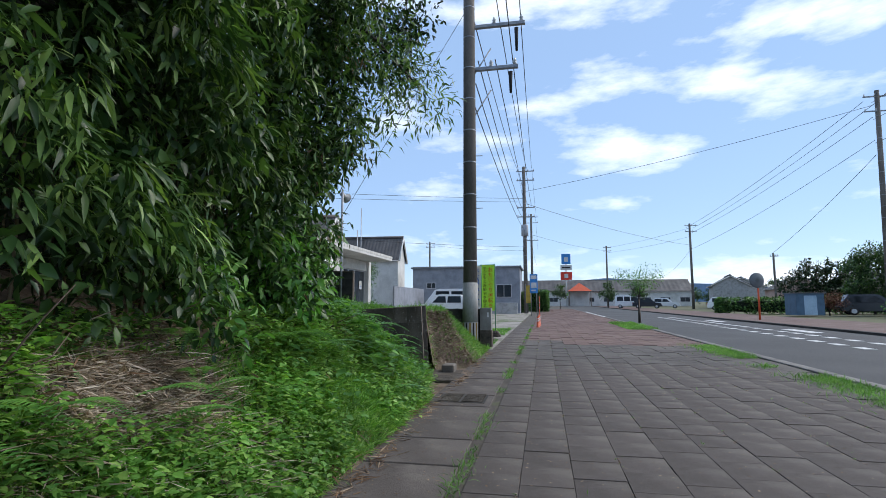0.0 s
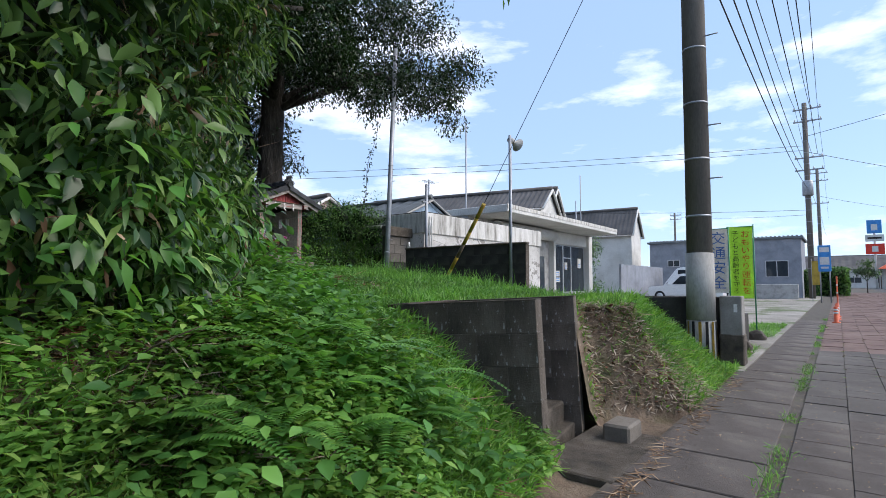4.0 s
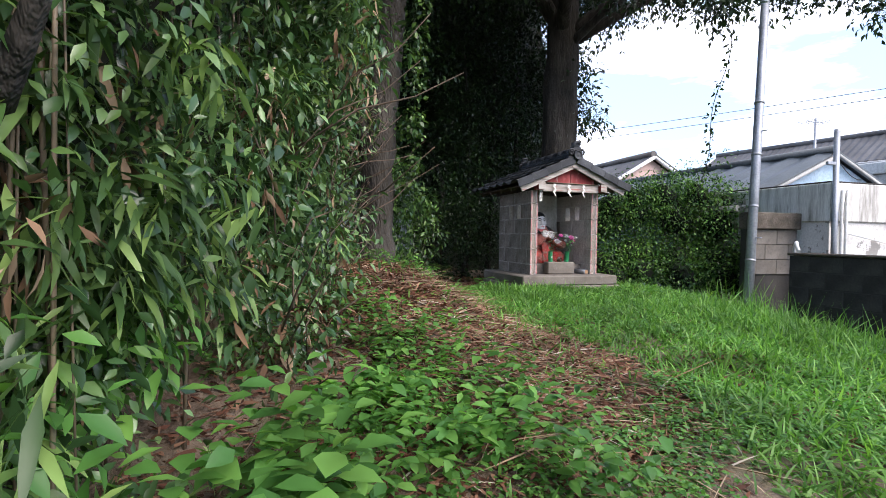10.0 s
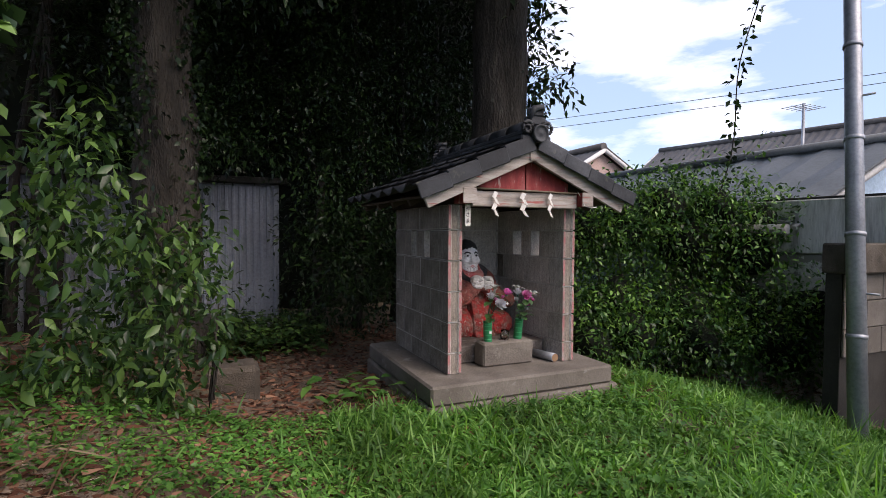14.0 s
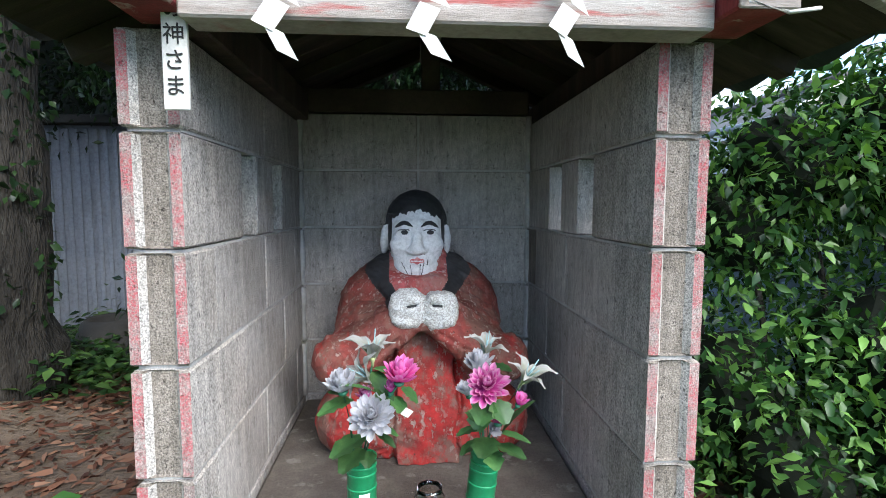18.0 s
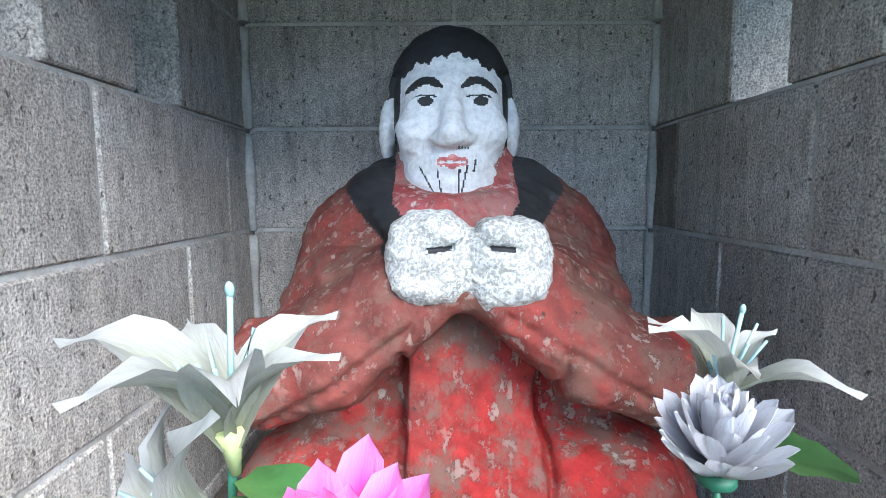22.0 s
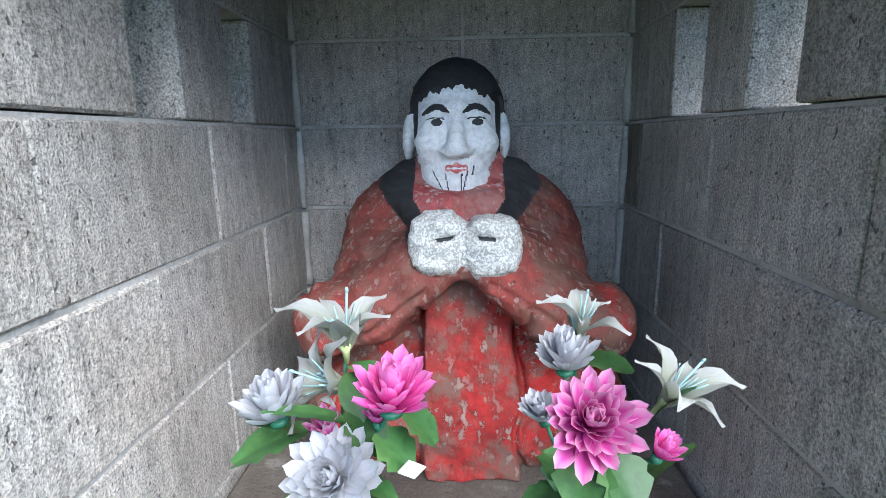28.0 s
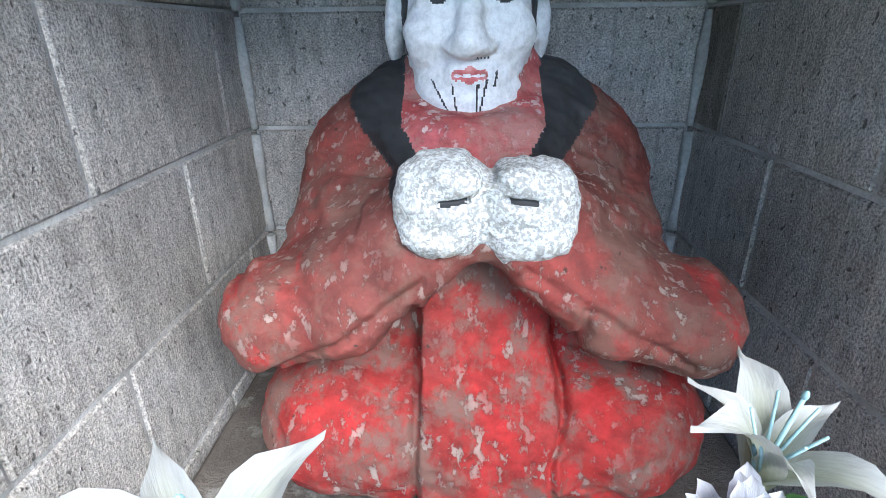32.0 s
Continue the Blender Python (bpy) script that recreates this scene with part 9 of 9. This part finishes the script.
g0, g1 = Vector((0, 0, -0.1)), Vector((-0.60, -1.33, 1.27))
for k in range(6):
    a, b = g0.lerp(g1, k / 6), g0.lerp(g1, (k + 1) / 6)
    part("sleeve", one_tube([a, b], 0.036, 10), M["yellow"] if k != 2 else M["brownwall"], gg)
part("wire", one_tube([g1, Vector((1.07 - 2.13 + 0.1, -8.5 + 3.54 + 0.1, 6.6))], 0.006, 5), M["wirecover"], gg)
for x, y, z, nm in ((10.5, 1.8, 6.0, "antenna_mast"), (22.6, 2.0, 5.9, "antenna_mast"), (21.9, 2.0, 4.3, "antenna_mast"), (9.6, 3.0, 3.7, "television_antenna")):
    am = thing(nm, (x, y, PAVE), "thin grey antenna mast above the roofs", "antenna")
    part("mast", one_tube([(0, 0, 0), (0, 0, z - PAVE)], 0.03, 6), M["steel"], am)
    if nm == "television_antenna":
        for k in range(5):
            part("rod", one_tube([(-0.35 + 0.17 * k, -0.25, z - PAVE - 0.1), (-0.35 + 0.17 * k, 0.25, z - PAVE - 0.1)], 0.008, 5), M["steel"], am)
        part("boom", one_tube([(-0.4, 0, z - PAVE - 0.1), (0.4, 0, z - PAVE - 0.1)], 0.01, 5), M["steel"], am)

# storage shed and stone behind the shrine
ss = thing("storage_shed", (0, 0, 0), "grey corrugated storage shed among dark shrubs", "shed")
part("wall", one_box((-3.9, 3.02, -0.5), (-1.1, 4.4, 1.52), 0.005), M["siding"], ss)
for k in range(34):
    part("rib", one_box((-3.88 + 0.082 * k, 2.995, -0.4), (-3.88 + 0.082 * k + 0.04, 3.0195, 1.49), 0.006), M["siding"], ss)
part("roof", one_box((-4.0, 2.9, 1.5205), (-1.0, 4.5, 1.6), 0.01), M["blackwall"], ss)
stone = thing("boundary_stone", (-1.76, -0.17, -0.42), "lichen-spotted grey stone block standing in the weeds", "stone")
part("stone", one_box((-0.18, -0.13, 0), (0.17, 0.15, 0.44), 0.035), M["step"], stone)
pot = thing("round_pot", (-2.02, 1.75, -0.3), "round dark glazed pot behind the shrine", "pot")
part("pot", turned([(0.12, 0), (0.2, 0.1), (0.23, 0.22), (0.19, 0.33), (0.16, 0.36), (0.14, 0.35), (0.02, 0.1)], 24), M["blackwall"], pot)
